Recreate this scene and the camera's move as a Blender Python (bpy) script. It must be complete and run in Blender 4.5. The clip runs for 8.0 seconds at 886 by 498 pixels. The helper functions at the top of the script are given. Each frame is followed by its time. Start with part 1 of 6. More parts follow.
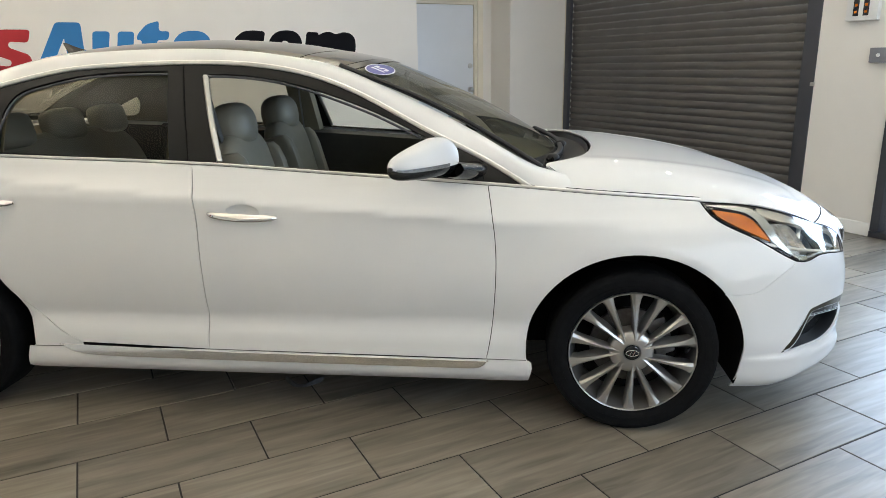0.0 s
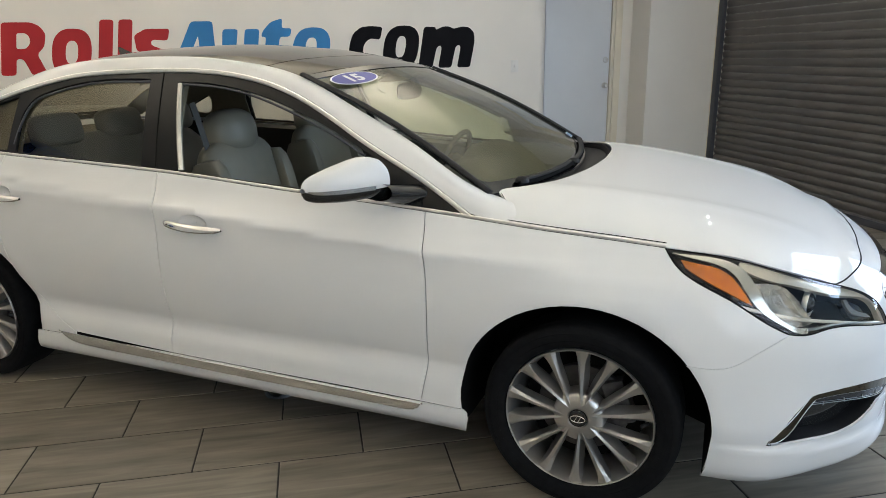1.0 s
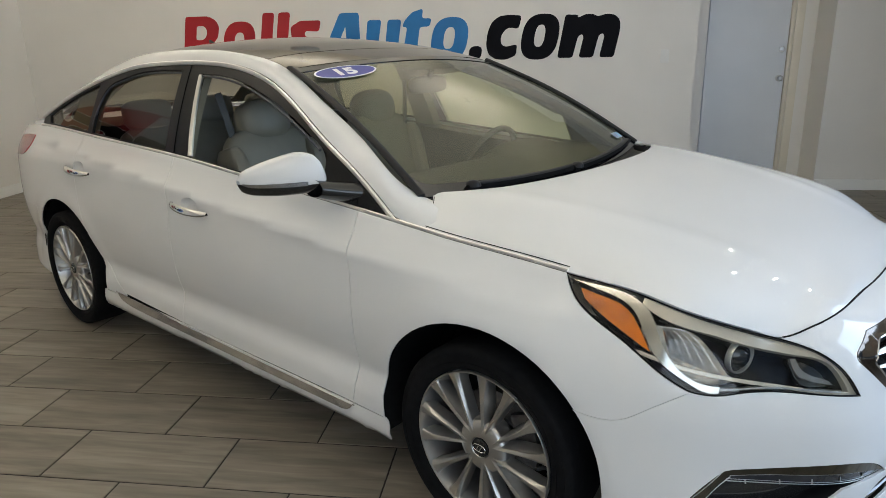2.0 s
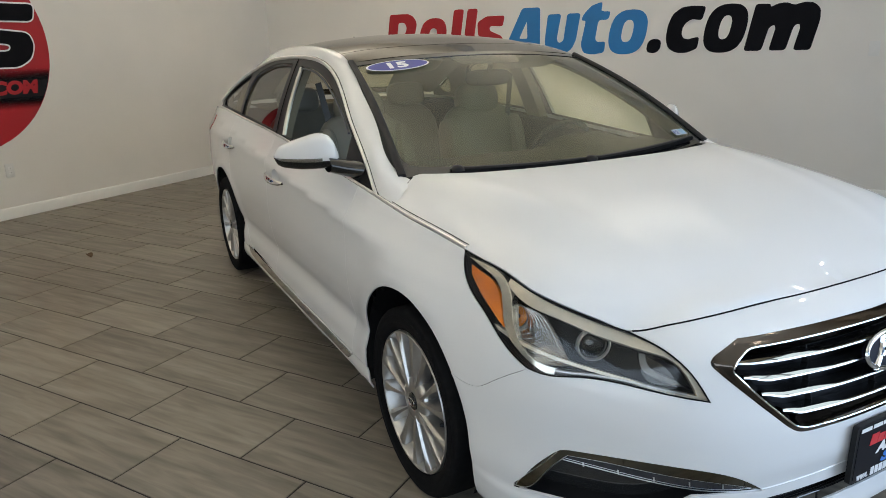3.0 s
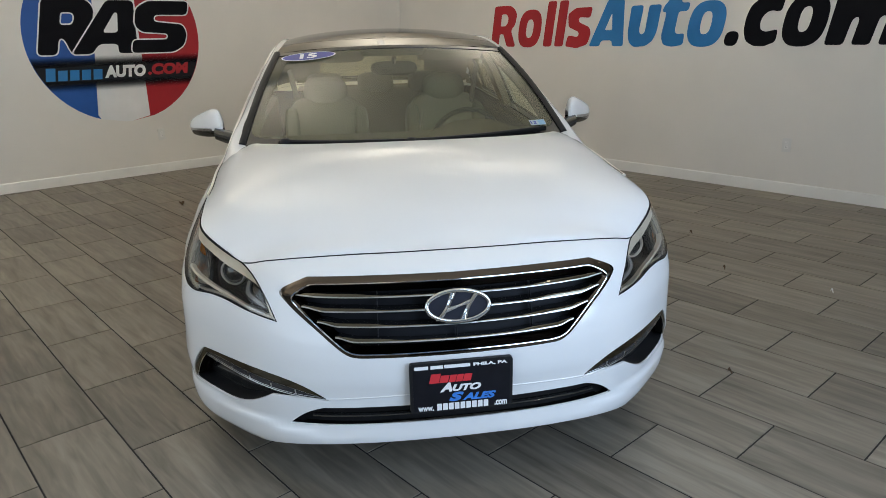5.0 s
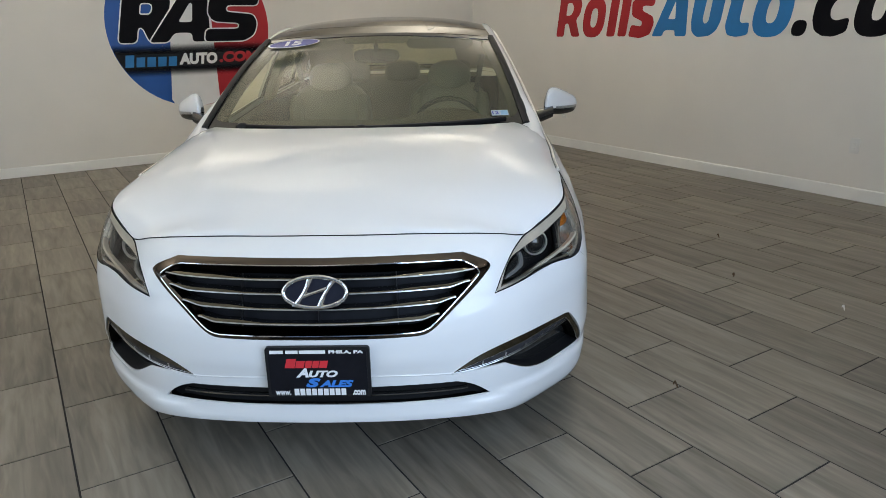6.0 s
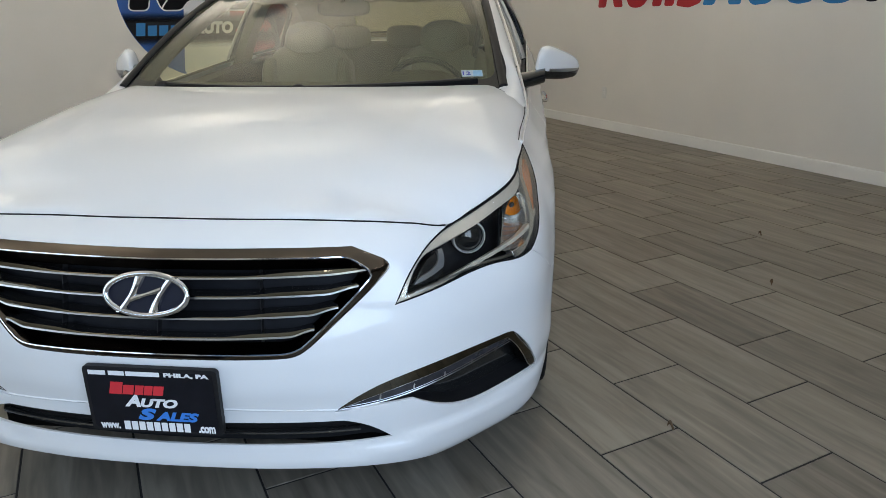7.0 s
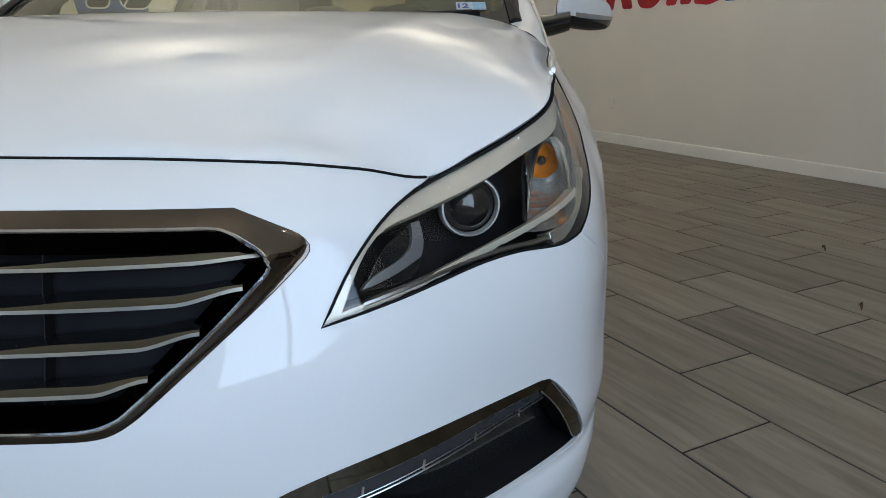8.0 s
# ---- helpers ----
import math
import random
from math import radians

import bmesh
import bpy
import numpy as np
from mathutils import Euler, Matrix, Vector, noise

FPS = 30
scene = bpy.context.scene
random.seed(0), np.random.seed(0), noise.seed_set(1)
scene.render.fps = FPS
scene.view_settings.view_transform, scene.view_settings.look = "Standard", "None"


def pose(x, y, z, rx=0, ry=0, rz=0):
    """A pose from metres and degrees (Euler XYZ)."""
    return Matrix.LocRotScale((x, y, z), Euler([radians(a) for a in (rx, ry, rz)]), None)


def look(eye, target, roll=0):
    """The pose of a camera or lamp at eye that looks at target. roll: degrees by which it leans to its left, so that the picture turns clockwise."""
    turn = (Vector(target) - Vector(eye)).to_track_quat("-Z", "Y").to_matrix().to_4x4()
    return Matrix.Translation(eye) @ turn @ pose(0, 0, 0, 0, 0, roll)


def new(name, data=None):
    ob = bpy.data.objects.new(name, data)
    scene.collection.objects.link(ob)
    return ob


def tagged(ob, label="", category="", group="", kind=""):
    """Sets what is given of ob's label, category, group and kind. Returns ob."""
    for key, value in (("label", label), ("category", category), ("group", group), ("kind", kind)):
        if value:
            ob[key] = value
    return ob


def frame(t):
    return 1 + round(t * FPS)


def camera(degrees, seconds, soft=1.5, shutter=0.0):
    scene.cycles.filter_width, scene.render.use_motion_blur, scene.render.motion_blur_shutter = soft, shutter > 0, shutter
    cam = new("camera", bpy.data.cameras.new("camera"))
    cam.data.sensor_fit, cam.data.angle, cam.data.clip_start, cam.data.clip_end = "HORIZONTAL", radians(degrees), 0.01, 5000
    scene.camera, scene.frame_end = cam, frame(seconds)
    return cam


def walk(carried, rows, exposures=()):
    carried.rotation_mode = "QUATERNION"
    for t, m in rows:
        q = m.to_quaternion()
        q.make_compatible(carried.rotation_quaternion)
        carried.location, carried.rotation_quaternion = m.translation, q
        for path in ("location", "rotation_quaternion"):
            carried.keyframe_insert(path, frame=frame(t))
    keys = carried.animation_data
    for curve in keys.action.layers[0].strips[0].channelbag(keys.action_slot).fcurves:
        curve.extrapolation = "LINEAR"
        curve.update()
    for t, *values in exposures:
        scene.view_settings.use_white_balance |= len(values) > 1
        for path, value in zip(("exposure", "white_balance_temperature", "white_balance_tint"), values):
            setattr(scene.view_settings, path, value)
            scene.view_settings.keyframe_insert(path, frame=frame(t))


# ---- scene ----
cam = camera(65.8, 8.0, soft=0.45)
PATH = [
    (0, (0.955, -3.363, 1.377), (0.748, -1.442, 0.858), -0.9),
    (0.5, (1.341, -3.108, 1.393), (0.924, -1.229, 0.852), -0.8),
    (1, (1.762, -2.884, 1.443), (1.025, -1.106, 0.899), -0.9),
    (1.5, (2.117, -2.578, 1.428), (1.12, -0.935, 0.873), -1.0),
    (1.7, (2.259, -2.463, 1.455), (1.156, -0.892, 0.892), -1.0),
    (2.8, (3.095, -1.892, 1.433), (1.477, -0.861, 0.867), -1.4),
    (3, (3.248, -1.756, 1.444), (1.552, -0.863, 0.873), -1.5),
    (3.5, (3.64, -1.462, 1.436), (1.849, -0.782, 0.863), -1.3),
    (4, (3.986, -1.161, 1.454), (2.157, -0.592, 0.879), -1.2),
    (4.5, (4.204, -0.744, 1.449), (2.342, -0.304, 0.865), -1.2),
    (6, (4.281, 0.436, 1.415), (2.376, 0.389, 0.808), -1.1),
    (6.5, (4.019, 0.752, 1.347), (2.128, 0.578, 0.718), -1.0),
    (7, (3.694, 0.819, 1.251), (1.812, 0.606, 0.607), -0.7),
    (7.5, (3.275, 0.763, 1.102), (1.388, 0.547, 0.477), -0.3),
    (8, (2.968, 0.755, 0.924), (1.056, 0.56, 0.371), -0.3),
]
walk(cam, [(t, look(eye, target, roll)) for t, eye, target, roll in PATH],
     [(0, 0.54), (1, 0.28), (1.7, 0.08), (3, -0.02), (4.5, -0.12), (6, -0.15), (7, -0.21), (8, -0.42)])
from mathutils import geometry


# ---- sky, daylight and exposure ----
ROOM_TURN = 33.11                       # the room's walls, in degrees from the car's axes
ROOM = pose(0, 0, 0, 0, 0, ROOM_TURN)
WALL_N, WALL_W, WALL_E, WALL_S = 3.89, -4.74, 4.42, -5.3
CEILING = 3.2

world = bpy.data.worlds.new("sky")
scene.world = world
world.use_nodes = True
sky = world.node_tree.nodes.new("ShaderNodeTexSky")
sky.sky_type, sky.sun_disc = "NISHITA", False
sky.sun_elevation, sky.sun_rotation = radians(38), radians(200)
world.node_tree.links.new(sky.outputs[0], world.node_tree.nodes["Background"].inputs[0])
world.node_tree.nodes["Background"].inputs[1].default_value = 0.10
sun = new("sun", bpy.data.lights.new("sun", "SUN"))
sun.data.energy, sun.data.angle, sun.data.color = 2.0, radians(0.5), (1, 0.95, 0.88)
sun.matrix_world = look((-6, 9, 12), (0, 0, 0))


def area_lamp(name, u, v, z, du, dv, dz, w, h, watts, colour):
    """A rectangular lamp at a place of the room that shines along (du, dv, dz)."""
    ob = new(name, bpy.data.lights.new(name, "AREA"))
    ob.data.shape, ob.data.size, ob.data.size_y, ob.data.energy, ob.data.color = "RECTANGLE", w, h, watts, colour
    ob.matrix_world = ROOM @ look((u, v, z), (u + du, v + dv, z + dz))
    return ob


area_lamp("daylight_east", WALL_E - 0.02, -1.15, 1.66, -1, 0, 0, 1.9, 1.9, 88, (0.572, 0.745, 1.0))
# fill lamp added to brighten the car's right side and the floor there
area_lamp("south_fill", 2.0, WALL_S + 0.02, 1.60, 0, 1, 0, 4.0, 2.1, 58, (0.71, 0.845, 1.0))
# added fill lamps, no such fittings known: they brighten the ceiling, most in the west
FILL_LAMPS = [(u, v) for u in (-3.1, -1.0, 1.1) for v in (-3.3, -0.5, 2.3)]
for _u, _v in FILL_LAMPS:
    glow = new("ceiling_fill", bpy.data.lights.new("ceiling_fill", "SPOT"))
    glow.data.energy, glow.data.shadow_soft_size, glow.data.color = {-3.1: 72, -1.0: 60, 1.1: 45}[_u], 0.08, (0.985, 0.958, 0.912)
    glow.data.spot_size, glow.data.spot_blend = radians(165), 0.6
    glow.matrix_world = ROOM @ look((_u, _v, CEILING - 0.72), (_u, _v, CEILING))
SPOTS = [(u, v) for u in (3.05, 3.65) for v in (-1.5, -0.6, 0.6, 1.5)]
for _u, _v in SPOTS:
    bulb = new("spot_bulb", bpy.data.lights.new("spot_bulb", "POINT"))
    bulb.data.energy, bulb.data.shadow_soft_size, bulb.data.color = 2.5, 0.025, (1.0, 0.93, 0.86)
    bulb.matrix_world = ROOM @ pose(_u, _v, CEILING - 0.30)

# ---- materials ----
def nodes_of(m):
    m.use_nodes = True
    return m.node_tree, m.node_tree.nodes["Principled BSDF"]


def noise_mix(tree, bsdf, a, b, scale, detail=4, coords="Object", stretch=(1, 1, 1), lo=0.3, hi=0.7):
    """Base colour that drifts between two colours over the surface."""
    n, l = tree.nodes, tree.links
    co, mp, nz = n.new("ShaderNodeTexCoord"), n.new("ShaderNodeMapping"), n.new("ShaderNodeTexNoise")
    mp.inputs["Scale"].default_value = stretch
    nz.inputs["Scale"].default_value, nz.inputs["Detail"].default_value = scale, detail
    ramp = n.new("ShaderNodeValToRGB")
    ramp.color_ramp.elements[0].position, ramp.color_ramp.elements[1].position = lo, hi
    ramp.color_ramp.elements[0].color, ramp.color_ramp.elements[1].color = (*a, 1), (*b, 1)
    l.new(co.outputs[coords], mp.inputs[0])
    l.new(mp.outputs[0], nz.inputs[0])
    l.new(nz.outputs[0], ramp.inputs[0])
    l.new(ramp.outputs[0], bsdf.inputs["Base Color"])
    return nz, ramp


def bump(tree, bsdf, scale, strength, distance=0.002, detail=3, stretch=(1, 1, 1)):
    n, l = tree.nodes, tree.links
    co, mp, nz, bp = n.new("ShaderNodeTexCoord"), n.new("ShaderNodeMapping"), n.new("ShaderNodeTexNoise"), n.new("ShaderNodeBump")
    mp.inputs["Scale"].default_value = stretch
    nz.inputs["Scale"].default_value, nz.inputs["Detail"].default_value = scale, detail
    bp.inputs["Strength"].default_value, bp.inputs["Distance"].default_value = strength, distance
    l.new(co.outputs["Object"], mp.inputs[0])
    l.new(mp.outputs[0], nz.inputs[0])
    l.new(nz.outputs[0], bp.inputs["Height"])
    l.new(bp.outputs[0], bsdf.inputs["Normal"])


def mat(name, base, rough=0.5, metal=0.0, vary=0.0, scale=6.0, grain=0.0, grain_scale=80.0, coat=0.0, emit=0.0, spec=0.5):
    m = bpy.data.materials.new(name)
    tree, b = nodes_of(m)
    b.inputs["Base Color"].default_value = (*base, 1)
    b.inputs["Roughness"].default_value, b.inputs["Metallic"].default_value = rough, metal
    b.inputs["Coat Weight"].default_value, b.inputs["Coat Roughness"].default_value = coat, 0.03
    b.inputs["Specular IOR Level"].default_value = spec
    if emit:
        b.inputs["Emission Color"].default_value, b.inputs["Emission Strength"].default_value = (*base, 1), emit
    if vary:
        noise_mix(tree, b, [c * (1 - vary) for c in base], [min(1, c * (1 + vary)) for c in base], scale)
    if grain:
        bump(tree, b, grain_scale, grain)
    return m


def glass(name, tint, clear=0.9, rough=0.0, ior=1.5, haze=0.0):
    """Thin glazing: mostly clear, tinted, with a mirror's gloss that grows towards grazing angles and, if wanted, a
    diffuse haze put in for a bright ceiling's reflection.
    """
    m = bpy.data.materials.new(name)
    m.use_nodes = True
    n, l = m.node_tree.nodes, m.node_tree.links
    n.remove(n["Principled BSDF"])
    tr, gl, mx = n.new("ShaderNodeBsdfTransparent"), n.new("ShaderNodeBsdfGlossy"), n.new("ShaderNodeMixShader")
    tr.inputs[0].default_value = (*[c * clear for c in tint], 1)
    gl.inputs["Roughness"].default_value = rough
    lw, pw, ma = n.new("ShaderNodeLayerWeight"), n.new("ShaderNodeMath"), n.new("ShaderNodeMath")
    lw.inputs[0].default_value = 0.5
    f0 = ((ior - 1) / (ior + 1)) ** 2
    pw.operation, ma.operation = "POWER", "MULTIPLY_ADD"
    pw.inputs[1].default_value, ma.inputs[1].default_value, ma.inputs[2].default_value = 4.0, 1 - f0, f0
    l.new(lw.outputs["Facing"], pw.inputs[0])
    l.new(pw.outputs[0], ma.inputs[0])
    l.new(ma.outputs[0], mx.inputs[0])
    # olive diffuse veil: the reflected ceiling's haze, put into the colour
    if haze:
        film, low = n.new("ShaderNodeMixShader"), n.new("ShaderNodeBsdfDiffuse")
        nz, ramp = n.new("ShaderNodeTexNoise"), n.new("ShaderNodeMapRange")
        nz.inputs["Scale"].default_value = 2.5
        ramp.inputs["To Min"].default_value, ramp.inputs["To Max"].default_value = 0.5 * haze, 1.5 * haze
        low.inputs[0].default_value = (0.60, 0.55, 0.34, 1)
        l.new(nz.outputs[0], ramp.inputs[0])
        l.new(ramp.outputs[0], film.inputs[0])
        l.new(tr.outputs[0], film.inputs[1])
        l.new(low.outputs[0], film.inputs[2])
        l.new(film.outputs[0], mx.inputs[1])
    else:
        l.new(tr.outputs[0], mx.inputs[1])
    l.new(gl.outputs[0], mx.inputs[2])
    l.new(mx.outputs[0], n["Material Output"].inputs[0])
    return m


def plank_material():
    """Grey-brown wood-look porcelain: streaks along the plank, blotches, a shade for each piece."""
    m = bpy.data.materials.new("wood_look_tile")
    tree, b = nodes_of(m)
    n, l = tree.nodes, tree.links
    co, info, mp = n.new("ShaderNodeTexCoord"), n.new("ShaderNodeObjectInfo"), n.new("ShaderNodeMapping")
    off = n.new("ShaderNodeMath")
    off.operation = "MULTIPLY"
    off.inputs[1].default_value = 61.0
    cx = n.new("ShaderNodeCombineXYZ")
    for i in range(3):
        l.new(off.outputs[0], cx.inputs[i])
    l.new(info.outputs["Random"], off.inputs[0])
    l.new(co.outputs["Object"], mp.inputs["Vector"])
    l.new(cx.outputs[0], mp.inputs["Location"])
    mp.inputs["Scale"].default_value = (1.6, 14.0, 1.0)
    streak, blotch = n.new("ShaderNodeTexNoise"), n.new("ShaderNodeTexNoise")
    streak.inputs["Scale"].default_value, streak.inputs["Detail"].default_value, streak.inputs["Distortion"].default_value = 2.2, 7, 0.6
    blotch.inputs["Scale"].default_value, blotch.inputs["Detail"].default_value = 0.9, 3
    l.new(mp.outputs[0], streak.inputs[0])
    l.new(mp.outputs[0], blotch.inputs[0])
    add = n.new("ShaderNodeMath")
    add.operation = "MULTIPLY_ADD"
    add.inputs[1].default_value, add.inputs[2].default_value = 0.45, 0.0
    l.new(blotch.outputs[0], add.inputs[0])
    tot = n.new("ShaderNodeMath")
    tot.operation = "MULTIPLY_ADD"
    tot.inputs[1].default_value = 0.55
    l.new(streak.outputs[0], tot.inputs[0])
    l.new(add.outputs[0], tot.inputs[2])
    shade = n.new("ShaderNodeMath")
    shade.operation = "MULTIPLY_ADD"
    shade.inputs[1].default_value, shade.inputs[2].default_value = 0.16, -0.08
    l.new(info.outputs["Random"], shade.inputs[0])
    fin = n.new("ShaderNodeMath")
    l.new(tot.outputs[0], fin.inputs[0])
    l.new(shade.outputs[0], fin.inputs[1])
    ramp = n.new("ShaderNodeValToRGB")
    el = ramp.color_ramp.elements
    el[0].position, el[0].color = 0.30, (0.098, 0.083, 0.064, 1)
    el[1].position, el[1].color = 0.70, (0.270, 0.238, 0.190, 1)
    mid = el.new(0.5)
    mid.color = (0.182, 0.158, 0.124, 1)
    l.new(fin.outputs[0], ramp.inputs[0])
    l.new(ramp.outputs[0], b.inputs["Base Color"])
    b.inputs["Roughness"].default_value = 0.38
    bp = n.new("ShaderNodeBump")
    bp.inputs["Strength"].default_value, bp.inputs["Distance"].default_value = 0.12, 0.0015
    l.new(streak.outputs[0], bp.inputs["Height"])
    l.new(bp.outputs[0], b.inputs["Normal"])
    return m


WALL_PAINT = mat("warm_white_wall_paint", (0.76, 0.73, 0.68), 0.55, vary=0.03, scale=1.3, grain=0.10, grain_scale=160)
TRIM_PAINT = mat("white_trim_paint", (0.80, 0.79, 0.76), 0.35, vary=0.03, scale=3, grain=0.05, grain_scale=60)
CREAM = mat("cream_frame_paint", (0.70, 0.64, 0.52), 0.4, vary=0.05, scale=4, grain=0.05)
DOOR_PAINT = mat("pale_grey_door_paint", (0.70, 0.73, 0.77), 0.4, vary=0.03, scale=2, grain=0.06, grain_scale=90)
CEIL_PAINT = mat("warm_ceiling", (0.81, 0.755, 0.64), 0.8, vary=0.03, scale=2)
SHUTTER = mat("brown_grey_coated_steel", (0.105, 0.095, 0.088), 0.45, 0.0, vary=0.10, scale=3, grain=0.05)
DARK_FRAME = mat("dark_grey_aluminium", (0.060, 0.063, 0.075), 0.4, 0.3, vary=0.08, scale=4)
GROUT = mat("dark_grout", (0.018, 0.016, 0.015), 0.9, vary=0.2, scale=30)
PLANK = plank_material()
PLASTIC_W = mat("white_plastic", (0.72, 0.71, 0.68), 0.35, vary=0.02, scale=20)
STEEL = mat("brushed_steel", (0.55, 0.54, 0.52), 0.3, 1.0, vary=0.1, scale=60)
PAVING = mat("concrete_paving", (0.33, 0.32, 0.30), 0.9, vary=0.15, scale=2, grain=0.3, grain_scale=40)
RED_VINYL = mat("red_vinyl", (0.40, 0.011, 0.019), 0.45, vary=0.06, scale=5)
BLUE_VINYL = mat("blue_vinyl", (0.014, 0.18, 0.46), 0.45, vary=0.06, scale=5)
BLACK_VINYL = mat("black_vinyl", (0.006, 0.006, 0.008), 0.7, vary=0.15, scale=5, spec=0.1)
WHITE_VINYL = mat("white_vinyl", (0.78, 0.78, 0.78), 0.45, vary=0.03, scale=5)
BAND_PRINT = bpy.data.materials.new("black_airbrushed_print")


def airbrushed(m, middle, core, reach):
    """Black print that fades out softly above and below its middle line."""
    tree, b = nodes_of(m)
    n, l = tree.nodes, tree.links
    b.inputs["Base Color"].default_value, b.inputs["Roughness"].default_value = (0.009, 0.009, 0.012, 1), 0.55
    b.inputs["Specular IOR Level"].default_value = 0.2
    co, sep, sub_, ab, rg = n.new("ShaderNodeTexCoord"), n.new("ShaderNodeSeparateXYZ"), n.new("ShaderNodeMath"), n.new("ShaderNodeMath"), n.new("ShaderNodeMapRange")
    sub_.operation, ab.operation, rg.interpolation_type = "SUBTRACT", "ABSOLUTE", "SMOOTHSTEP"
    sub_.inputs[1].default_value = middle
    for k, v in (("From Min", core), ("From Max", reach), ("To Min", 1.0), ("To Max", 0.0)):
        rg.inputs[k].default_value = v
    l.new(co.outputs["Object"], sep.inputs[0])
    l.new(sep.outputs[1], sub_.inputs[0])
    l.new(sub_.outputs[0], ab.inputs[0])
    l.new(ab.outputs[0], rg.inputs["Value"])
    l.new(rg.outputs[0], b.inputs["Alpha"])


airbrushed(BAND_PRINT, -0.37, 0.05, 0.19)
DEEP_BLUE = mat("deep_blue_vinyl", (0.009, 0.088, 0.37), 0.45, vary=0.06, scale=5)

CAR_WHITE = mat("white_car_paint", (0.71, 0.71, 0.705), 0.6, coat=0.82, vary=0.008, scale=400, spec=0.15)
CHROME = mat("chrome", (0.72, 0.72, 0.72), 0.08, 1.0, vary=0.03, scale=40)
BADGE_DARK = mat("dark_blue_badge_lacquer", (0.010, 0.011, 0.020), 0.45, vary=0.1, scale=30, spec=0.2)
DARK_CHROME = mat("smoked_chrome", (0.12, 0.100, 0.083), 0.10, 1.0, vary=0.05, scale=30)
LENS_CHROME = mat("dark_grille_chrome", (0.14, 0.125, 0.095), 0.06, 1.0, vary=0.05, scale=30)
SATIN = mat("satin_silver", (0.52, 0.52, 0.51), 0.28, 1.0, vary=0.04, scale=50)
BLACK_GLOSS = mat("black_gloss_plastic", (0.012, 0.012, 0.012), 0.12, coat=0.5, vary=0.1, scale=20)
BLACK_MATT = mat("black_plastic", (0.009, 0.009, 0.010), 0.5, vary=0.15, scale=60, grain=0.1, grain_scale=300, spec=0.3)
SHELL_BLACK = mat("black_underseal", (0.008, 0.008, 0.008), 0.8, vary=0.2, scale=30, spec=0.1)
GRILLE_BLACK = mat("blue_black_grille_plastic", (0.007, 0.0075, 0.010), 0.6, vary=0.15, scale=30, spec=0.2)
PRINT_BLACK = mat("black_printed_plastic", (0.006, 0.006, 0.009), 0.5, vary=0.2, scale=30, spec=0.2)
RUBBER = mat("tyre_rubber", (0.006, 0.006, 0.0065), 0.8, vary=0.25, scale=40, grain=0.2, grain_scale=200, spec=0.1)
ALLOY = mat("silver_alloy", (0.46, 0.448, 0.43), 0.28, 0.88, coat=0.25, vary=0.03, scale=60)
IRON = mat("brake_iron", (0.16, 0.15, 0.145), 0.45, 0.8, vary=0.2, scale=40)
AMBER = mat("amber_reflector", (0.62, 0.155, 0.004), 0.22, coat=0.4, vary=0.30, scale=18, grain=0.35, grain_scale=260)
RED_LAMP = mat("red_lamp", (0.35, 0.012, 0.015), 0.15, coat=1.0, vary=0.1, scale=40)
LAMP_GREY = mat("lamp_grey_reflector", (0.55, 0.56, 0.58), 0.18, 1.0, vary=0.06, scale=50)
LAMP_BROW = mat("lamp_silver_brow", (0.60, 0.55, 0.47), 0.28, 0.35, coat=0.3, vary=0.05, scale=40)
LAMP_BOWL = mat("lamp_bright_bowl", (0.68, 0.67, 0.65), 0.22, 0.85, vary=0.25, scale=90, grain=0.6, grain_scale=90)
TRIM = mat("bright_trim", (0.88, 0.87, 0.84), 0.33, 0.8, vary=0.04, scale=40)
GUIDE_GREY = mat("lamp_guide_grey", (0.20, 0.20, 0.205), 0.3, 0.4, vary=0.06, scale=40)
AMBER_CUP = mat("amber_indicator_cup", (0.80, 0.24, 0.02), 0.25, 0.2, coat=0.6, vary=0.35, scale=120, grain=0.7, grain_scale=140)
LAMP_DARK = mat("lamp_dark_bezel", (0.012, 0.012, 0.014), 0.35, vary=0.1, scale=40, spec=0.3)
ROOF_GLASS = mat("dark_roof_glass", (0.030, 0.023, 0.014), 0.06, vary=0.06, scale=8, spec=0.6)
ROOF_GLASS.node_tree.nodes["Principled BSDF"].inputs["Specular Tint"].default_value = (0.80, 0.68, 0.48, 1)
BEIGE = mat("pale_beige_leather", (0.19, 0.178, 0.142), 0.45, vary=0.05, scale=14, grain=0.25, grain_scale=220)
BEIGE_CLOTH = mat("beige_headliner", (0.19, 0.168, 0.115), 0.85, vary=0.05, scale=40, grain=0.2, grain_scale=400)
DASH = mat("dark_dash_plastic", (0.035, 0.033, 0.030), 0.55, vary=0.1, scale=30, grain=0.25, grain_scale=400)
GLASS_FRONT = glass("windscreen_glass", (0.84, 0.87, 0.58), 0.90, ior=1.8, haze=0.06)
GLASS_SIDE = glass("side_glass", (0.88, 0.92, 0.88), 0.96, ior=1.5)
GLASS_REAR = glass("tinted_rear_glass", (0.62, 0.60, 0.51), 0.92, ior=1.35)
GLASS_COVER = glass("headlight_cover", (0.97, 0.96, 0.92), 0.97, rough=0.03)
FRAME_BLACK = mat("satin_black_trim", (0.008, 0.008, 0.008), 0.30, vary=0.1, scale=20, spec=0.22)
STRIP_SMOKE = mat("smoked_strip_glass", (0.028, 0.028, 0.032), 0.08, vary=0.2, scale=40, spec=0.7)
LAMP_CHROME = mat("lamp_chrome", (0.62, 0.62, 0.60), 0.16, 0.92, vary=0.04, scale=40)
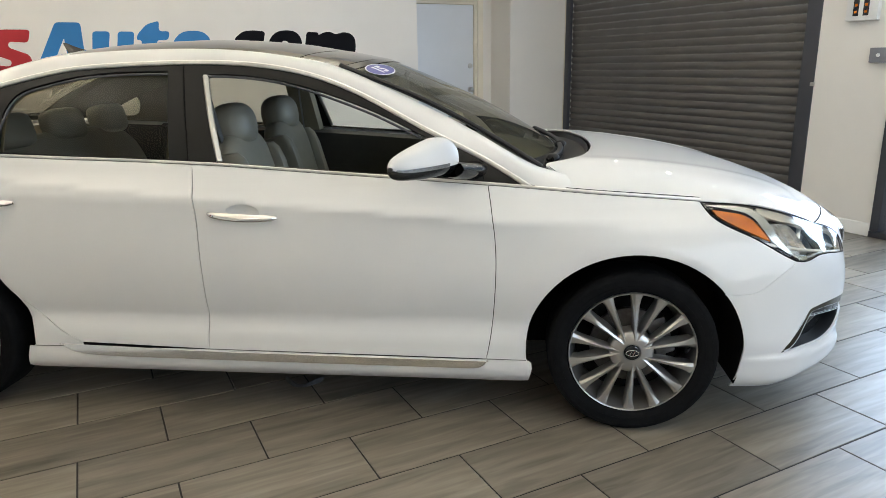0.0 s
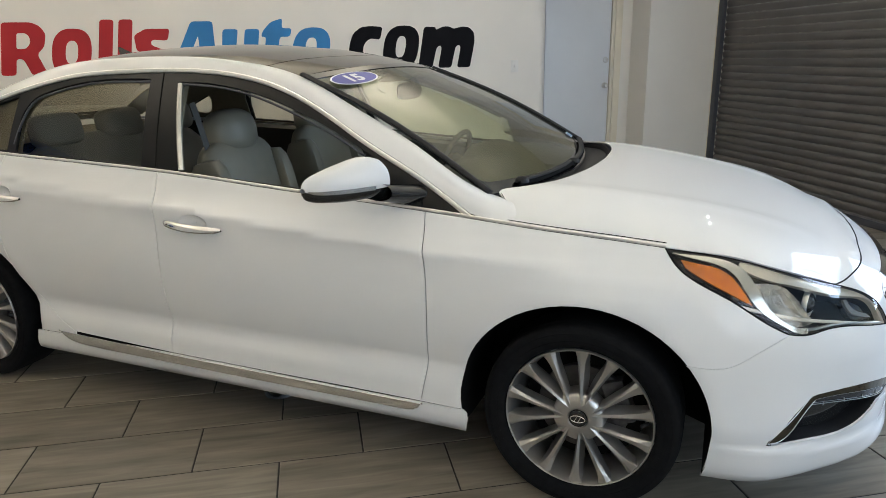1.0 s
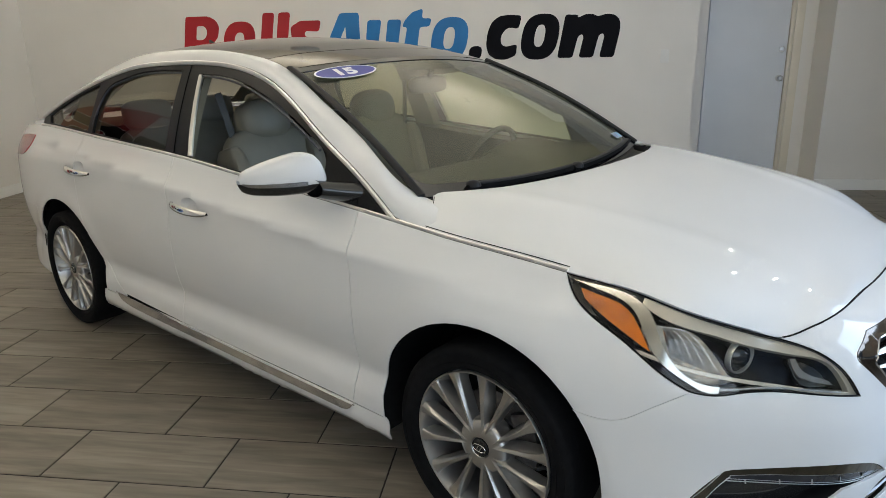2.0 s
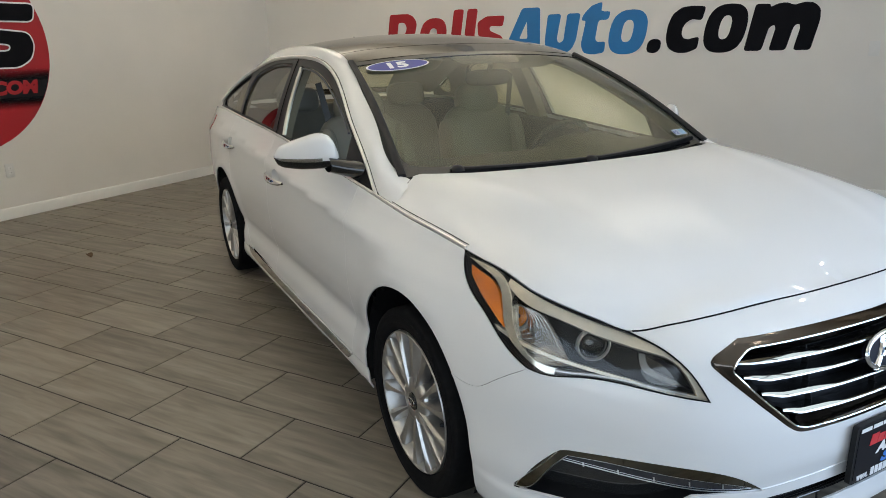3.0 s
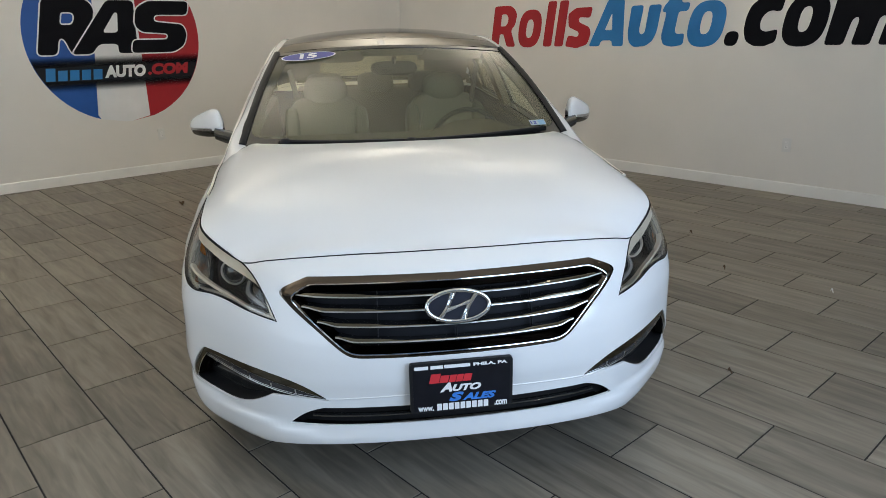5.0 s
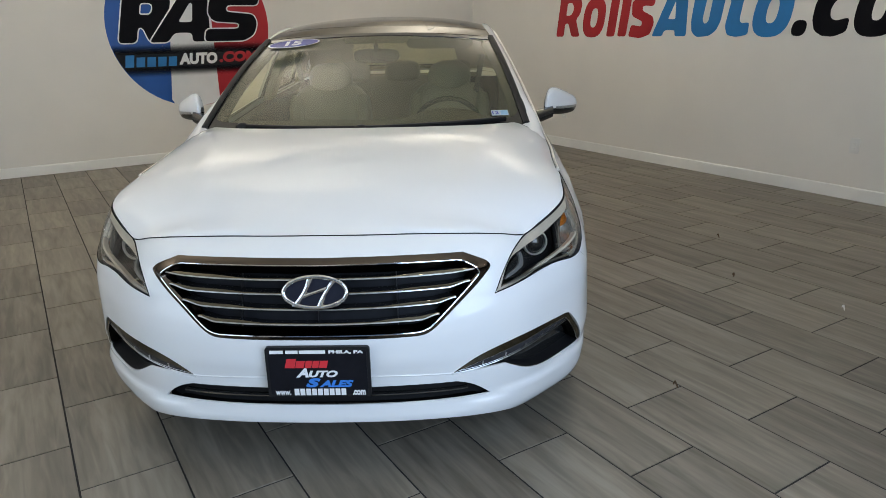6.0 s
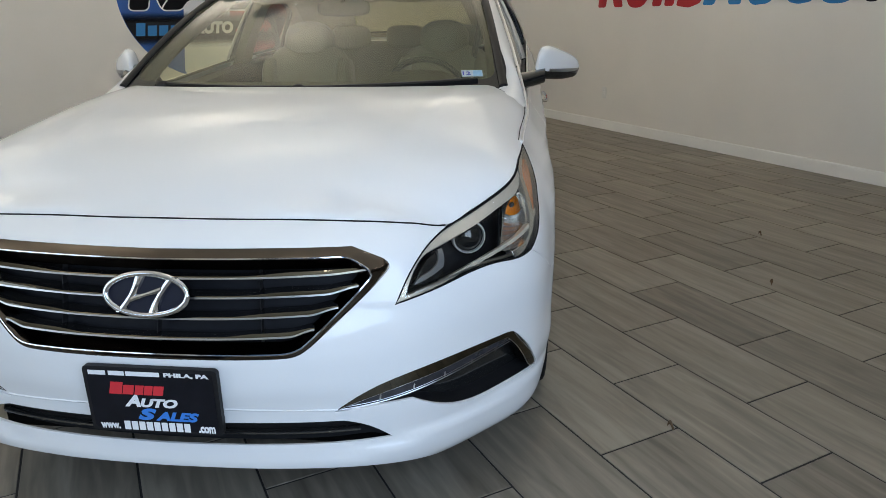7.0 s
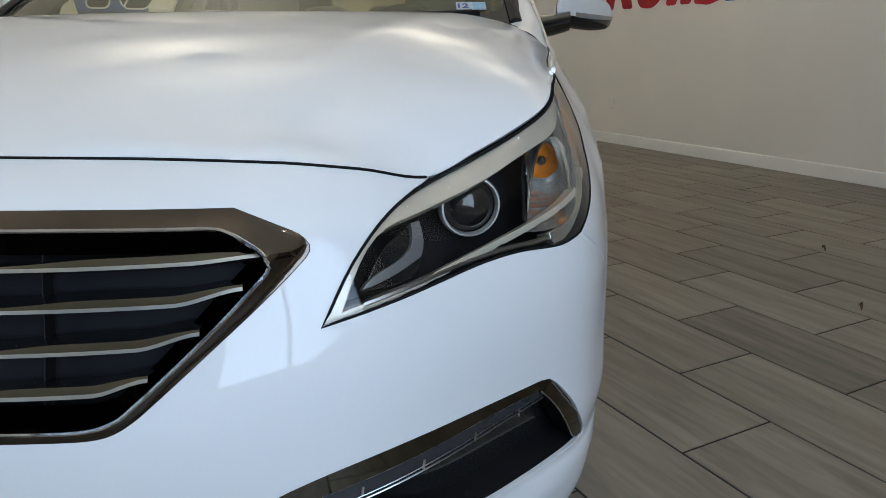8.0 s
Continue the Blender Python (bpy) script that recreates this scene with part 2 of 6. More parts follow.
GLASS_LAMP = glass("lamp_cover", (1, 1, 1), 0.97, rough=0.09)
STICKER_BLUE = mat("blue_sticker", (0.045, 0.05, 0.27), 0.35, vary=0.04, scale=20)
INK_WHITE = mat("white_ink", (0.8, 0.8, 0.8), 0.4, vary=0.02, scale=30)
INK_RED = mat("red_ink", (0.6, 0.03, 0.04), 0.4, vary=0.04, scale=30)
INK_BLUE = mat("blue_ink", (0.04, 0.20, 0.62), 0.4, vary=0.04, scale=30)

# ---- builders ----
def link(name, me, parent=None, label=""):
    ob = new(name, me)
    if parent is not None:
        ob.parent = parent
    if label:
        ob["label"] = label
    return ob


def smooth_mesh(me, angle=40):
    me.polygons.foreach_set("use_smooth", [True] * len(me.polygons))
    me.set_sharp_from_angle(angle=radians(angle))


def part(name, bm, material, parent=None, label="", angle=40):
    """Links a bmesh as one mesh object under a thing or a part."""
    me = bpy.data.meshes.new(name)
    bmesh.ops.recalc_face_normals(bm, faces=bm.faces)
    bm.to_mesh(me)
    bm.free()
    for m in (material if isinstance(material, (list, tuple)) else [material]):
        me.materials.append(m)
    smooth_mesh(me, angle)
    return link(name, me, parent, label)


def holder(name, m=None):
    ob = new(name)
    ob.empty_display_size = 0.1
    if m is not None:
        ob.matrix_world = m
    return ob


def box(bm, x0, x1, y0, y1, z0, z1, bevel=0.0, m=None):
    r = bmesh.ops.create_cube(bm, size=1.0)
    vs = r["verts"]
    for v in vs:
        v.co = Vector(((x0 + x1) / 2 + v.co.x * (x1 - x0), (y0 + y1) / 2 + v.co.y * (y1 - y0), (z0 + z1) / 2 + v.co.z * (z1 - z0)))
    if bevel:
        es = list({e for v in vs for e in v.link_edges})
        r = bmesh.ops.bevel(bm, geom=es, offset=bevel, segments=2, affect="EDGES", profile=0.6)
        vs = r["verts"]
    if m is not None:
        bmesh.ops.transform(bm, matrix=m, verts=vs)
    return vs


def box_part(name, x0, x1, y0, y1, z0, z1, material, parent=None, bevel=0.0, label="", m=None):
    bm = bmesh.new()
    box(bm, x0, x1, y0, y1, z0, z1, bevel, m)
    return part(name, bm, material, parent, label)


def grid_bm(points, closed_u=False, closed_v=False):
    """A bmesh over a grid of points, rows by columns."""
    bm = bmesh.new()
    vs = [[bm.verts.new(p) for p in row] for row in points]
    nu, nv = len(vs), len(vs[0])
    for i in range(nu if closed_u else nu - 1):
        for j in range(nv if closed_v else nv - 1):
            bm.faces.new((vs[i][j], vs[(i + 1) % nu][j], vs[(i + 1) % nu][(j + 1) % nv], vs[i][(j + 1) % nv]))
    return bm


def lathe_bm(profile, turns=64, cap=False):
    """Turns a profile of (radius, height) round the z axis."""
    return grid_bm([[(r * math.cos(2 * math.pi * k / turns), r * math.sin(2 * math.pi * k / turns), h) for r, h in profile] for k in range(turns)], closed_u=True)


def tube_bm(path, rx, ry=None, sides=10, up=(0, 0, 1), closed=False):
    """A tube with an elliptic section along a path; ry is its half-height towards up."""
    ry = rx if ry is None else ry
    path = [Vector(p) for p in path]
    rows = []
    n = len(path)
    for i, p in enumerate(path):
        a, b = (path[(i - 1) % n], path[(i + 1) % n]) if closed else (path[max(i - 1, 0)], path[min(i + 1, n - 1)])
        t = (b - a).normalized()
        s = t.cross(Vector(up)).normalized()
        w = s.cross(t).normalized()
        rows.append([p + s * (rx * math.cos(2 * math.pi * k / sides)) + w * (ry * math.sin(2 * math.pi * k / sides)) for k in range(sides)])
    bm = grid_bm(rows, closed_u=closed, closed_v=True)
    if not closed:
        bm.verts.ensure_lookup_table()
        bm.faces.new([bm.verts[k] for k in range(sides)])
        bm.faces.new([bm.verts[(n - 1) * sides + k] for k in reversed(range(sides))])
    return bm


def plate_bm(outline, z0, z1, holes=()):
    """A flat slab over an outline in the xy plane, from z0 to z1, with holes."""
    loops = [list(outline), *[list(h) for h in holes]]
    pts, edges = [], []
    for lp in loops:
        k = len(pts)
        pts += [Vector(p) for p in lp]
        edges += [(k + i, k + (i + 1) % len(lp)) for i in range(len(lp))]
    vs, _, fs, *_ = geometry.delaunay_2d_cdt(pts, edges, [], 0, 1e-6)
    bm = bmesh.new()
    lo, hi = [bm.verts.new((p.x, p.y, z0)) for p in vs], [bm.verts.new((p.x, p.y, z1)) for p in vs]
    rim = {}
    for f in fs:
        c = sum((vs[i] for i in f), Vector((0, 0))) / 3
        if not inside(np.array([[c.x, c.y]]), loops[0])[0] or any(inside(np.array([[c.x, c.y]]), h)[0] for h in loops[1:]):
            continue
        bm.faces.new([hi[i] for i in f])
        bm.faces.new([lo[i] for i in reversed(f)])
        for i, j in zip(f, (*f[1:], f[0])):
            rim[(i, j)] = True
    for i, j in rim:
        if (j, i) not in rim:
            bm.faces.new((lo[i], lo[j], hi[j], hi[i]))
    for v in [v for v in bm.verts if not v.link_faces]:
        bm.verts.remove(v)
    return bm


def inside(p, loop):
    """Which of the points p lie inside a loop."""
    x, y = p[:, 0], p[:, 1]
    loop = np.array([(q[0], q[1]) for q in loop])
    c = np.zeros(len(p), bool)
    for (x0, y0), (x1, y1) in zip(loop, np.roll(loop, -1, 0)):
        if y0 != y1:
            c ^= ((y0 > y) != (y1 > y)) & (x < (x1 - x0) * (y - y0) / (y1 - y0) + x0)
    return c


def curve(points, step=0.02):
    """Evenly spaced points on a smooth curve through the points, of any dimension."""
    p = np.array(points, float)
    c = np.r_[0, np.cumsum(np.linalg.norm(np.diff(p, axis=0), axis=1))]
    n = max(2, int(c[-1] / step) + 1)
    t = np.linspace(0, c[-1], n)
    if len(p) == 2:
        return p[0] + (p[1] - p[0]) * (t / c[-1])[:, None]
    return np.stack([spline(c, p[:, k])(t) for k in range(p.shape[1])], 1)


def loop_of(*runs):
    """One closed outline out of runs of points that meet at their ends."""
    out = []
    for r in runs:
        for q in r:
            q = (float(q[0]), float(q[1]))
            if not out or math.dist(out[-1], q) > 1e-4:
                out.append(q)
    if math.dist(out[0], out[-1]) < 1e-4:
        out.pop()
    return out


def inset(loop, d):
    """A loop moved inwards by d."""
    p = np.array(loop)
    area = np.sum(p[:, 0] * np.roll(p[:, 1], -1) - np.roll(p[:, 0], -1) * p[:, 1])
    t = np.roll(p, -1, 0) - np.roll(p, 1, 0)
    t /= np.maximum(np.linalg.norm(t, axis=1), 1e-9)[:, None]
    n = np.stack([-t[:, 1], t[:, 0]], 1) * (1 if area > 0 else -1)
    return [tuple(q) for q in p + n * d]


def densify(loop, step):
    out = []
    for a, b in zip(loop, loop[1:] + loop[:1]):
        n = max(1, int(math.dist(a, b) / step))
        out += [(a[0] + (b[0] - a[0]) * k / n, a[1] + (b[1] - a[1]) * k / n) for k in range(n)]
    return out


def surface_normals(surf, p, q, e=0.003):
    a = [np.array(c) for c in (surf(p + e, q), surf(p - e, q), surf(p, q + e), surf(p, q - e))]
    n = np.cross((a[0] - a[1]).T, (a[2] - a[3]).T)
    return n / np.maximum(np.linalg.norm(n, axis=1), 1e-9)[:, None]


def skin(name, surf, outline, material, parent, side=1, holes=(), gap=0.0024, thick=0.006, step=0.03, lift=0.0, label="", flip=False):
    """A sheet of the surface surf(p, q) inside an outline, with an edge turned inwards. side -1 mirrors it to the car's right."""
    loops = [densify(inset(outline, gap), step * 0.7)] + [densify(inset(h, -gap), step * 0.7) for h in holes]
    pts, edges, rims = [], [], []
    for lp in loops:
        k = len(pts)
        pts += lp
        rims.append(range(k, k + len(lp)))
        edges += [(k + i, k + (i + 1) % len(lp)) for i in range(len(lp))]
    b = np.array(pts)
    lo, hi = b.min(0), b.max(0)
    gx, gy = np.meshgrid(np.arange(lo[0] + step / 2, hi[0], step), np.arange(lo[1] + step / 2, hi[1], step))
    g = np.stack([gx.ravel(), gy.ravel()], 1)
    ok = inside(g, loops[0])
    for h in loops[1:]:
        ok &= ~inside(g, h)
    g = g[ok]
    if len(g):
        near = np.min(np.linalg.norm(g[:, None] - b[None], axis=2), axis=1)
        g = g[near > step * 0.45]
    allp = [Vector(q) for q in pts] + [Vector(q) for q in g]
    vs, _, fs, *_ = geometry.delaunay_2d_cdt(allp, edges, [], 0, 1e-7)
    v = np.array([(q.x, q.y) for q in vs])
    f = np.array(fs)
    c = v[f].mean(1)
    ok = inside(c, loops[0])
    for h in loops[1:]:
        ok &= ~inside(c, h)
    f = f[ok]
    co = np.array(surf(v[:, 0], v[:, 1])).T
    no = surface_normals(surf, v[:, 0], v[:, 1])
    mid = np.array([0.0, 0.0, 0.6])
    if np.mean(np.sum(no * (co - mid), 1)) < 0:
        no = -no
    co = co + no * lift
    if side < 0:
        co[:, 1] *= -1
        no[:, 1] *= -1
    fn = np.cross(co[f[:, 1]] - co[f[:, 0]], co[f[:, 2]] - co[f[:, 0]])
    turn = np.sum(fn * no[f[:, 0]], 1) < 0
    f[turn] = f[turn][:, ::-1]
    # the turned-in edge
    have = {}
    for tri in f:
        for i, j in ((tri[0], tri[1]), (tri[1], tri[2]), (tri[2], tri[0])):
            have[(int(i), int(j))] = True
    free = [e for e in have if (e[1], e[0]) not in have]
    ids = sorted({i for e in free for i in e})
    at = {i: k for k, i in enumerate(ids)}
    out_dir = np.zeros((len(ids), 3))
    for i, j in free:
        w = np.cross(co[j] - co[i], no[i])
        out_dir[at[i]] += w
        out_dir[at[j]] += w
    out_dir /= np.maximum(np.linalg.norm(out_dir, axis=1), 1e-9)[:, None]
    n0, n1 = len(co), len(ids)
    edge0, edge1 = co[ids] + out_dir * 0.0012 - no[ids] * 0.0012, co[ids] + out_dir * 0.0012 - no[ids] * thick
    half = no[ids] + out_dir
    half /= np.linalg.norm(half, axis=1)[:, None]
    verts = np.concatenate([co, edge0, edge0, edge1])
    norms = np.concatenate([no, half, out_dir, out_dir])
    faces = [tuple(int(i) for i in t) for t in f]
    for i, j in free:
        a, d = n0 + at[i], n0 + at[j]
        faces.append((i, a, d, j))
        faces.append((a + n1, a + 2 * n1, d + 2 * n1, d + n1))
    me = bpy.data.meshes.new(name)
    me.from_pydata(verts.tolist(), [], faces)
    me.materials.append(material)
    me.polygons.foreach_set("use_smooth", [True] * len(me.polygons))
    me.normals_split_custom_set_from_vertices(norms.tolist())
    return link(name, me, parent, label)


def text_bm(body, size, depth, bold=0.0, slant=0.0):
    """Letters of the built-in font as a solid, lying in the xy plane from z = 0 to depth."""
    cu = bpy.data.curves.new("letters", "FONT")
    cu.body, cu.size, cu.extrude, cu.offset, cu.shear, cu.resolution_u = body, size, depth / 2, bold, slant, 4
    ob = bpy.data.objects.new("letters", cu)
    me = bpy.data.meshes.new_from_object(ob)
    bm = bmesh.new()
    bm.from_mesh(me)
    bmesh.ops.translate(bm, vec=(0, 0, depth / 2), verts=bm.verts)
    bpy.data.objects.remove(ob)
    bpy.data.curves.remove(cu)
    bpy.data.meshes.remove(me)
    return bm


def span_bm(bm, w, h):
    """Scales a flat bmesh to fill w by h from the origin."""
    lo = Vector((min(v.co.x for v in bm.verts), min(v.co.y for v in bm.verts), 0))
    hi = Vector((max(v.co.x for v in bm.verts), max(v.co.y for v in bm.verts), 0))
    for v in bm.verts:
        v.co.x, v.co.y = (v.co.x - lo.x) / (hi.x - lo.x) * w, (v.co.y - lo.y) / (hi.y - lo.y) * h
    return bm

# ---- the car's surfaces: its own axes are the world's, x to its front, y to its left ----
def spline(xs, ys):
    """A natural cubic through the knots, as a function of numpy arrays."""
    xs, ys = np.array(xs, float), np.array(ys, float)
    n, h = len(xs), np.diff(xs)
    a = np.eye(n)
    b = np.zeros(n)
    for i in range(1, n - 1):
        a[i, i - 1:i + 2] = h[i - 1], 2 * (h[i - 1] + h[i]), h[i]
        b[i] = 6 * ((ys[i + 1] - ys[i]) / h[i] - (ys[i] - ys[i - 1]) / h[i - 1])
    m = np.linalg.solve(a, b)

    def f(x):
        x = np.clip(np.asarray(x, float), xs[0], xs[-1])
        i = np.clip(np.searchsorted(xs, x) - 1, 0, n - 2)
        p, q = xs[i + 1] - x, x - xs[i]
        return (m[i] * p ** 3 + m[i + 1] * q ** 3) / (6 * h[i]) + (ys[i] / h[i] - m[i] * h[i] / 6) * p + (ys[i + 1] / h[i] - m[i + 1] * h[i] / 6) * q
    return f


def pchip(xs, ys):
    """A curve through the knots that never overshoots them."""
    xs, ys = np.array(xs, float), np.array(ys, float)
    h = np.diff(xs)
    s = np.diff(ys) / h
    d = np.zeros(len(xs))
    ok = s[:-1] * s[1:] > 0
    d[1:-1][ok] = 2 * s[:-1][ok] * s[1:][ok] / (s[:-1][ok] + s[1:][ok])
    d[0], d[-1] = s[0], s[-1]

    def f(x):
        x = np.clip(np.asarray(x, float), xs[0], xs[-1])
        i = np.clip(np.searchsorted(xs, x) - 1, 0, len(xs) - 2)
        t = (x - xs[i]) / h[i]
        return (ys[i] * (1 + 2 * t) * (1 - t) ** 2 + ys[i + 1] * t * t * (3 - 2 * t)
                + h[i] * (d[i] * t * (1 - t) ** 2 + d[i + 1] * t * t * (t - 1)))
    return f


def ease(x, a, b):
    t = np.clip((np.asarray(x, float) - a) / (b - a), 0, 1)
    return t * t * (3 - 2 * t)


# the outline seen from above, at bumper height, from the nose to the tail
PLAN_X = [2.385, 2.381, 2.367, 2.339, 2.291, 2.212, 2.109, 1.984, 1.803, 1.600, 1.300, 0.80, 0.00, -0.80, -1.40, -1.90, -2.20, -2.37, -2.45, -2.47]
PLAN_W = [0.0, 0.15, 0.30, 0.431, 0.554, 0.667, 0.768, 0.866, 0.916, 0.930, 0.934, 0.932, 0.935, 0.935, 0.937, 0.916, 0.835, 0.66, 0.40, 0.0]
_chord = np.r_[0, np.cumsum(np.hypot(np.diff(PLAN_X), np.diff(PLAN_W)))]
_px, _pw = spline(_chord, PLAN_X), spline(_chord, PLAN_W)
_fine = np.linspace(0, _chord[-1], 2400)
_fx, _fw = _px(_fine), _pw(_fine)
_arc = np.r_[0, np.cumsum(np.hypot(np.diff(_fx), np.diff(_fw)))]
S_END = _arc[-1]


def plan(s):
    """Place and outward normal on the outline, s metres from the nose."""
    x, w = np.interp(s, _arc, _fx), np.interp(s, _arc, _fw)
    e = 0.004
    tx = np.interp(s + e, _arc, _fx) - np.interp(s - e, _arc, _fx)
    tw = np.interp(s + e, _arc, _fw) - np.interp(s - e, _arc, _fw)
    n = np.hypot(tx, tw)
    return x, w, -tw / n * -1.0, -tx / n


def s_of_x(x):
    """The outline's length at a place along the car."""
    return np.interp(-np.asarray(x, float), -_fx, _arc)


# height of the shoulder line: hood edge, chrome strip, belt, trunk edge, by outline length
SHOULDER = pchip([0, 0.35, 0.54, 0.66, 0.768, 0.857, 0.96, 1.05, 1.18, 1.365, 1.75, 2.13, 2.75, 3.24, 4.0, 4.6, 5.0, 5.3, 6.3],
                 [0.808, 0.805, 0.800, 0.789, 0.771, 0.797, 0.827, 0.848, 0.872, 0.885, 0.914, 0.945, 0.988, 1.022, 1.052, 1.075, 1.06, 1.04, 1.03])
FRONT_D = pchip([0.10, 0.17, 0.20, 0.24, 0.30, 0.38, 0.45, 0.52, 0.58, 0.67, 0.82, 0.885, 0.945, 1.0],
                [-0.12, -0.055, -0.020, -0.006, -0.012, -0.010, 0.0, -0.002, -0.010, -0.030, -0.055, -0.095, -0.165, -0.27])
CORNER_D = pchip([0.10, 0.17, 0.20, 0.24, 0.30, 0.38, 0.45, 0.60, 0.70, 0.80, 0.90, 0.945, 1.0],
                 [-0.10, -0.055, -0.028, -0.013, -0.004, 0.007, 0.005, 0.004, -0.006, -0.028, -0.063, -0.085, -0.13])
SIDE_D = pchip([0.10, 0.165, 0.19, 0.235, 0.285, 0.335, 0.350, 0.405, 0.425, 0.48, 0.56, 0.65, 0.75, 0.80, 0.826, 0.838, 0.865, 0.90, 0.945, 1.0],
               [-0.12, -0.065, -0.030, -0.014, -0.015, -0.017, -0.019, -0.033, -0.0345, -0.021, -0.006, 0.0, -0.005, -0.009, -0.012, -0.017, -0.036, -0.059, -0.086, -0.14])


LEDGE = pchip([0, 0.38, 0.47, 0.56, 0.66, 0.77, 0.90, 1.05, 1.3], [0.255, 0.264, 0.274, 0.287, 0.297, 0.304, 0.311, 0.316, 0.318])


def wall(s, z):
    """The body below the shoulder line, right around the car (its left half): x, y, z arrays."""
    s, z = np.asarray(s, float), np.asarray(z, float)
    x, w, nx, nw = plan(s)
    top = SHOULDER(s)
    zz = np.where(z > 0.5, 0.5 + (z - 0.5) * 0.445 / (top - 0.5), z)
    a, b = ease(s, 0.25, 0.85), ease(s, 1.10, 1.75)
    d = (1 - a) * FRONT_D(zz) + a * ((1 - b) * CORNER_D(zz) + b * SIDE_D(zz))
    # the chin of the bumper corner, and the crease along the doors
    d = d + 0.013 * ease(s, 0.30, 0.60) * (1 - ease(s, 1.03, 1.26)) * ease(z, 0.13, 0.21) * (1 - ease(z - LEDGE(s), -0.024, 0.004))
    d = d - 0.015 * ease(s, 1.02, 1.22) * (1 - ease(s, 1.45, 1.80)) * ease(zz, 0.70, 0.90)
    d = d + 0.008 * np.exp(-((z - 0.72) / 0.06) ** 2) * ease(s, 1.26, 1.42) * (1 - ease(s, 1.70, 2.0))
    off = z - (0.8205 + 0.0751 * (s - 2.148))
    d = d + 0.0105 * np.exp(-np.abs(off) / np.where(off > 0, 0.055, 0.030)) * ease(s, 1.7, 2.3) * (1 - ease(s, 4.4, 5.0))
    for ax in (1.402, -1.402):
        r = np.hypot((x - ax) / 1.06, z - 0.325)
        d = d + 0.007 * np.exp(-((r - 0.40) / 0.055) ** 2) * ease(z, 0.2, 0.4)
    return x + nx * d, w + nw * d, z

# ---- the room ----
def structure(ob, label, category):
    return tagged(ob, label, category, kind="structure")


def wall_slab(name, u0, u1, v0, v1, z0, z1, material, label):
    ob = box_part(name, u0, u1, v0, v1, z0, z1, material)
    ob.matrix_world = ROOM
    return structure(ob, label, "wall")


DOOR_V = WALL_N + 0.48
wall_slab("wall_north", WALL_W - 0.2, 2.36, WALL_N, WALL_N + 0.80, 0, CEILING, WALL_PAINT, "smooth warm white painted showroom wall behind the car")
wall_slab("wall_north_pier", 3.61, WALL_E + 0.2, WALL_N + 0.04, WALL_N + 0.80, 0, CEILING, WALL_PAINT, "white painted wall between the door recess and the shutter")
wall_slab("wall_north_recess", 3.375, 3.61, DOOR_V, WALL_N + 0.80, 0, CEILING, WALL_PAINT, "white painted back of the door recess")
wall_slab("wall_north_recess_far", 2.36, 2.56, DOOR_V, WALL_N + 0.80, 0, CEILING, WALL_PAINT, "white painted back of the door recess")
wall_slab("wall_north_header", 2.56, 3.375, DOOR_V, WALL_N + 0.80, 2.12, CEILING, WALL_PAINT, "white painted wall over the door")
wall_slab("wall_west", WALL_W - 0.2, WALL_W, WALL_S, WALL_N, 0, CEILING, WALL_PAINT, "smooth warm white painted wall with a round sign")
SHUT0, SHUT1 = 0.59, 3.85
wall_slab("wall_east_pier", WALL_E, WALL_E + 0.2, -0.15, SHUT0 - 0.10, 0, CEILING, WALL_PAINT, "white painted pier beside the roller shutter")
wall_slab("wall_east_header", WALL_E, WALL_E + 0.2, SHUT0 - 0.10, WALL_N + 0.039, 2.9, CEILING, WALL_PAINT, "white painted wall over the roller shutter")
wall_slab("wall_east_sill", WALL_E, WALL_E + 0.2, -4.75, -0.152, 2.75, CEILING, WALL_PAINT, "white painted wall over the shop window")
wall_slab("wall_east_end", WALL_E, WALL_E + 0.2, WALL_S, -4.75, 0, CEILING, WALL_PAINT, "white painted wall end beside the shop window")
wall_slab("wall_south", WALL_W - 0.2, -0.2, WALL_S - 0.2, WALL_S, 0, CEILING, WALL_PAINT, "white painted wall behind the viewer")
wall_slab("wall_south_end", 4.2, WALL_E + 0.2, WALL_S - 0.2, WALL_S, 0, CEILING, WALL_PAINT, "white painted wall end in the corner")
wall_slab("wall_south_header", -0.2, 4.2, WALL_S - 0.2, WALL_S, 2.75, CEILING, WALL_PAINT, "white painted wall over the shop window")
ceiling = box_part("ceiling", WALL_W - 0.2, WALL_E + 0.2, WALL_S - 0.2, WALL_N + 0.8, CEILING, CEILING + 0.15, CEIL_PAINT)
ceiling.matrix_world = ROOM
structure(ceiling, "plain white showroom ceiling", "ceiling")
ground = box_part("ground", -60, 60, -60, 60, -0.30, -0.045, PAVING)
structure(ground, "grey concrete paving outside the showroom", "ground")


def baseboard(name, u0, v0, u1, v1, face):
    """A white skirting board with a rounded top, along a wall; face is its side towards the room."""
    prof = [(0, 0), (0.014, 0), (0.014, 0.085), (0.011, 0.098), (0.006, 0.104), (0, 0.106)]
    rows = [[(u + face[0] * d, v + face[1] * d, h) for d, h in prof] for u, v in ((u0, v0), (u1, v1))]
    bm = grid_bm(rows)
    bm.verts.ensure_lookup_table()
    bm.faces.new(bm.verts[:6])
    bm.faces.new(bm.verts[6:])
    ob = part(name, bm, TRIM_PAINT, None, "", 25)
    ob.matrix_world = ROOM
    return structure(ob, "white painted wooden baseboard along the wall", "baseboard")


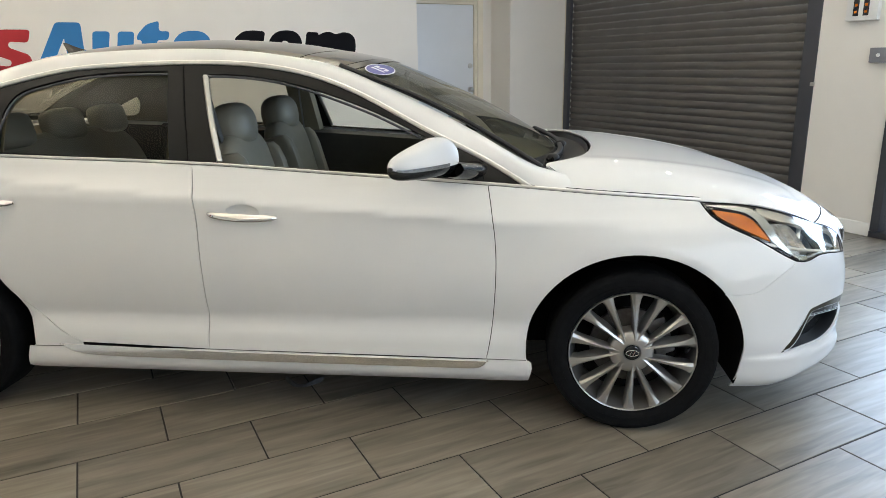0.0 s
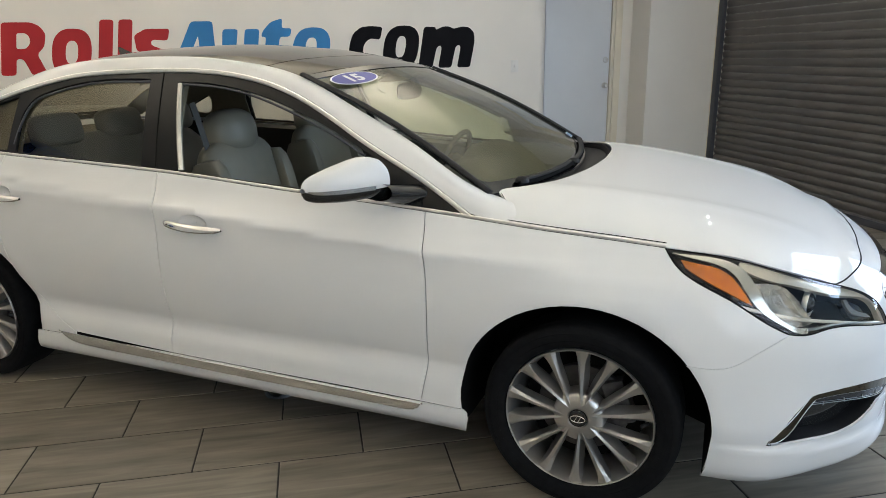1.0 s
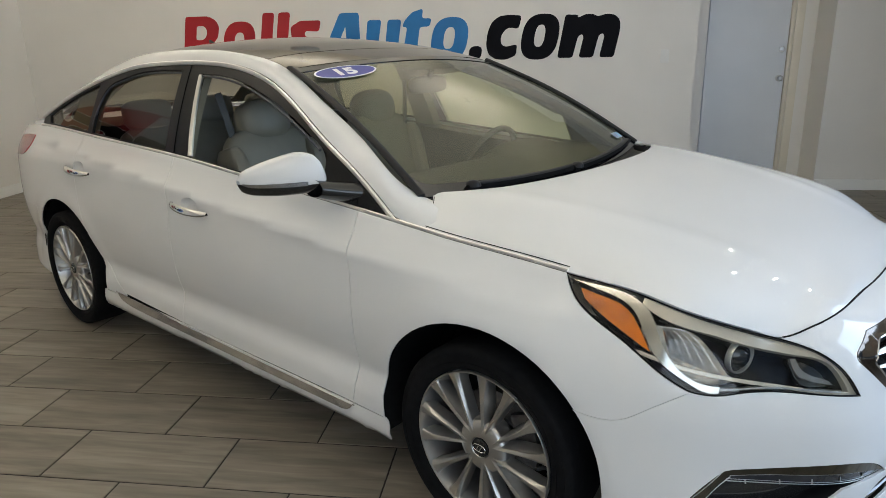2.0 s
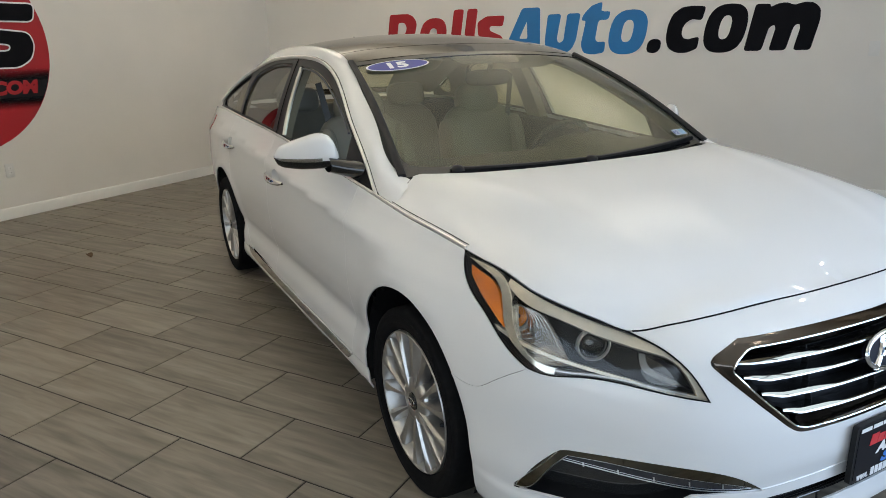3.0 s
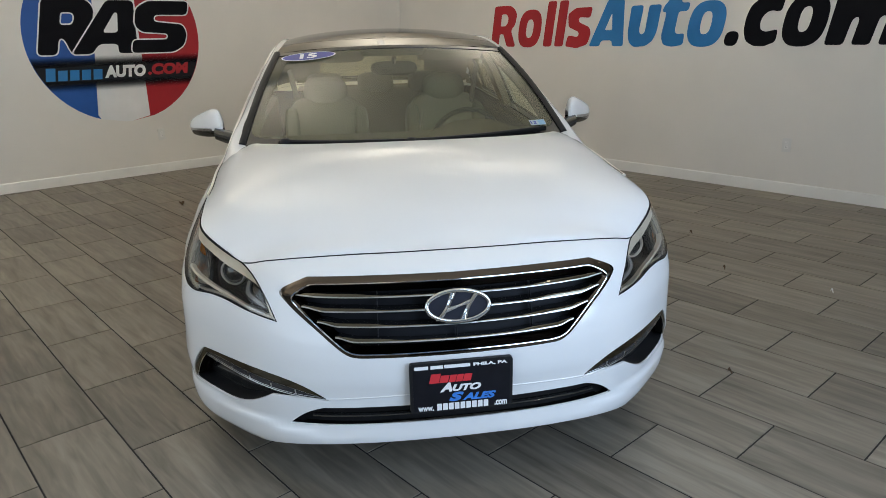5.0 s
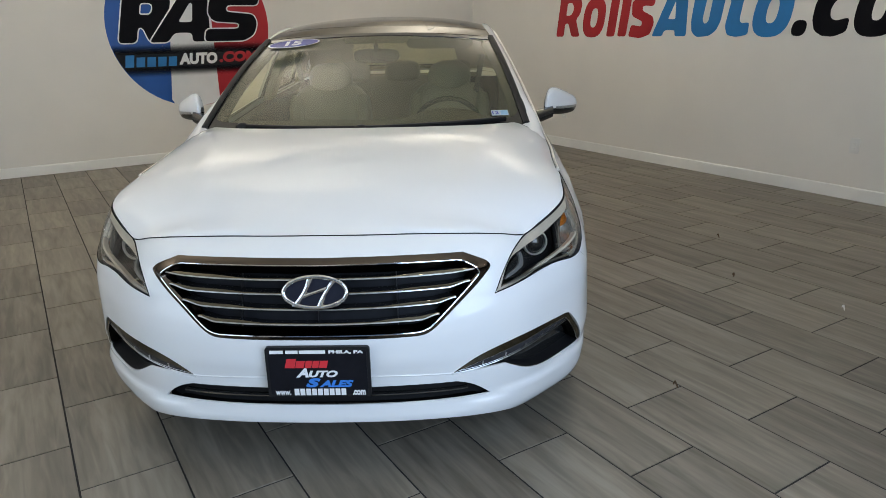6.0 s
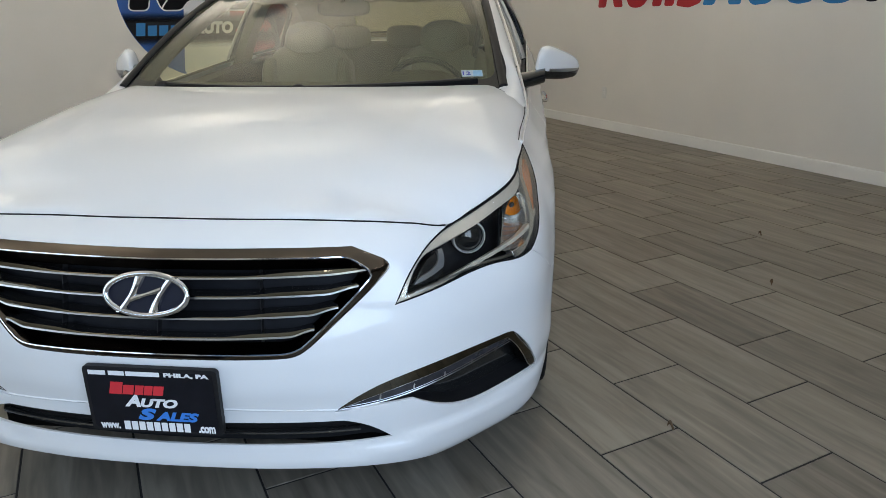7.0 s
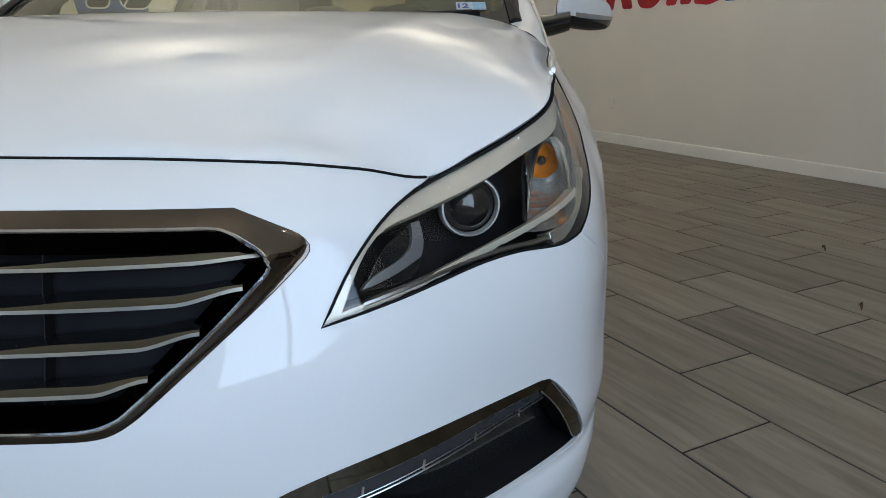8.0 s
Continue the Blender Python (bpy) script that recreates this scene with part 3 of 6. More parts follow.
baseboard("baseboard_1", WALL_W + 0.014, WALL_N - 0.002, 2.36, WALL_N - 0.002, (0, -1))
baseboard("baseboard_2", WALL_W + 0.002, WALL_S, WALL_W + 0.002, WALL_N - 0.016, (1, 0))
baseboard("baseboard_3", 3.61, WALL_N + 0.038, WALL_E - 0.03, WALL_N + 0.038, (0, -1))
baseboard("baseboard_4", WALL_E - 0.002, -0.149, WALL_E - 0.002, SHUT0 - 0.12, (-1, 0))


def door():
    th = holder("door_1", ROOM)
    tagged(th, "pale grey painted steel door, closed, with knob and deadbolt", "door", kind="structure")
    box_part("leaf", 2.575, 3.362, DOOR_V + 0.025, DOOR_V + 0.07, 0.012, 2.08, DOOR_PAINT, th, 0.003)
    box_part("jamb", 3.366, 3.40, DOOR_V - 0.002, DOOR_V + 0.12, 0, 2.115, CREAM, th, 0.003)
    box_part("casing", 3.40, 3.485, DOOR_V - 0.018, DOOR_V - 0.002, 0, 2.19, CREAM, th, 0.006)
    box_part("head_jamb", 2.562, 3.366, DOOR_V - 0.002, DOOR_V + 0.12, 2.085, 2.118, CREAM, th, 0.003)
    box_part("head_casing", 2.562, 3.399, DOOR_V - 0.018, DOOR_V - 0.002, 2.115, 2.19, CREAM, th, 0.006)
    for z, nm, prof in ((1.075, "knob", [(0.001, 0.072), (0.018, 0.070), (0.027, 0.058), (0.028, 0.045), (0.020, 0.033), (0.012, 0.026), (0.012, 0.008), (0.033, 0.006), (0.034, 0)]),
                        (1.362, "deadbolt", [(0.001, 0.024), (0.016, 0.024), (0.017, 0.016), (0.029, 0.014), (0.032, 0.008), (0.032, 0)])):
        ob = part(nm, lathe_bm(prof, 28), STEEL, th, "brushed steel " + nm)
        ob.matrix_local = Matrix.Translation((3.315, DOOR_V + 0.025, z)) @ pose(0, 0, 0, 90)
    return th


door()


def roller_shutter():
    th = holder("roller_shutter", ROOM @ pose(WALL_E, 0, 0))
    tagged(th, "closed brown-grey steel roller shutter with dark guide rails", "shutter", kind="structure")
    pitch, u = 0.0762, 0.055
    n = int(2.9 / pitch)
    prof = [(0.0, 0.0), (-0.007, 0.010), (-0.013, 0.026), (-0.015, 0.042), (-0.012, 0.058), (-0.004, 0.068), (0.004, 0.072), (0.004, 0.0758)]
    first = None
    for i in range(n):
        if first is None:
            bm = grid_bm([[(u + d, v, h) for d, h in prof] for v in (SHUT0 + 0.02, SHUT1 - 0.01)])
            first = part("slat", bm, SHUTTER, th, "", 50)
        else:
            ob = link("slat", first.data, th)
            ob.location.z = i * pitch
    for v0, v1 in ((SHUT0 - 0.10, SHUT0 + 0.03), (SHUT1 - 0.02, SHUT1 + 0.06)):
        bm = bmesh.new()
        box(bm, -0.012, 0.035, v0, v1, 0, 2.9, 0.004)
        part("guide_rail", bm, DARK_FRAME, th, "dark grey aluminium guide rail")
    box_part("bottom_bar", 0.02, 0.075, SHUT0 + 0.03, SHUT1 - 0.02, 0, 0.06, DARK_FRAME, th, 0.004)
    box_part("latch", -0.03, -0.012, SHUT0 - 0.115, SHUT0 - 0.085, 1.16, 1.19, STEEL, th, 0.002)
    return th


roller_shutter()
filler = box_part("trim_1", WALL_E - 0.012, WALL_E + 0.1, SHUT1 + 0.062, WALL_N + 0.038, 0, 2.9, CREAM)
filler.matrix_world = ROOM
structure(filler, "narrow cream painted strip in the corner", "trim")


def shop_window(name, a0, a1, m, mullions):
    """A storefront of dark frames and panes; built along x, with the room towards -y."""
    th = holder(name, ROOM @ m)
    tagged(th, "tall shop window with dark aluminium frames", "window", kind="structure")
    for x in (a0, *mullions, a1):
        box_part("mullion", x - 0.035, x + 0.035, -0.02, 0.10, 0.05, 2.70, DARK_FRAME, th, 0.004)
    box_part("sill_rail", a0 - 0.035, a1 + 0.035, -0.03, 0.10, 0.0, 0.049, DARK_FRAME, th, 0.004)
    box_part("head_rail", a0 - 0.035, a1 + 0.035, -0.03, 0.10, 2.701, 2.75, DARK_FRAME, th, 0.004)
    xs = [a0, *mullions, a1]
    for p, q in zip(xs, xs[1:]):
        ob = box_part("pane", p + 0.036, q - 0.036, 0.035, 0.041, 0.05, 2.70, GLASS_LAMP, th)
        ob.visible_shadow = False
    return th


shop_window("window_1", -4.70, -0.188, pose(WALL_E, 0, 0, 0, 0, -90) @ Matrix.Diagonal((-1, 1, 1, 1)), (-3.6, -2.45, -1.3))
# an assumed window, out of view, behind the south fill lamp
shop_window("assumed_window", -0.16, 4.16, pose(0, WALL_S, 0, 0, 0, 180) @ Matrix.Diagonal((-1, 1, 1, 1)), (0.9, 2.0, 3.1))


def outlet(u, v, z, m_turn, kind="outlet"):
    th = holder("wall_" + kind, ROOM @ pose(u, v, z, 0, 0, m_turn))
    tagged(th, "white plastic wall " + kind + " plate", kind)
    box_part("cover_plate", -0.040, 0.040, -0.007, -0.0005, -0.063, 0.063, PLASTIC_W, th, 0.003)
    if kind == "outlet":
        for dz in (0.02, -0.02):
            s = box_part("socket", -0.016, 0.016, -0.0085, -0.0072, dz - 0.014, dz + 0.014, TRIM_PAINT, th, 0.0006)
            for dx in (-0.006, 0.006):
                box_part("slot", dx - 0.001, dx + 0.001, -0.0093, -0.0087, dz - 0.005, dz + 0.005, BLACK_MATT, s)
    else:
        box_part("toggle", -0.005, 0.005, -0.020, -0.0075, -0.008, 0.012, PLASTIC_W, th, 0.001)
    return th



# ---- the car ----
car = holder("car")
tagged(car, "white four-door sedan with chrome trim and black glass roof", "car")
AXLE_F, AXLE_R, ARCH_R, ARCH_H, WHEEL_Z = 1.402, -1.402, 0.398, 0.377, 0.325


def body(s, z):
    """The lower body right round the nose: s below zero is the car's right."""
    x, y, zz = wall(np.abs(s), z)
    return x, np.sign(s) * y, zz


def sx(*pts):
    """(x along the car, z) to (outline length, z)."""
    return [(float(s_of_x(x)), z) for x, z in pts]


def shoulder_run(s0, s1, drop=0.0, step=0.04):
    n = max(2, int(abs(s1 - s0) / step))
    return [(s, float(SHOULDER(s)) - drop) for s in np.linspace(s0, s1, n)]


def arch(ax, a0, a1, n=28):
    """Points on a wheel arch from angle a0 to a1, in degrees up from the front."""
    return sx(*[(ax + ARCH_R * math.cos(radians(a)), WHEEL_Z + 0.005 + ARCH_H * math.sin(radians(a))) for a in np.linspace(a0, a1, n)])


HEAD_TOP = curve([(1.374, 0.884), (1.30, 0.880), (1.18, 0.869), (1.05, 0.845), (0.96, 0.824), (0.857, 0.795), (0.768, 0.769), (0.672, 0.738), (0.612, 0.692), (0.568, 0.627)])
HEAD_LOW = curve([(0.568, 0.627), (0.66, 0.643), (0.774, 0.660), (0.883, 0.666), (0.960, 0.661), (1.012, 0.668)])
HEAD_BACK = curve([(1.012, 0.668), (1.074, 0.698), (1.176, 0.755), (1.295, 0.809), (1.338, 0.838), (1.374, 0.884)])
HEADLIGHT = loop_of(HEAD_TOP, HEAD_LOW, HEAD_BACK)
SEAM = curve([(1.012, 0.668), (1.112, 0.607), (1.178, 0.566), (1.220, 0.560), (1.288, 0.562)])
GRILLE = loop_of(curve([(0, 0.759), (0.25, 0.760), (0.480, 0.759)]), curve([(0.480, 0.759), (0.545, 0.735), (0.562, 0.725), (0.567, 0.716), (0.560, 0.705)], 0.008), curve([(0.560, 0.705), (0.452, 0.618), (0.366, 0.548)]),
                 curve([(0.366, 0.548), (0.338, 0.531), (0.29, 0.524)], 0.01), curve([(0.29, 0.524), (0.15, 0.522), (0, 0.522)]))
FOG_TOP = curve([(0.412, 0.379), (0.493, 0.430), (0.609, 0.462), (0.758, 0.475), (0.890, 0.475), (0.918, 0.471), (0.934, 0.459)])
FOG_OUT = curve([(0.934, 0.459), (0.990, 0.400), (1.042, 0.336), (1.050, 0.326), (1.046, 0.320)])
FOG_LOW = curve([(1.046, 0.320), (0.95, 0.326), (0.86, 0.322), (0.79, 0.321), (0.70, 0.338), (0.60, 0.386)])
FOG_IN = curve([(0.60, 0.386), (0.50, 0.384), (0.412, 0.376)])
FOG = loop_of(FOG_TOP, FOG_OUT, FOG_LOW, FOG_IN)
INTAKE_HALF = [*curve([(0, 0.352), (0.25, 0.354), (0.43, 0.352)]), *curve([(0.43, 0.352), (0.48, 0.336), (0.548, 0.289)]), *curve([(0.548, 0.289), (0.30, 0.292), (0, 0.292)])]


def both(half):
    """A loop round the nose out of its left half, which starts and ends on the middle line."""
    h = [(float(a), float(b)) for a, b in half]
    return loop_of(h, [(-a, b) for a, b in reversed(h)])


half = [*shoulder_run(0, 0.768, 0.0005), *[q for q in HEAD_TOP if q[0] < 0.766], *HEAD_LOW, *SEAM, *arch(AXLE_F, 37, 2, 12),
        *sx((1.794, 0.26), (1.784, 0.172)), *curve([(s_of_x(1.784), 0.172), (1.03, 0.166), (0.84, 0.172), (0.69, 0.190)]), *curve([(0.69, 0.190), (0.55, 0.215), (0.40, 0.225), (0.20, 0.231), (0, 0.232)])]
skin("front_bumper", body, both(half), CAR_WHITE, car, holes=[both(GRILLE), FOG, [(-a, b) for a, b in FOG], both(INTAKE_HALF)], step=0.019, thick=0.008, gap=0.0010)

DOOR_F = curve(sx((0.853, 0.278), (0.868, 0.36), (0.884, 0.526), (0.888, 0.70), (0.876, 0.827), (0.855, 0.946)))
S_B = 3.283
DOOR_B = curve([(3.262, 0.288), (3.254, 0.45), (3.252, 0.75), (3.256, 0.86), (3.264, 0.915), (3.281, 1.01), (S_B, float(SHOULDER(S_B)))])
DOOR_R = curve(sx((-0.80, 0.303), (-0.895, 0.358), (-1.0, 0.455), (-1.077, 0.546), (-1.135, 0.68), (-1.165, 0.83), (-1.16, 0.95), (-1.13, float(SHOULDER(s_of_x(-1.13))))))
S_TRUNK = float(s_of_x(-2.02))

HANDLES = ((0.068, -0.202, 0.834, 0.848), (-0.985, -1.235, 0.885, 0.900))


def handle_bowl(x0, x1, z0, z1):
    """The oval opening behind a door handle."""
    c, z = float(s_of_x((x0 + x1) / 2)), (z0 + z1) / 2 + 0.008
    return [(c + 0.066 * math.cos(a), z + 0.034 * math.sin(a)) for a in np.linspace(0, 2 * math.pi, 29)[:-1]]


def sill_face(s, z):
    """The sill strip's face, which leans back to face upwards a little."""
    x, y, z = wall(s, z)
    return x, y + 0.15 * (0.285 - z), z


for side in (1, -1):
    skin("front_fender", wall, loop_of(shoulder_run(1.374, s_of_x(0.855)), DOOR_F[::-1], sx((0.853, 0.278), (1.008, 0.278)), arch(AXLE_F, 188, 37), SEAM[::-1], HEAD_BACK),
         CAR_WHITE, car, side)
    skin("front_door", wall, loop_of(shoulder_run(s_of_x(0.855), S_B), DOOR_B[::-1], curve([DOOR_B[0], DOOR_F[0]]), DOOR_F), CAR_WHITE, car, side, holes=[handle_bowl(*HANDLES[0])], gap=0.0028, step=0.02)
    skin("rear_door", wall, loop_of(shoulder_run(S_B, s_of_x(-1.13)), DOOR_R[::-1], curve([DOOR_R[0], DOOR_B[0]]), DOOR_B), CAR_WHITE, car, side, holes=[handle_bowl(*HANDLES[1])], gap=0.0028, step=0.02)
    skin("quarter_panel", wall, loop_of(shoulder_run(s_of_x(-1.13), S_TRUNK), [(S_TRUNK, 0.62)], sx((-1.755, 0.62)), [(float(s_of_x(-1.755)), 0.46)],
         arch(AXLE_R, 159, -7), sx((-1.01, 0.285), (-0.80, 0.285)), DOOR_R), CAR_WHITE, car, side)
    skin("side_skirt", wall, loop_of(curve(sx((0.99, 0.277), (0.853, 0.276), (-0.246, 0.286), (-0.80, 0.284), (-1.035, 0.283))), curve(sx((-1.035, 0.283), (-1.06, 0.19))),
         curve(sx((-1.06, 0.19), (-1.03, 0.176), (-0.96, 0.171), (-0.8, 0.170), (-0.4, 0.171), (0, 0.172), (0.5, 0.172), (0.85, 0.172), (0.96, 0.174), (1.016, 0.184))), curve(sx((1.016, 0.184), (1.014, 0.277), (0.99, 0.277)))), CAR_WHITE, car, side)
    skin("sill_garnish", sill_face, loop_of(curve(sx((0.860, 0.2715), (0.4, 0.275), (0, 0.279), (-0.246, 0.281), (-0.5, 0.287), (-0.90, 0.296))), curve(sx((-0.90, 0.297), (-0.86, 0.272), (-0.80, 0.256), (-0.72, 0.250), (-0.6, 0.247))),
         curve(sx((-0.6, 0.247), (0, 0.244), (0.80, 0.240))), curve(sx((0.80, 0.240), (0.84, 0.250), (0.860, 0.274)))), CHROME, car, side, lift=0.004, thick=0.006, step=0.02, label="polished chrome sill strip")
    skin("tail_light", wall, loop_of(curve(sx((-1.74, 1.02), (-1.9, 1.015), (-2.015, 1.0))), sx((-2.015, 0.90)), curve(sx((-2.015, 0.90), (-1.9, 0.90), (-1.78, 0.96), (-1.74, 1.02)))), RED_LAMP, car, side, lift=0.004)
rear = [*[(s, 1.02) for s in np.linspace(S_END - 0.002, S_TRUNK, 20)], (S_TRUNK, 0.62), *sx((-1.757, 0.62)), (float(s_of_x(-1.757)), 0.45), *sx((-1.775, 0.21)), *[(s, 0.21) for s in np.linspace(s_of_x(-1.775), S_END - 0.002, 26)]]
for side in (1, -1):
    skin("rear_bumper", wall, loop_of(rear), CAR_WHITE, car, side, step=0.05)


# dark shell behind the panels, wheel wells, floor pan
OPENINGS = [inset(lp, -0.02) for lp in (HEADLIGHT, FOG, both(INTAKE_HALF), both(GRILLE))]


def shell():
    bm = bmesh.new()
    ss = np.linspace(0.0, S_END, 150)
    for side in (1, -1):
        rows = []
        for s in ss:
            zs = np.linspace(0.21, float(SHOULDER(s)) - 0.03, 12)
            x, w, nx, nw = plan(s)
            p = np.array(wall(np.full(12, s), zs)).T
            p[:, 0] -= nx * 0.035
            p[:, 1] -= nw * 0.035
            rows.append([(a, b * side, c) for a, b, c in p])
        vs = [[bm.verts.new(q) for q in r] for r in rows]
        for i in range(len(ss) - 1):
            for j in range(11):
                c = (vs[i][j].co + vs[i + 1][j + 1].co) / 2
                q = np.array([[(ss[i] + ss[i + 1]) / 2, c.z]])
                if ss[i] < 1.4 and 0.25 < c.z < 0.92 and any(inside(q, lp)[0] for lp in OPENINGS):
                    continue
                if min(math.hypot(c.x - a, c.z - WHEEL_Z) for a in (AXLE_F, AXLE_R)) > ARCH_R + 0.02:
                    bm.faces.new((vs[i][j], vs[i + 1][j], vs[i + 1][j + 1], vs[i][j + 1]))
    for v in [v for v in bm.verts if not v.link_faces]:
        bm.verts.remove(v)
    return part("inner_body", bm, SHELL_BLACK, car, "black inner body behind the panel gaps")


shell()
pan = bmesh.new()
box(pan, -2.2, -1.80, -0.70, 0.70, 0.20, 0.26)
box(pan, -1.0, 1.0, -0.80, 0.80, 0.20, 0.26)
box(pan, 1.80, 2.2, -0.56, 0.56, 0.20, 0.26)
box(pan, -1.9, 1.9, -0.55, 0.55, 0.21, 0.27)
part("floor_pan", pan, SHELL_BLACK, car)
for ax in (AXLE_F, AXLE_R):
    for side in (1, -1):
        rows = [[(ax + (ARCH_R + 0.006) * math.cos(radians(a)), side * y, WHEEL_Z + 0.005 + (ARCH_H + 0.006) * math.sin(radians(a))) for y in (0.905, 0.86, 0.56)] for a in range(-20, 201, 8)]
        rows2 = [[(ax + r * math.cos(radians(a)), side * 0.56, WHEEL_Z + r * math.sin(radians(a))) for r in (0.0, ARCH_R + 0.008)] for a in range(-20, 201, 8)]
        bm = grid_bm(rows)
        part("wheel_liner", bm, SHELL_BLACK, car)
        part("wheel_well", grid_bm(rows2), SHELL_BLACK, car)

# ---- hood ----
_hs = np.linspace(0.0, 3.4, 500)
_hx, _hw, _ = wall(_hs, SHOULDER(_hs))


def edge_w(x):
    """Half the width of the hood at a place along the car, to the shoulder line."""
    return np.interp(-np.asarray(x, float), -_hx, _hw)


def edge_z(x):
    return np.interp(-np.asarray(x, float), -_hx, SHOULDER(_hs))


HOOD_Z = pchip([0.70, 0.95, 1.10, 1.34, 1.65, 1.95, 2.10, 2.18, 2.22, 2.3], [1.03, 1.032, 1.030, 1.018, 0.980, 0.915, 0.866, 0.831, 0.807, 0.76])
HOOD_M = pchip([0.8, 1.1, 1.5, 1.9, 2.2], [0.12, 0.14, 0.22, 0.40, 0.60])


def hood_top(x, y):
    x, y = np.asarray(x, float), np.asarray(y, float)
    ye, ze, zc, m = np.maximum(edge_w(x), 0.02), edge_z(x), HOOD_Z(x), HOOD_M(x)
    v = np.clip(np.abs(y) / ye, 0, 1.02)
    z = ze + (zc - ze) * (1 - (m * v ** 2 + (1 - m) * v ** 9))
    line = 0.42 + (2.15 - x) * 0.22
    z = z + 0.004 * np.exp(-((np.abs(y) - line) / 0.05) ** 2) * ease(x, 1.05, 1.3) * ease(2.15 - x, 0.0, 0.3)
    return x, y, z


hood_side = [(float(a), float(b)) for a, b, s in zip(_hx, _hw, _hs) if a > 1.150]
hood_rear = [*curve([(1.146, edge_w(1.146)), (1.118, 0.785), (1.072, 0.722)]), *curve([(1.072, 0.722), (1.075, 0.702), (1.105, 0.678), (1.19, 0.605), (1.25, 0.46), (1.287, 0.25), (1.30, 0.0)])]
h = hood_side + [tuple(q) for q in hood_rear]
skin("hood", hood_top, loop_of(h, [(a, -b) for a, b in reversed(h)]), CAR_WHITE, car, step=0.035, gap=0.0012, thick=0.008)
seam = [(s, float(SHOULDER(abs(s))) - 0.0005) for s in np.linspace(-0.764, 0.764, 90)]
for side in (1, -1):
    corner = [Vector([float(k) for k in hood_top(a + 0.002, b)]) for a, b in curve([(1.146, edge_w(1.146)), (1.118, 0.785), (1.080, 0.728)], 0.01)]
    part("hood_gap", tube_bm([Vector((q.x, side * q.y, q.z - 0.0004)) for q in corner], 0.0014, 0.0014, 6), SHELL_BLACK, car, "dark gap between hood and pillar")
part("hood_seam", tube_bm([Vector([float(k) for k in body(s if s else 1e-4, z)]) for s, z in seam], 0.0026, 0.0022, 6), SHELL_BLACK, car, "dark gap between hood and bumper")

# ---- the side glass: it leans in from the belt ----
_gs = np.linspace(0.0, 5.4, 900)
_gx, _gw, _ = wall(_gs, SHOULDER(_gs))


def belt_w(x):
    return np.interp(-np.asarray(x, float), -_gx, _gw)


def belt_z(x):
    return np.interp(-np.asarray(x, float), -_gx, SHOULDER(_gs))


def side_glass(x, z):
    """The side windows' surface on the car's left, by place along the car and height."""
    x, z = np.asarray(x, float), np.asarray(z, float)
    h = z - belt_z(x)
    return x, belt_w(x) - 0.008 - 0.34 * h - 0.34 * h * np.abs(h), z


def side_part(name, rows, material, side, label="", parent=None, angle=40, closed_v=False):
    return part(name, grid_bm([[(p[0], p[1] * side, p[2]) for p in r] for r in rows], closed_v=closed_v), material, parent or car, label, angle)


def on_wall(path, lift=0.0, side=1):
    """Points of the lower body along a path of (s, z), raised by lift."""
    p = np.array(path, float)
    co, no = np.array(wall(p[:, 0], p[:, 1])).T, surface_normals(wall, p[:, 0], p[:, 1])
    no = np.where(np.sum(no * (co - np.array([0, 0, 0.6])), 1)[:, None] < 0, -no, no)
    co = co + no * lift
    co[:, 1] *= side
    return co


# ---- greenhouse ----
TOP_LINE = curve([(1.016, 0.936), (0.825, 1.047), (0.61, 1.150), (0.42, 1.248), (0.21, 1.335), (-0.04, 1.388), (-0.35, 1.404), (-0.63, 1.398), (-0.87, 1.378), (-1.0, 1.352), (-1.13, 1.320), (-1.38, 1.243), (-1.70, 1.118)], 0.03)
GLASS_F = loop_of(curve([(-0.268, 1.358), (-0.10, 1.350), (0.09, 1.317), (0.282, 1.260), (0.42, 1.208), (0.64, 1.105)]), curve([(0.64, 1.105), (0.665, 0.972)]), curve([(0.665, 0.972), (0.3, 0.996), (-0.180, 1.028)]), curve([(-0.180, 1.028), (-0.268, 1.358)]))
GLASS_R = loop_of(curve([(-0.418, 1.370), (-0.622, 1.369), (-0.795, 1.354), (-0.95, 1.321), (-1.04, 1.283), (-1.083, 1.215)]), curve([(-1.083, 1.215), (-1.085, 1.070)]), curve([(-1.085, 1.070), (-0.7, 1.054), (-0.377, 1.040)]), curve([(-0.377, 1.040), (-0.418, 1.370)]))
GLASS_Q = loop_of(curve([(-1.125, 1.298), (-1.36, 1.228), (-1.62, 1.125)]), curve([(-1.62, 1.125), (-1.60, 1.092)]), curve([(-1.60, 1.092), (-1.35, 1.082), (-1.135, 1.074)]), curve([(-1.135, 1.074), (-1.125, 1.298)]))
LINING_Q = loop_of(curve([(-1.57, 1.168), (-1.46, 1.208), (-1.394, 1.232)]), curve([(-1.394, 1.232), (-1.380, 1.222), (-1.402, 1.132)]), curve([(-1.402, 1.132), (-1.42, 1.122), (-1.524, 1.124)]), curve([(-1.524, 1.124), (-1.57, 1.168)]))
RAIL_IN = [(1.078, 0.730, 0.985), (1.035, 0.752, 1.004), (0.80, 0.731, 1.132), (0.50, 0.676, 1.274), (0.26, 0.630, 1.376), (0.05, 0.604, 1.422), (-0.30, 0.593, 1.450), (-0.70, 0.588, 1.446), (-1.10, 0.580, 1.402), (-1.45, 0.590, 1.285), (-1.86, 0.64, 1.115)]


def belt_run(x0, x1, up=0.0):
    n = max(2, int(abs(x1 - x0) / 0.04))
    return [(x, float(belt_z(x)) + up) for x in np.linspace(x0, x1, n)]


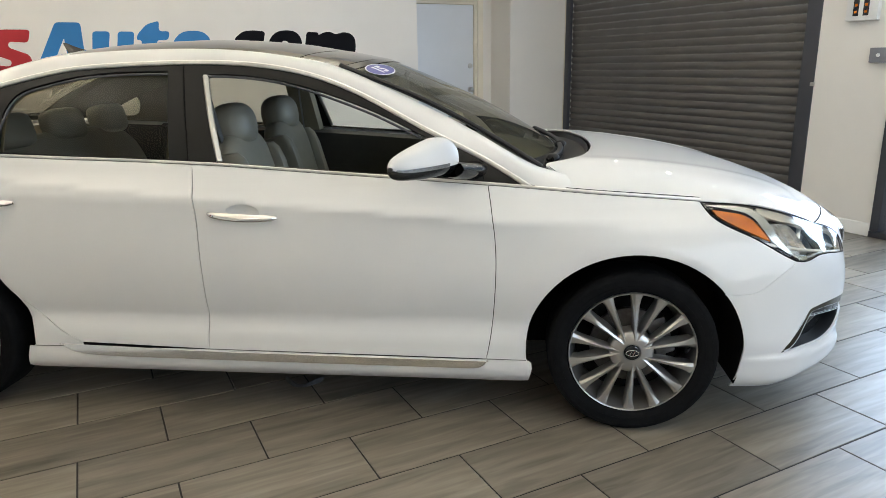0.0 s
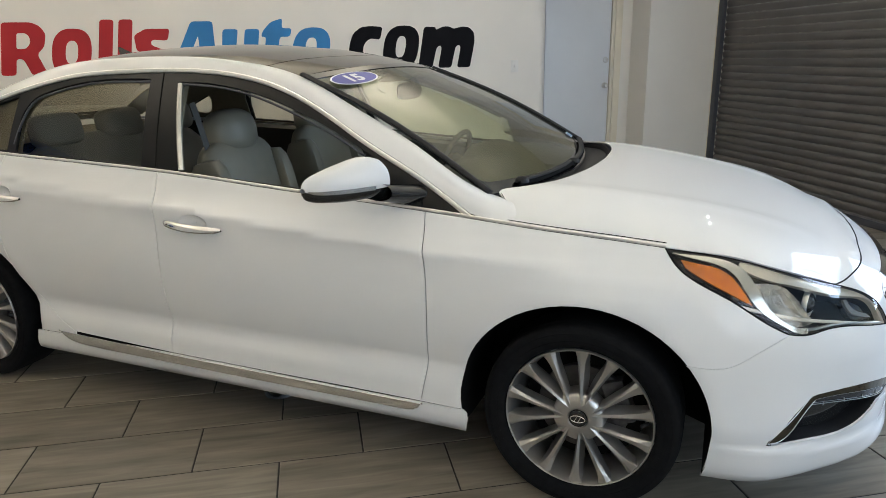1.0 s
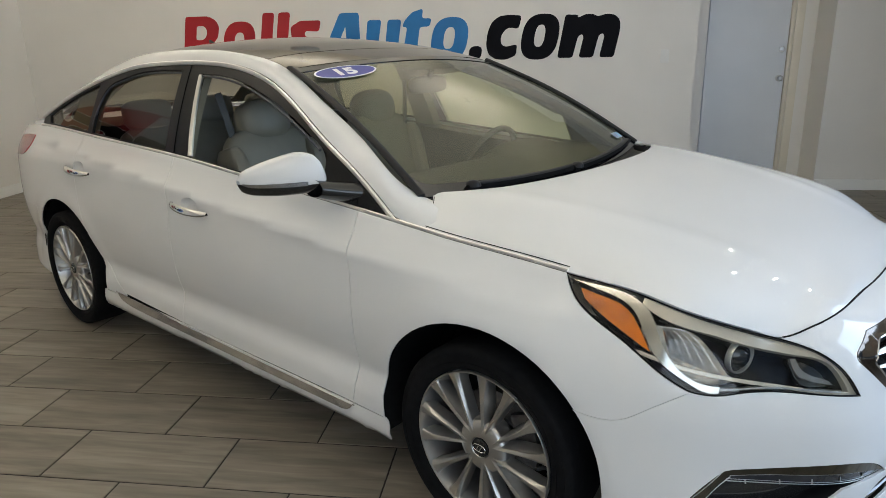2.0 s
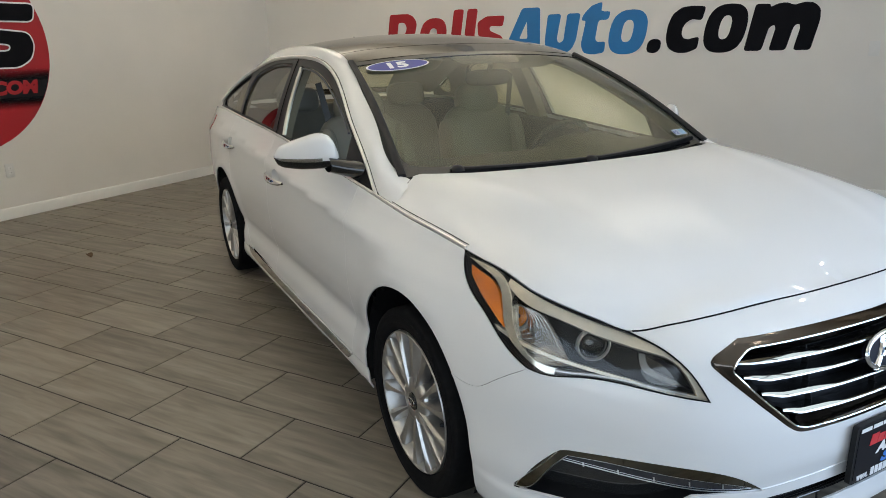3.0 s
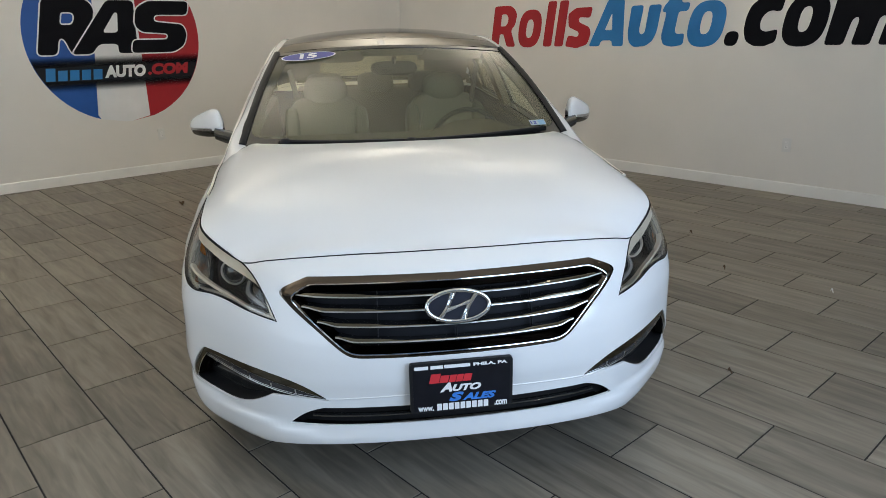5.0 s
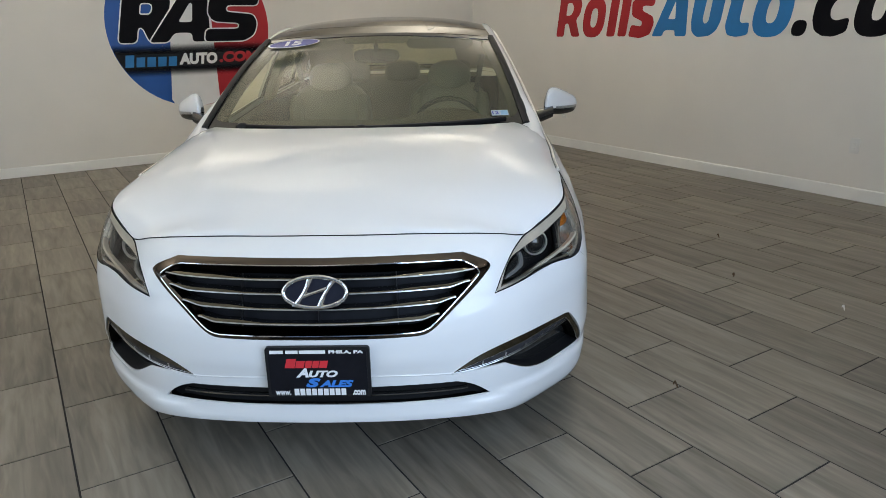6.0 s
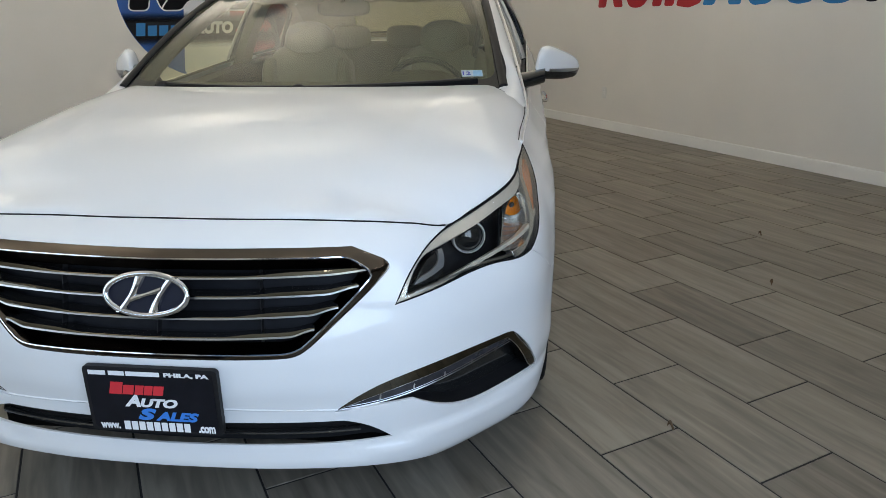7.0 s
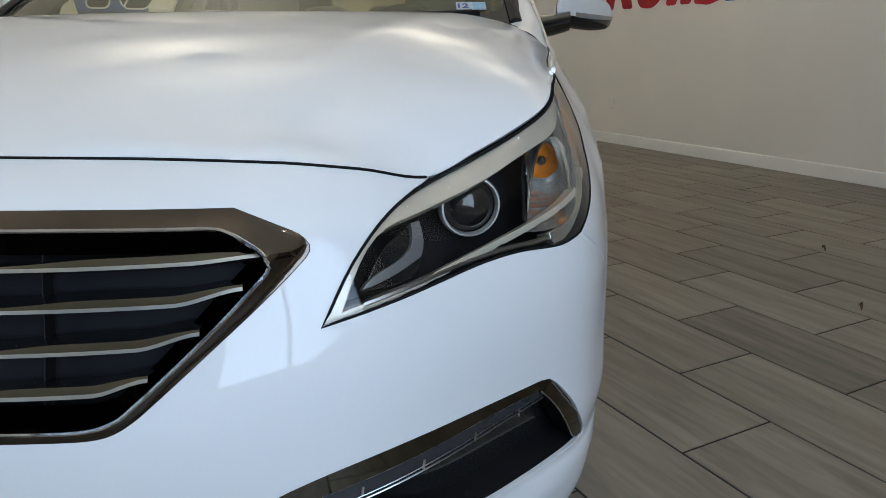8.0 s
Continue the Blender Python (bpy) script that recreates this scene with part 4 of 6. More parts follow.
def glass3(path, lift=0.0, side=1):
    p = np.array(path, float)
    co, no = np.array(side_glass(p[:, 0], p[:, 1])).T, surface_normals(side_glass, p[:, 0], p[:, 1])
    no = np.where(no[:, 1:2] < 0, -no, no)
    co = co + no * lift
    co[:, 1] *= side
    return co


top_f = [tuple(q) for q in TOP_LINE if q[0] > -0.352] + [(-0.359, 1.404)]
top_r = [(-0.363, 1.404)] + [tuple(q) for q in TOP_LINE if q[0] < -0.37]
for side in (1, -1):
    skin("front_door_frame", side_glass, loop_of(top_f, belt_run(-0.298, 1.016, 0.004)), FRAME_BLACK, car, side, holes=[GLASS_F], gap=0.001, thick=0.012, step=0.03, label="gloss black window frame")
    skin("rear_door_frame", side_glass, loop_of(top_r, belt_run(-1.70, -0.302, 0.004)), FRAME_BLACK, car, side, holes=[GLASS_R, GLASS_Q], gap=0.001, thick=0.012, step=0.03, label="gloss black window frame")
    for nm, lp in (("front_window", GLASS_F), ("rear_window", GLASS_R), ("quarter_window", GLASS_Q)):
        if side < 0 and nm == "front_window":
            continue                    # the right-hand front window is wound down
        skin(nm, side_glass, lp, GLASS_SIDE if nm == "front_window" else GLASS_REAR, car, side, gap=-0.008, thick=0.001, lift=-0.010, step=0.06, label="tinted side glass").visible_shadow = False
    part("window_seal", tube_bm(glass3(curve([(-0.262, 1.352), (-0.222, 1.197), (-0.176, 1.032)], 0.05), -0.002, side), 0.012, 0.008, 8), SATIN, car, "pale glass run channel")
    rear_run = curve([(-0.415, 1.360), (-0.622, 1.359), (-0.795, 1.344), (-0.945, 1.311), (-1.032, 1.275), (-1.075, 1.20), (-1.10, 1.10)], 0.03)
    part("window_seal", tube_bm(glass3(rear_run, -0.003, side), 0.005, 0.005, 8), DARK_FRAME, car, "grey glass run channel")
    part("window_seal", tube_bm(glass3(curve([(-0.262, 1.350), (-0.10, 1.341), (0.09, 1.308), (0.282, 1.248), (0.42, 1.196), (0.60, 1.112)], 0.03), -0.003, side), 0.005, 0.005, 8), DARK_FRAME, car, "grey glass run channel")
    # bright strips: round the window line, and along the belt to the headlight
    part("window_chrome", tube_bm(glass3(TOP_LINE - np.array([0, 0.004]), 0.005, side), 0.0065, 0.0095, 8), TRIM, car, "bright chrome strip over the side windows")
    strip = [(s, float(SHOULDER(s)) + 0.003) for s in np.linspace(1.372, s_of_x(-1.70), 112)]
    part("belt_chrome", tube_bm(on_wall(strip, 0.002, side), 0.0046, 0.0060, 8), TRIM, car, "bright chrome strip along the belt line")
    for dz, n in ((0.0088, 18), (-0.0040, 112)):
        part("strip_gap", tube_bm(on_wall([(s, z + dz) for s, z in strip[:n]], -0.0005, side), 0.0013, 0.0013, 6), SHELL_BLACK, car, "dark gap beside the chrome strip")
    part("frame_joint", tube_bm(glass3(curve([(-0.361, 1.408), (-0.330, 1.23), (-0.300, 1.026)], 0.05), 0.001, side), 0.0022, 0.003, 6), SHELL_BLACK, car)
    part("frame_joint", tube_bm(glass3(curve([(0.818, 1.056), (0.842, 0.955)], 0.05), 0.002, side), 0.0022, 0.003, 6), SHELL_BLACK, car)
    skin("frame_lining", side_glass, loop_of(top_r, belt_run(-1.70, -0.302, 0.004)), BEIGE_CLOTH, car, side, holes=[GLASS_R, LINING_Q], gap=0.004, thick=0.006, lift=-0.030, step=0.04, label="beige pillar lining")
    # white pillar and roof rail
    outer = np.concatenate([np.array(on_wall([(s, float(SHOULDER(s)) + 0.008) for s in np.linspace(s_of_x(1.142), s_of_x(1.02), 6)], 0.0)), glass3(TOP_LINE + np.array([0, 0.006]), 0.001)])
    inner = curve(RAIL_IN, 0.03)
    co, ci = [np.r_[0, np.cumsum(np.linalg.norm(np.diff(q, axis=0), axis=1))] for q in (outer, inner)]
    rows = []
    for t in np.linspace(0, 1, 90):
        a = np.array([np.interp(t * co[-1], co, outer[:, k]) for k in range(3)])
        b = np.array([np.interp(t * ci[-1], ci, inner[:, k]) for k in range(3)])
        w = np.linalg.norm(b - a)
        d = np.cross(b - a, np.array([1.0, 0.0, -0.3]))
        d = d / np.linalg.norm(d) * np.sign(d[1] + d[2])
        rows.append([a + (b - a) * f + d * (0.06 + 0.11 * (1 - float(ease(t, 0.0, 0.16))) + 0.10 * float(ease(t, 0.2, 0.5))) * w * math.sin(math.pi * f) for f in np.linspace(0, 1, 9)])
    # a lip that tucks under the hood
    rows.insert(0, [p + np.array([0.030, -0.004, -0.009]) for p in rows[0]])
    side_part("roof_rail", rows, CAR_WHITE, side, "white pillar and roof rail")


def screen(p, q):
    """The windscreen: p across from -1 to 1, q from its foot to its top."""
    p, q = np.asarray(p, float), np.asarray(q, float)
    c = 1 - p * p
    bx, by, bz = 1.050 + 0.130 * c, 0.763 * p, 0.998 - 0.020 * c
    tx, ty, tz = 0.262 + 0.075 * c, 0.630 * p, 1.377 + 0.034 * c
    k = 0.028 * np.sin(np.pi * np.clip(q, -0.2, 1.2))
    return bx + (tx - bx) * q + 0.45 * k, by + (ty - by) * q, bz + (tz - bz) * q + 0.89 * k


ws_out = loop_of(curve([(-1, 0), (1, 0)], 0.1), curve([(1, 0), (1, 1)], 0.1), curve([(1, 1), (-1, 1)], 0.1), curve([(-1, 1), (-1, 0)], 0.1))
ws_in = loop_of(curve([(-0.90, 0.062), (-0.6, 0.055), (0, 0.050), (0.6, 0.055), (0.90, 0.062)], 0.1), curve([(0.90, 0.062), (0.950, 0.085), (0.966, 0.13)], 0.03), curve([(0.966, 0.13), (0.973, 0.5), (0.97, 0.955)], 0.1), curve([(0.97, 0.955), (0, 0.965), (-0.97, 0.955)], 0.1), curve([(-0.97, 0.955), (-0.973, 0.5), (-0.966, 0.13)], 0.1), curve([(-0.966, 0.13), (-0.950, 0.085), (-0.90, 0.062)], 0.03))
skin("windscreen_surround", screen, ws_out, BLACK_GLOSS, car, holes=[ws_in], gap=0.0, thick=0.006, step=0.06, label="black ceramic border of the windscreen")
skin("windscreen", screen, ws_in, GLASS_FRONT, car, gap=-0.01, thick=0.001, step=0.08, lift=-0.003, label="clear green-tinted windscreen").visible_shadow = False
for p_ in (-1, 1):
    part("screen_moulding", tube_bm([Vector([float(k) for k in screen(p_ * 0.992, q)]) + Vector((0.002, 0, 0.005)) for q in np.linspace(0.0, 1.0, 24)], 0.016, 0.008, 8), BLACK_MATT, car, "black moulding beside the windscreen")
# shaded dot band round the mirror foot
skin("mirror_patch", screen, loop_of(curve([(-0.27, 0.962), (0.27, 0.962)], 0.05), curve([(0.27, 0.962), (0.26, 0.89), (0.23, 0.872)], 0.03), curve([(0.23, 0.872), (-0.23, 0.872)], 0.05), curve([(-0.23, 0.872), (-0.26, 0.89), (-0.27, 0.962)], 0.03)), BLACK_MATT, car, gap=0, thick=0.002, step=0.05, lift=-0.006)

_ri = np.array(sorted(RAIL_IN, key=lambda q: q[0]))
ROOF_W, ROOF_E = pchip(_ri[:, 0], _ri[:, 1]), pchip(_ri[:, 0], _ri[:, 2])
ROOF_C = pchip([-1.5, -1.2, -1.0, -0.75, -0.45, -0.1, 0.1, 0.30, 0.36], [1.37, 1.446, 1.479, 1.500, 1.509, 1.488, 1.457, 1.418, 1.406])


def roof(x, y):
    x, y = np.asarray(x, float), np.asarray(y, float)
    v = np.clip(np.abs(y) / ROOF_W(x), 0, 1.03)
    e = ROOF_E(x)
    return x, y, e + (ROOF_C(x) - e) * (1 - 0.75 * v ** 2 - 0.25 * v ** 6)


def across(x, bow=0.0, n=16, trim=0.0):
    w = float(ROOF_W(x)) - trim
    return [(x + bow * (1 - (k / n * 2 - 1) ** 2), w * (k / n * 2 - 1)) for k in range(n + 1)]


def roof_side(x0, x1, sign, trim=0.0):
    return [(x, sign * (float(ROOF_W(x)) - trim)) for x in np.linspace(x0, x1, 16)]


skin("roof_front_panel", roof, loop_of(across(0.264, 0.073), roof_side(0.264, 0.10, 1), across(0.10, 0.05)[::-1], roof_side(0.10, 0.264, -1)), ROOF_GLASS, car, gap=0.002, step=0.05, label="black glass roof panel")
skin("roof_glass", roof, loop_of(across(0.095, 0.05), roof_side(0.095, -0.95, 1), across(-0.95)[::-1], roof_side(-0.95, 0.095, -1)), ROOF_GLASS, car, gap=0.002, step=0.06, label="black panoramic glass roof")
skin("roof_rear_panel", roof, loop_of(across(-0.955), roof_side(-0.955, -1.20, 1), across(-1.20)[::-1], roof_side(-1.20, -0.955, -1)), CAR_WHITE, car, gap=0.002, step=0.05, label="white rear roof panel")
skin("headliner", roof, loop_of(across(0.25, 0.06), roof_side(0.25, -1.15, 1), across(-1.15)[::-1], roof_side(-1.15, 0.25, -1)), BEIGE_CLOTH, car, gap=0.03, step=0.08, lift=-0.035, thick=0.004, label="beige fabric headliner")


def back_glass(p, q):
    p, q = np.asarray(p, float), np.asarray(q, float)
    c = 1 - p * p
    k = 0.03 * np.sin(np.pi * np.clip(q, -0.2, 1.2))
    return -1.20 - 0.66 * q - 0.05 * c - 0.4 * k, (0.57 + 0.07 * q) * p, 1.385 + 0.035 * c - (0.27 + 0.03 * c) * q + 0.9 * k


skin("rear_screen", back_glass, ws_out, GLASS_REAR, car, gap=0.0, thick=0.002, step=0.1, label="rear window glass").visible_shadow = False
rear_in = loop_of(curve([(-0.68, 0.20), (0.68, 0.20)], 0.1), curve([(0.68, 0.20), (0.72, 0.93)], 0.1), curve([(0.72, 0.93), (-0.72, 0.93)], 0.1), curve([(-0.72, 0.93), (-0.68, 0.20)], 0.1))
rear_rim = loop_of(curve([(-0.93, 0.07), (0.93, 0.07)], 0.1), curve([(0.93, 0.07), (0.93, 0.94)], 0.1), curve([(0.93, 0.94), (-0.93, 0.94)], 0.1), curve([(-0.93, 0.94), (-0.93, 0.07)], 0.1))
skin("rear_screen_border", back_glass, ws_out, BLACK_GLOSS, car, holes=[rear_rim], gap=0.0, thick=0.003, step=0.1, lift=0.003, label="black border of the rear window")
skin("rear_screen_lining", back_glass, ws_out, BEIGE_CLOTH, car, holes=[rear_in], gap=0.0, thick=0.004, step=0.08, lift=-0.016, label="beige lining round the rear window")
for side in (1, -1):
    rows = []
    for x in np.linspace(-0.98, -1.84, 16):
        zt = float(np.interp(-x, -TOP_LINE[:, 0], TOP_LINE[:, 1]))
        q = (-1.21 - x) / 0.66
        low_ = np.array([x, side * (float(side_glass(x, zt)[1]) - 0.034), zt - 0.030])
        top_ = np.array([x, side * (float(ROOF_W(x)) - 0.07), float(ROOF_E(x)) - 0.028])
        if q > 0:
            top_ = np.array([float(k) for k in back_glass(0.86 * side, min(q, 1.0))]) - np.array([0.0, 0.0, 0.022])
        rows.append([tuple(low_ + (top_ - low_) * f + np.array([0, 0, 0.012 * math.sin(math.pi * f)])) for f in np.linspace(0, 1, 6)])
    part("pillar_lining", grid_bm(rows), BEIGE_CLOTH, car, "beige rear pillar lining")
lid = [[(x, y, 1.105 - 0.05 * ((x + 1.85) / 0.6) ** 2 - 0.05 * (y / 0.8) ** 4) for y in np.linspace(-1, 1, 17) * w] for x, w in ((-1.84, 0.79), (-1.95, 0.79), (-2.1, 0.75), (-2.25, 0.68), (-2.36, 0.55))]
part("trunk_lid", grid_bm(lid), CAR_WHITE, car)
ant = []
for q in np.linspace(0, 1, 12):
    h = (0.010 + 0.082 * q ** 1.7) * (1.0 if q < 0.99 else 0.90)
    ant.append([(-1.095 - 0.155 * q - 0.055 * max(0, math.sin(a)) * q, (0.026 - 0.004 * q) * math.cos(a) * (1 - 0.75 * max(0, math.sin(a)) ** 2), float(ROOF_C(-1.095 - 0.155 * q)) - 0.006 + h * max(0, math.sin(a))) for a in np.linspace(0, 2 * math.pi, 17)[:-1]])
part("antenna", grid_bm(ant, closed_v=True), BLACK_GLOSS, car, "black shark-fin antenna")

# cowl and wipers
lo = [(x - 0.012, y, float(hood_top(x, y)[2]) - 0.012) for x, y in hood_rear[4:]]
cow = []
for x, y, z in lo + [(x, -y, z) for x, y, z in reversed(lo[:-1])]:
    p = max(-1, min(1, y / 0.775))
    e = [float(k) for k in screen(p, 0.02)]
    cow.append([(x, y, z), (x - 0.01, y, z - 0.025), (e[0] + 0.02, e[1], e[2] - 0.02), (e[0], e[1], e[2] - 0.004)])
part("cowl", grid_bm(cow), BLACK_MATT, car, "black plastic cowl below the windscreen")


def wiper(y0, y1, q0, q1):
    th = part("wiper", tube_bm([screen_pt(y0 + (y1 - y0) * t, q0 + (q1 - q0) * t, 0.020 - 0.005 * t) for t in np.linspace(0, 1, 12)], 0.012, 0.007, 8), BLACK_MATT, car, "black wiper arm resting on the windscreen foot")
    part("blade", tube_bm([screen_pt(y0 - 0.03 + (y1 - y0 + 0.05) * t, q0 - 0.012 + (q1 - q0) * t, 0.014) for t in np.linspace(0, 1, 14)], 0.007, 0.010, 8), SHELL_BLACK, th)
    part("pivot_cap", lathe_bm([(0.001, 0.020), (0.016, 0.018), (0.024, 0.010), (0.026, 0)], 18), BLACK_MATT, th).matrix_local = Matrix.Translation(screen_pt(y0, q0 - 0.005, 0.014))


def screen_pt(y, q, lift):
    p = y / (0.763 - 0.133 * q)
    x, yy, z = [float(k) for k in screen(p, q)]
    return Vector((x + 0.45 * lift, yy, z + 0.89 * lift))


wiper(-0.56, -0.03, 0.018, 0.030)
wiper(0.00, 0.64, 0.022, 0.042)

# ---- headlights ----
AMBER_SHAPE = loop_of(curve([(1.326, 0.858), (1.26, 0.847), (1.207, 0.836), (1.174, 0.817)]), curve([(1.174, 0.817), (1.145, 0.785), (1.117, 0.748)]), curve([(1.117, 0.748), (1.172, 0.773), (1.288, 0.826), (1.310, 0.838)]), [(1.310, 0.838), (1.326, 0.858)])
BAND = loop_of(curve([(1.352, 0.874), (1.257, 0.871), (1.175, 0.857), (1.128, 0.828), (1.094, 0.777), (1.047, 0.721), (0.982, 0.687), (0.94, 0.681)]), curve([(0.94, 0.681), (0.94, 0.670), (0.990, 0.674)]), curve([(0.990, 0.674), (1.046, 0.703), (1.092, 0.732), (1.134, 0.781), (1.168, 0.825), (1.205, 0.846), (1.275, 0.861), (1.352, 0.874)]))
CLEAR_SHAPE = loop_of(curve([(1.095, 0.806), (0.985, 0.790), (0.940, 0.745), (0.903, 0.690)]), curve([(0.903, 0.690), (0.985, 0.688), (1.045, 0.722), (1.095, 0.806)]))
BROW_IN = [(1.155, 0.846), (1.12, 0.832), (0.945, 0.793), (0.868, 0.770), (0.79, 0.749), (0.725, 0.737), (0.660, 0.722), (0.625, 0.690), (0.596, 0.640)]
BROW = loop_of([q for q in inset(HEADLIGHT, 0.0035) if q[0] < 1.155 and q[1] > 0.628 + 0.10 * min(1, (q[0] - 0.57) / 0.16)], curve(BROW_IN[::-1]))


def headlight(side):
    th = skin("headlight", wall, HEADLIGHT, LAMP_DARK, car, side, lift=-0.112, thick=0.02, gap=-0.004, step=0.03, label="clear headlight with projector, amber reflector and chrome bars")
    rim = densify(HEADLIGHT, 0.02)
    rows = [on_wall(inset(rim, 0.002), lift, side) for lift in (-0.001, -0.03, -0.114)]
    part("housing", grid_bm([[tuple(r[i]) for r in rows] for i in range(len(rim))], closed_u=True), LAMP_DARK, th)
    part("seal", tube_bm(on_wall(inset(rim, 0.002), -0.001, side), 0.0018, 0.0018, 6, closed=True), SHELL_BLACK, th, "black rubber seal")
    skin("amber_reflector", wall, AMBER_SHAPE, AMBER, th, side, lift=-0.008, thick=0.010, gap=0.0, step=0.02, label="amber side reflector")
    skin("brow", wall, BROW, LAMP_BROW, th, side, lift=-0.010, thick=0.018, gap=0.0, step=0.015, label="satin silver brow")
    skin("chrome_band", wall, BAND, LAMP_CHROME, th, side, lift=-0.007, thick=0.025, gap=0.0005, step=0.012, label="wide chrome band")
    cup = Vector((1.836, side * 0.803, 0.752))
    rim2 = [Vector(q) for q in on_wall(densify(CLEAR_SHAPE, 0.012), -0.020, side)]
    mean = sum(rim2, Vector()) / len(rim2)

    def bowl(k, f):
        """A point of the indicator bowl, from its rim to the ring round the bulb."""
        d = rim2[k] - mean
        d = Vector((0, d.y, d.z)).normalized() * 0.030
        return rim2[k].lerp(cup + d, f) + Vector((-0.020 * math.sin(math.pi * f), 0, 0))
    part("indicator_reflector", grid_bm([[tuple(bowl(k, f)) for f in np.linspace(0, 1, 9)] for k in range(len(rim2))], closed_u=True), LAMP_BOWL, th, "faceted bright indicator bowl")
    for f in (0.10, 0.22, 0.34, 0.46, 0.58, 0.70, 0.82):
        part("rib", tube_bm([bowl(k, f) + Vector((0.001, 0, 0)) for k in range(len(rim2))], 0.0013, 0.0013, 6, closed=True), LAMP_BOWL, th)
    m = Matrix.Translation(cup) @ look((0, 0, 0), (-1, 0.09 * side, -0.13))
    part("bulb_tube", lathe_bm([(0.0285, 0.020), (0.030, 0.018), (0.030, -0.02)], 24), LAMP_BOWL, th).matrix_local = m
    part("indicator_cup", lathe_bm([(0.0005, 0.004), (0.012, 0.006), (0.021, 0.011), (0.0285, 0.019)], 24), AMBER_CUP, th, "amber indicator reflector").matrix_local = m
    ob = part("bulb", lathe_bm([(0.0005, 0.020), (0.006, 0.018), (0.008, 0.008), (0.008, 0.0)], 18), LAMP_DARK, th)
    ob.matrix_local = m
    bar = [Vector((1.868 + 0.150 * f, side * (0.768 + 0.006 * f), 0.796 - 0.109 * f ** 1.25)) for f in np.linspace(0, 1, 12)]
    fin = [[tuple(q + Vector((e * 0.006 + g * 0.012, side * e * 0.0022, g * 0.009))) for e, g in ((-1, 1), (1, 1), (1, -1), (-1, -1))] for q in bar]
    part("chrome_bar", grid_bm(fin, closed_v=True), LAMP_CHROME, th, "chrome bar")
    low = [(0.945, 0.675), (0.91, 0.674), (0.86, 0.675), (0.754, 0.667), (0.68, 0.656), (0.625, 0.646)]
    part("lower_strip", tube_bm(on_wall(curve(low, 0.015), -0.014, side), 0.0055, 0.0045, 8), SATIN, th, "satin chrome lower strip")
    # projector
    c = Vector((2.021, side * 0.693, 0.717))
    m = Matrix.Translation(c) @ look((0, 0, 0), (-0.93, -0.36 * side, 0.0))
    ob = part("projector_ring", lathe_bm([(0.0380, 0.010), (0.0385, 0.016), (0.0400, 0.019), (0.0420, 0.019), (0.0440, 0.015), (0.0445, 0.004)], 40), TRIM, th, "chrome projector ring")
    ob.matrix_local = m
    ob = part("projector_lens", lathe_bm([(0.0005, 0.030), (0.012, 0.0285), (0.022, 0.0245), (0.031, 0.017), (0.0385, 0.006)], 40), BLACK_GLOSS, th, "dark glass projector lens")
    ob.matrix_local = m
    dark = loop_of(curve([(0.748, 0.735), (0.70, 0.722), (0.655, 0.688), (0.635, 0.660)]), curve([(0.635, 0.660), (0.728, 0.676), (0.748, 0.735)]))
    skin("light_guide", wall, dark, BLACK_GLOSS, th, side, lift=-0.034, thick=0.02, gap=0.002, step=0.02)
    ell = loop_of(curve([(0.744, 0.733), (0.738, 0.705), (0.728, 0.690)], 0.01), curve([(0.728, 0.690), (0.690, 0.677), (0.632, 0.662)], 0.01), curve([(0.632, 0.662), (0.645, 0.672), (0.694, 0.690), (0.716, 0.702)], 0.01), curve([(0.716, 0.702), (0.726, 0.716), (0.730, 0.732)], 0.01), [(0.730, 0.732), (0.744, 0.733)])
    skin("light_guide_edge", wall, ell, GUIDE_GREY, th, side, lift=-0.026, thick=0.012, gap=0.0004, step=0.010, label="grey angled light guide")
    skin("lens_cover", wall, HEADLIGHT, GLASS_COVER, th, side, lift=-0.0005, thick=0.001, gap=0.003, step=0.03, label="clear plastic cover").visible_shadow = False


for side in (1, -1):
    headlight(side)

# ---- grille, intake, fog lamps ----
INNER = [*curve([(0, 0.742), (0.25, 0.743), (0.445, 0.742)]), *curve([(0.445, 0.742), (0.470, 0.739), (0.498, 0.726), (0.515, 0.713), (0.518, 0.705), (0.505, 0.687)], 0.006), *curve([(0.505, 0.687), (0.430, 0.619), (0.348, 0.550)]), *curve([(0.348, 0.550), (0.325, 0.541), (0.29, 0.537)], 0.01), *curve([(0.29, 0.537), (0.15, 0.536), (0, 0.536)])]


def body_pts(path, lift):
    p = np.array(path, float)
    co = on_wall(np.stack([np.abs(p[:, 0]), p[:, 1]], 1), lift)
    co[:, 1] *= np.sign(p[:, 0]) + (p[:, 0] == 0)
    return co


def near_loop(p, q, loop):
    """Distance of the points (p, q) from a closed loop."""
    a = np.array(loop)
    e = np.roll(a, -1, 0) - a
    k = np.maximum((e ** 2).sum(1), 1e-12)
    v = np.stack([np.ravel(p), np.ravel(q)], 1)[:, None] - a[None]
    t = np.clip((v * e[None]).sum(2) / k, 0, 1)
    return np.sqrt(((v - t[..., None] * e[None]) ** 2).sum(2).min(1)).reshape(np.shape(p))


def frame_face(p, q):
    """The grille frame's face: flush with the bumper outside, proud of it towards the slats."""
    p, q = np.asarray(p, float), np.asarray(q, float)
    x, y, z = body(p, q)
    h = 0.019 * ease(near_loop(p, q, both(GRILLE)[::2]), 0.0, 0.040)
    return x + h * 0.97, y + h * 0.25 * np.sign(p) * np.minimum(1, np.abs(p) / 0.3), z


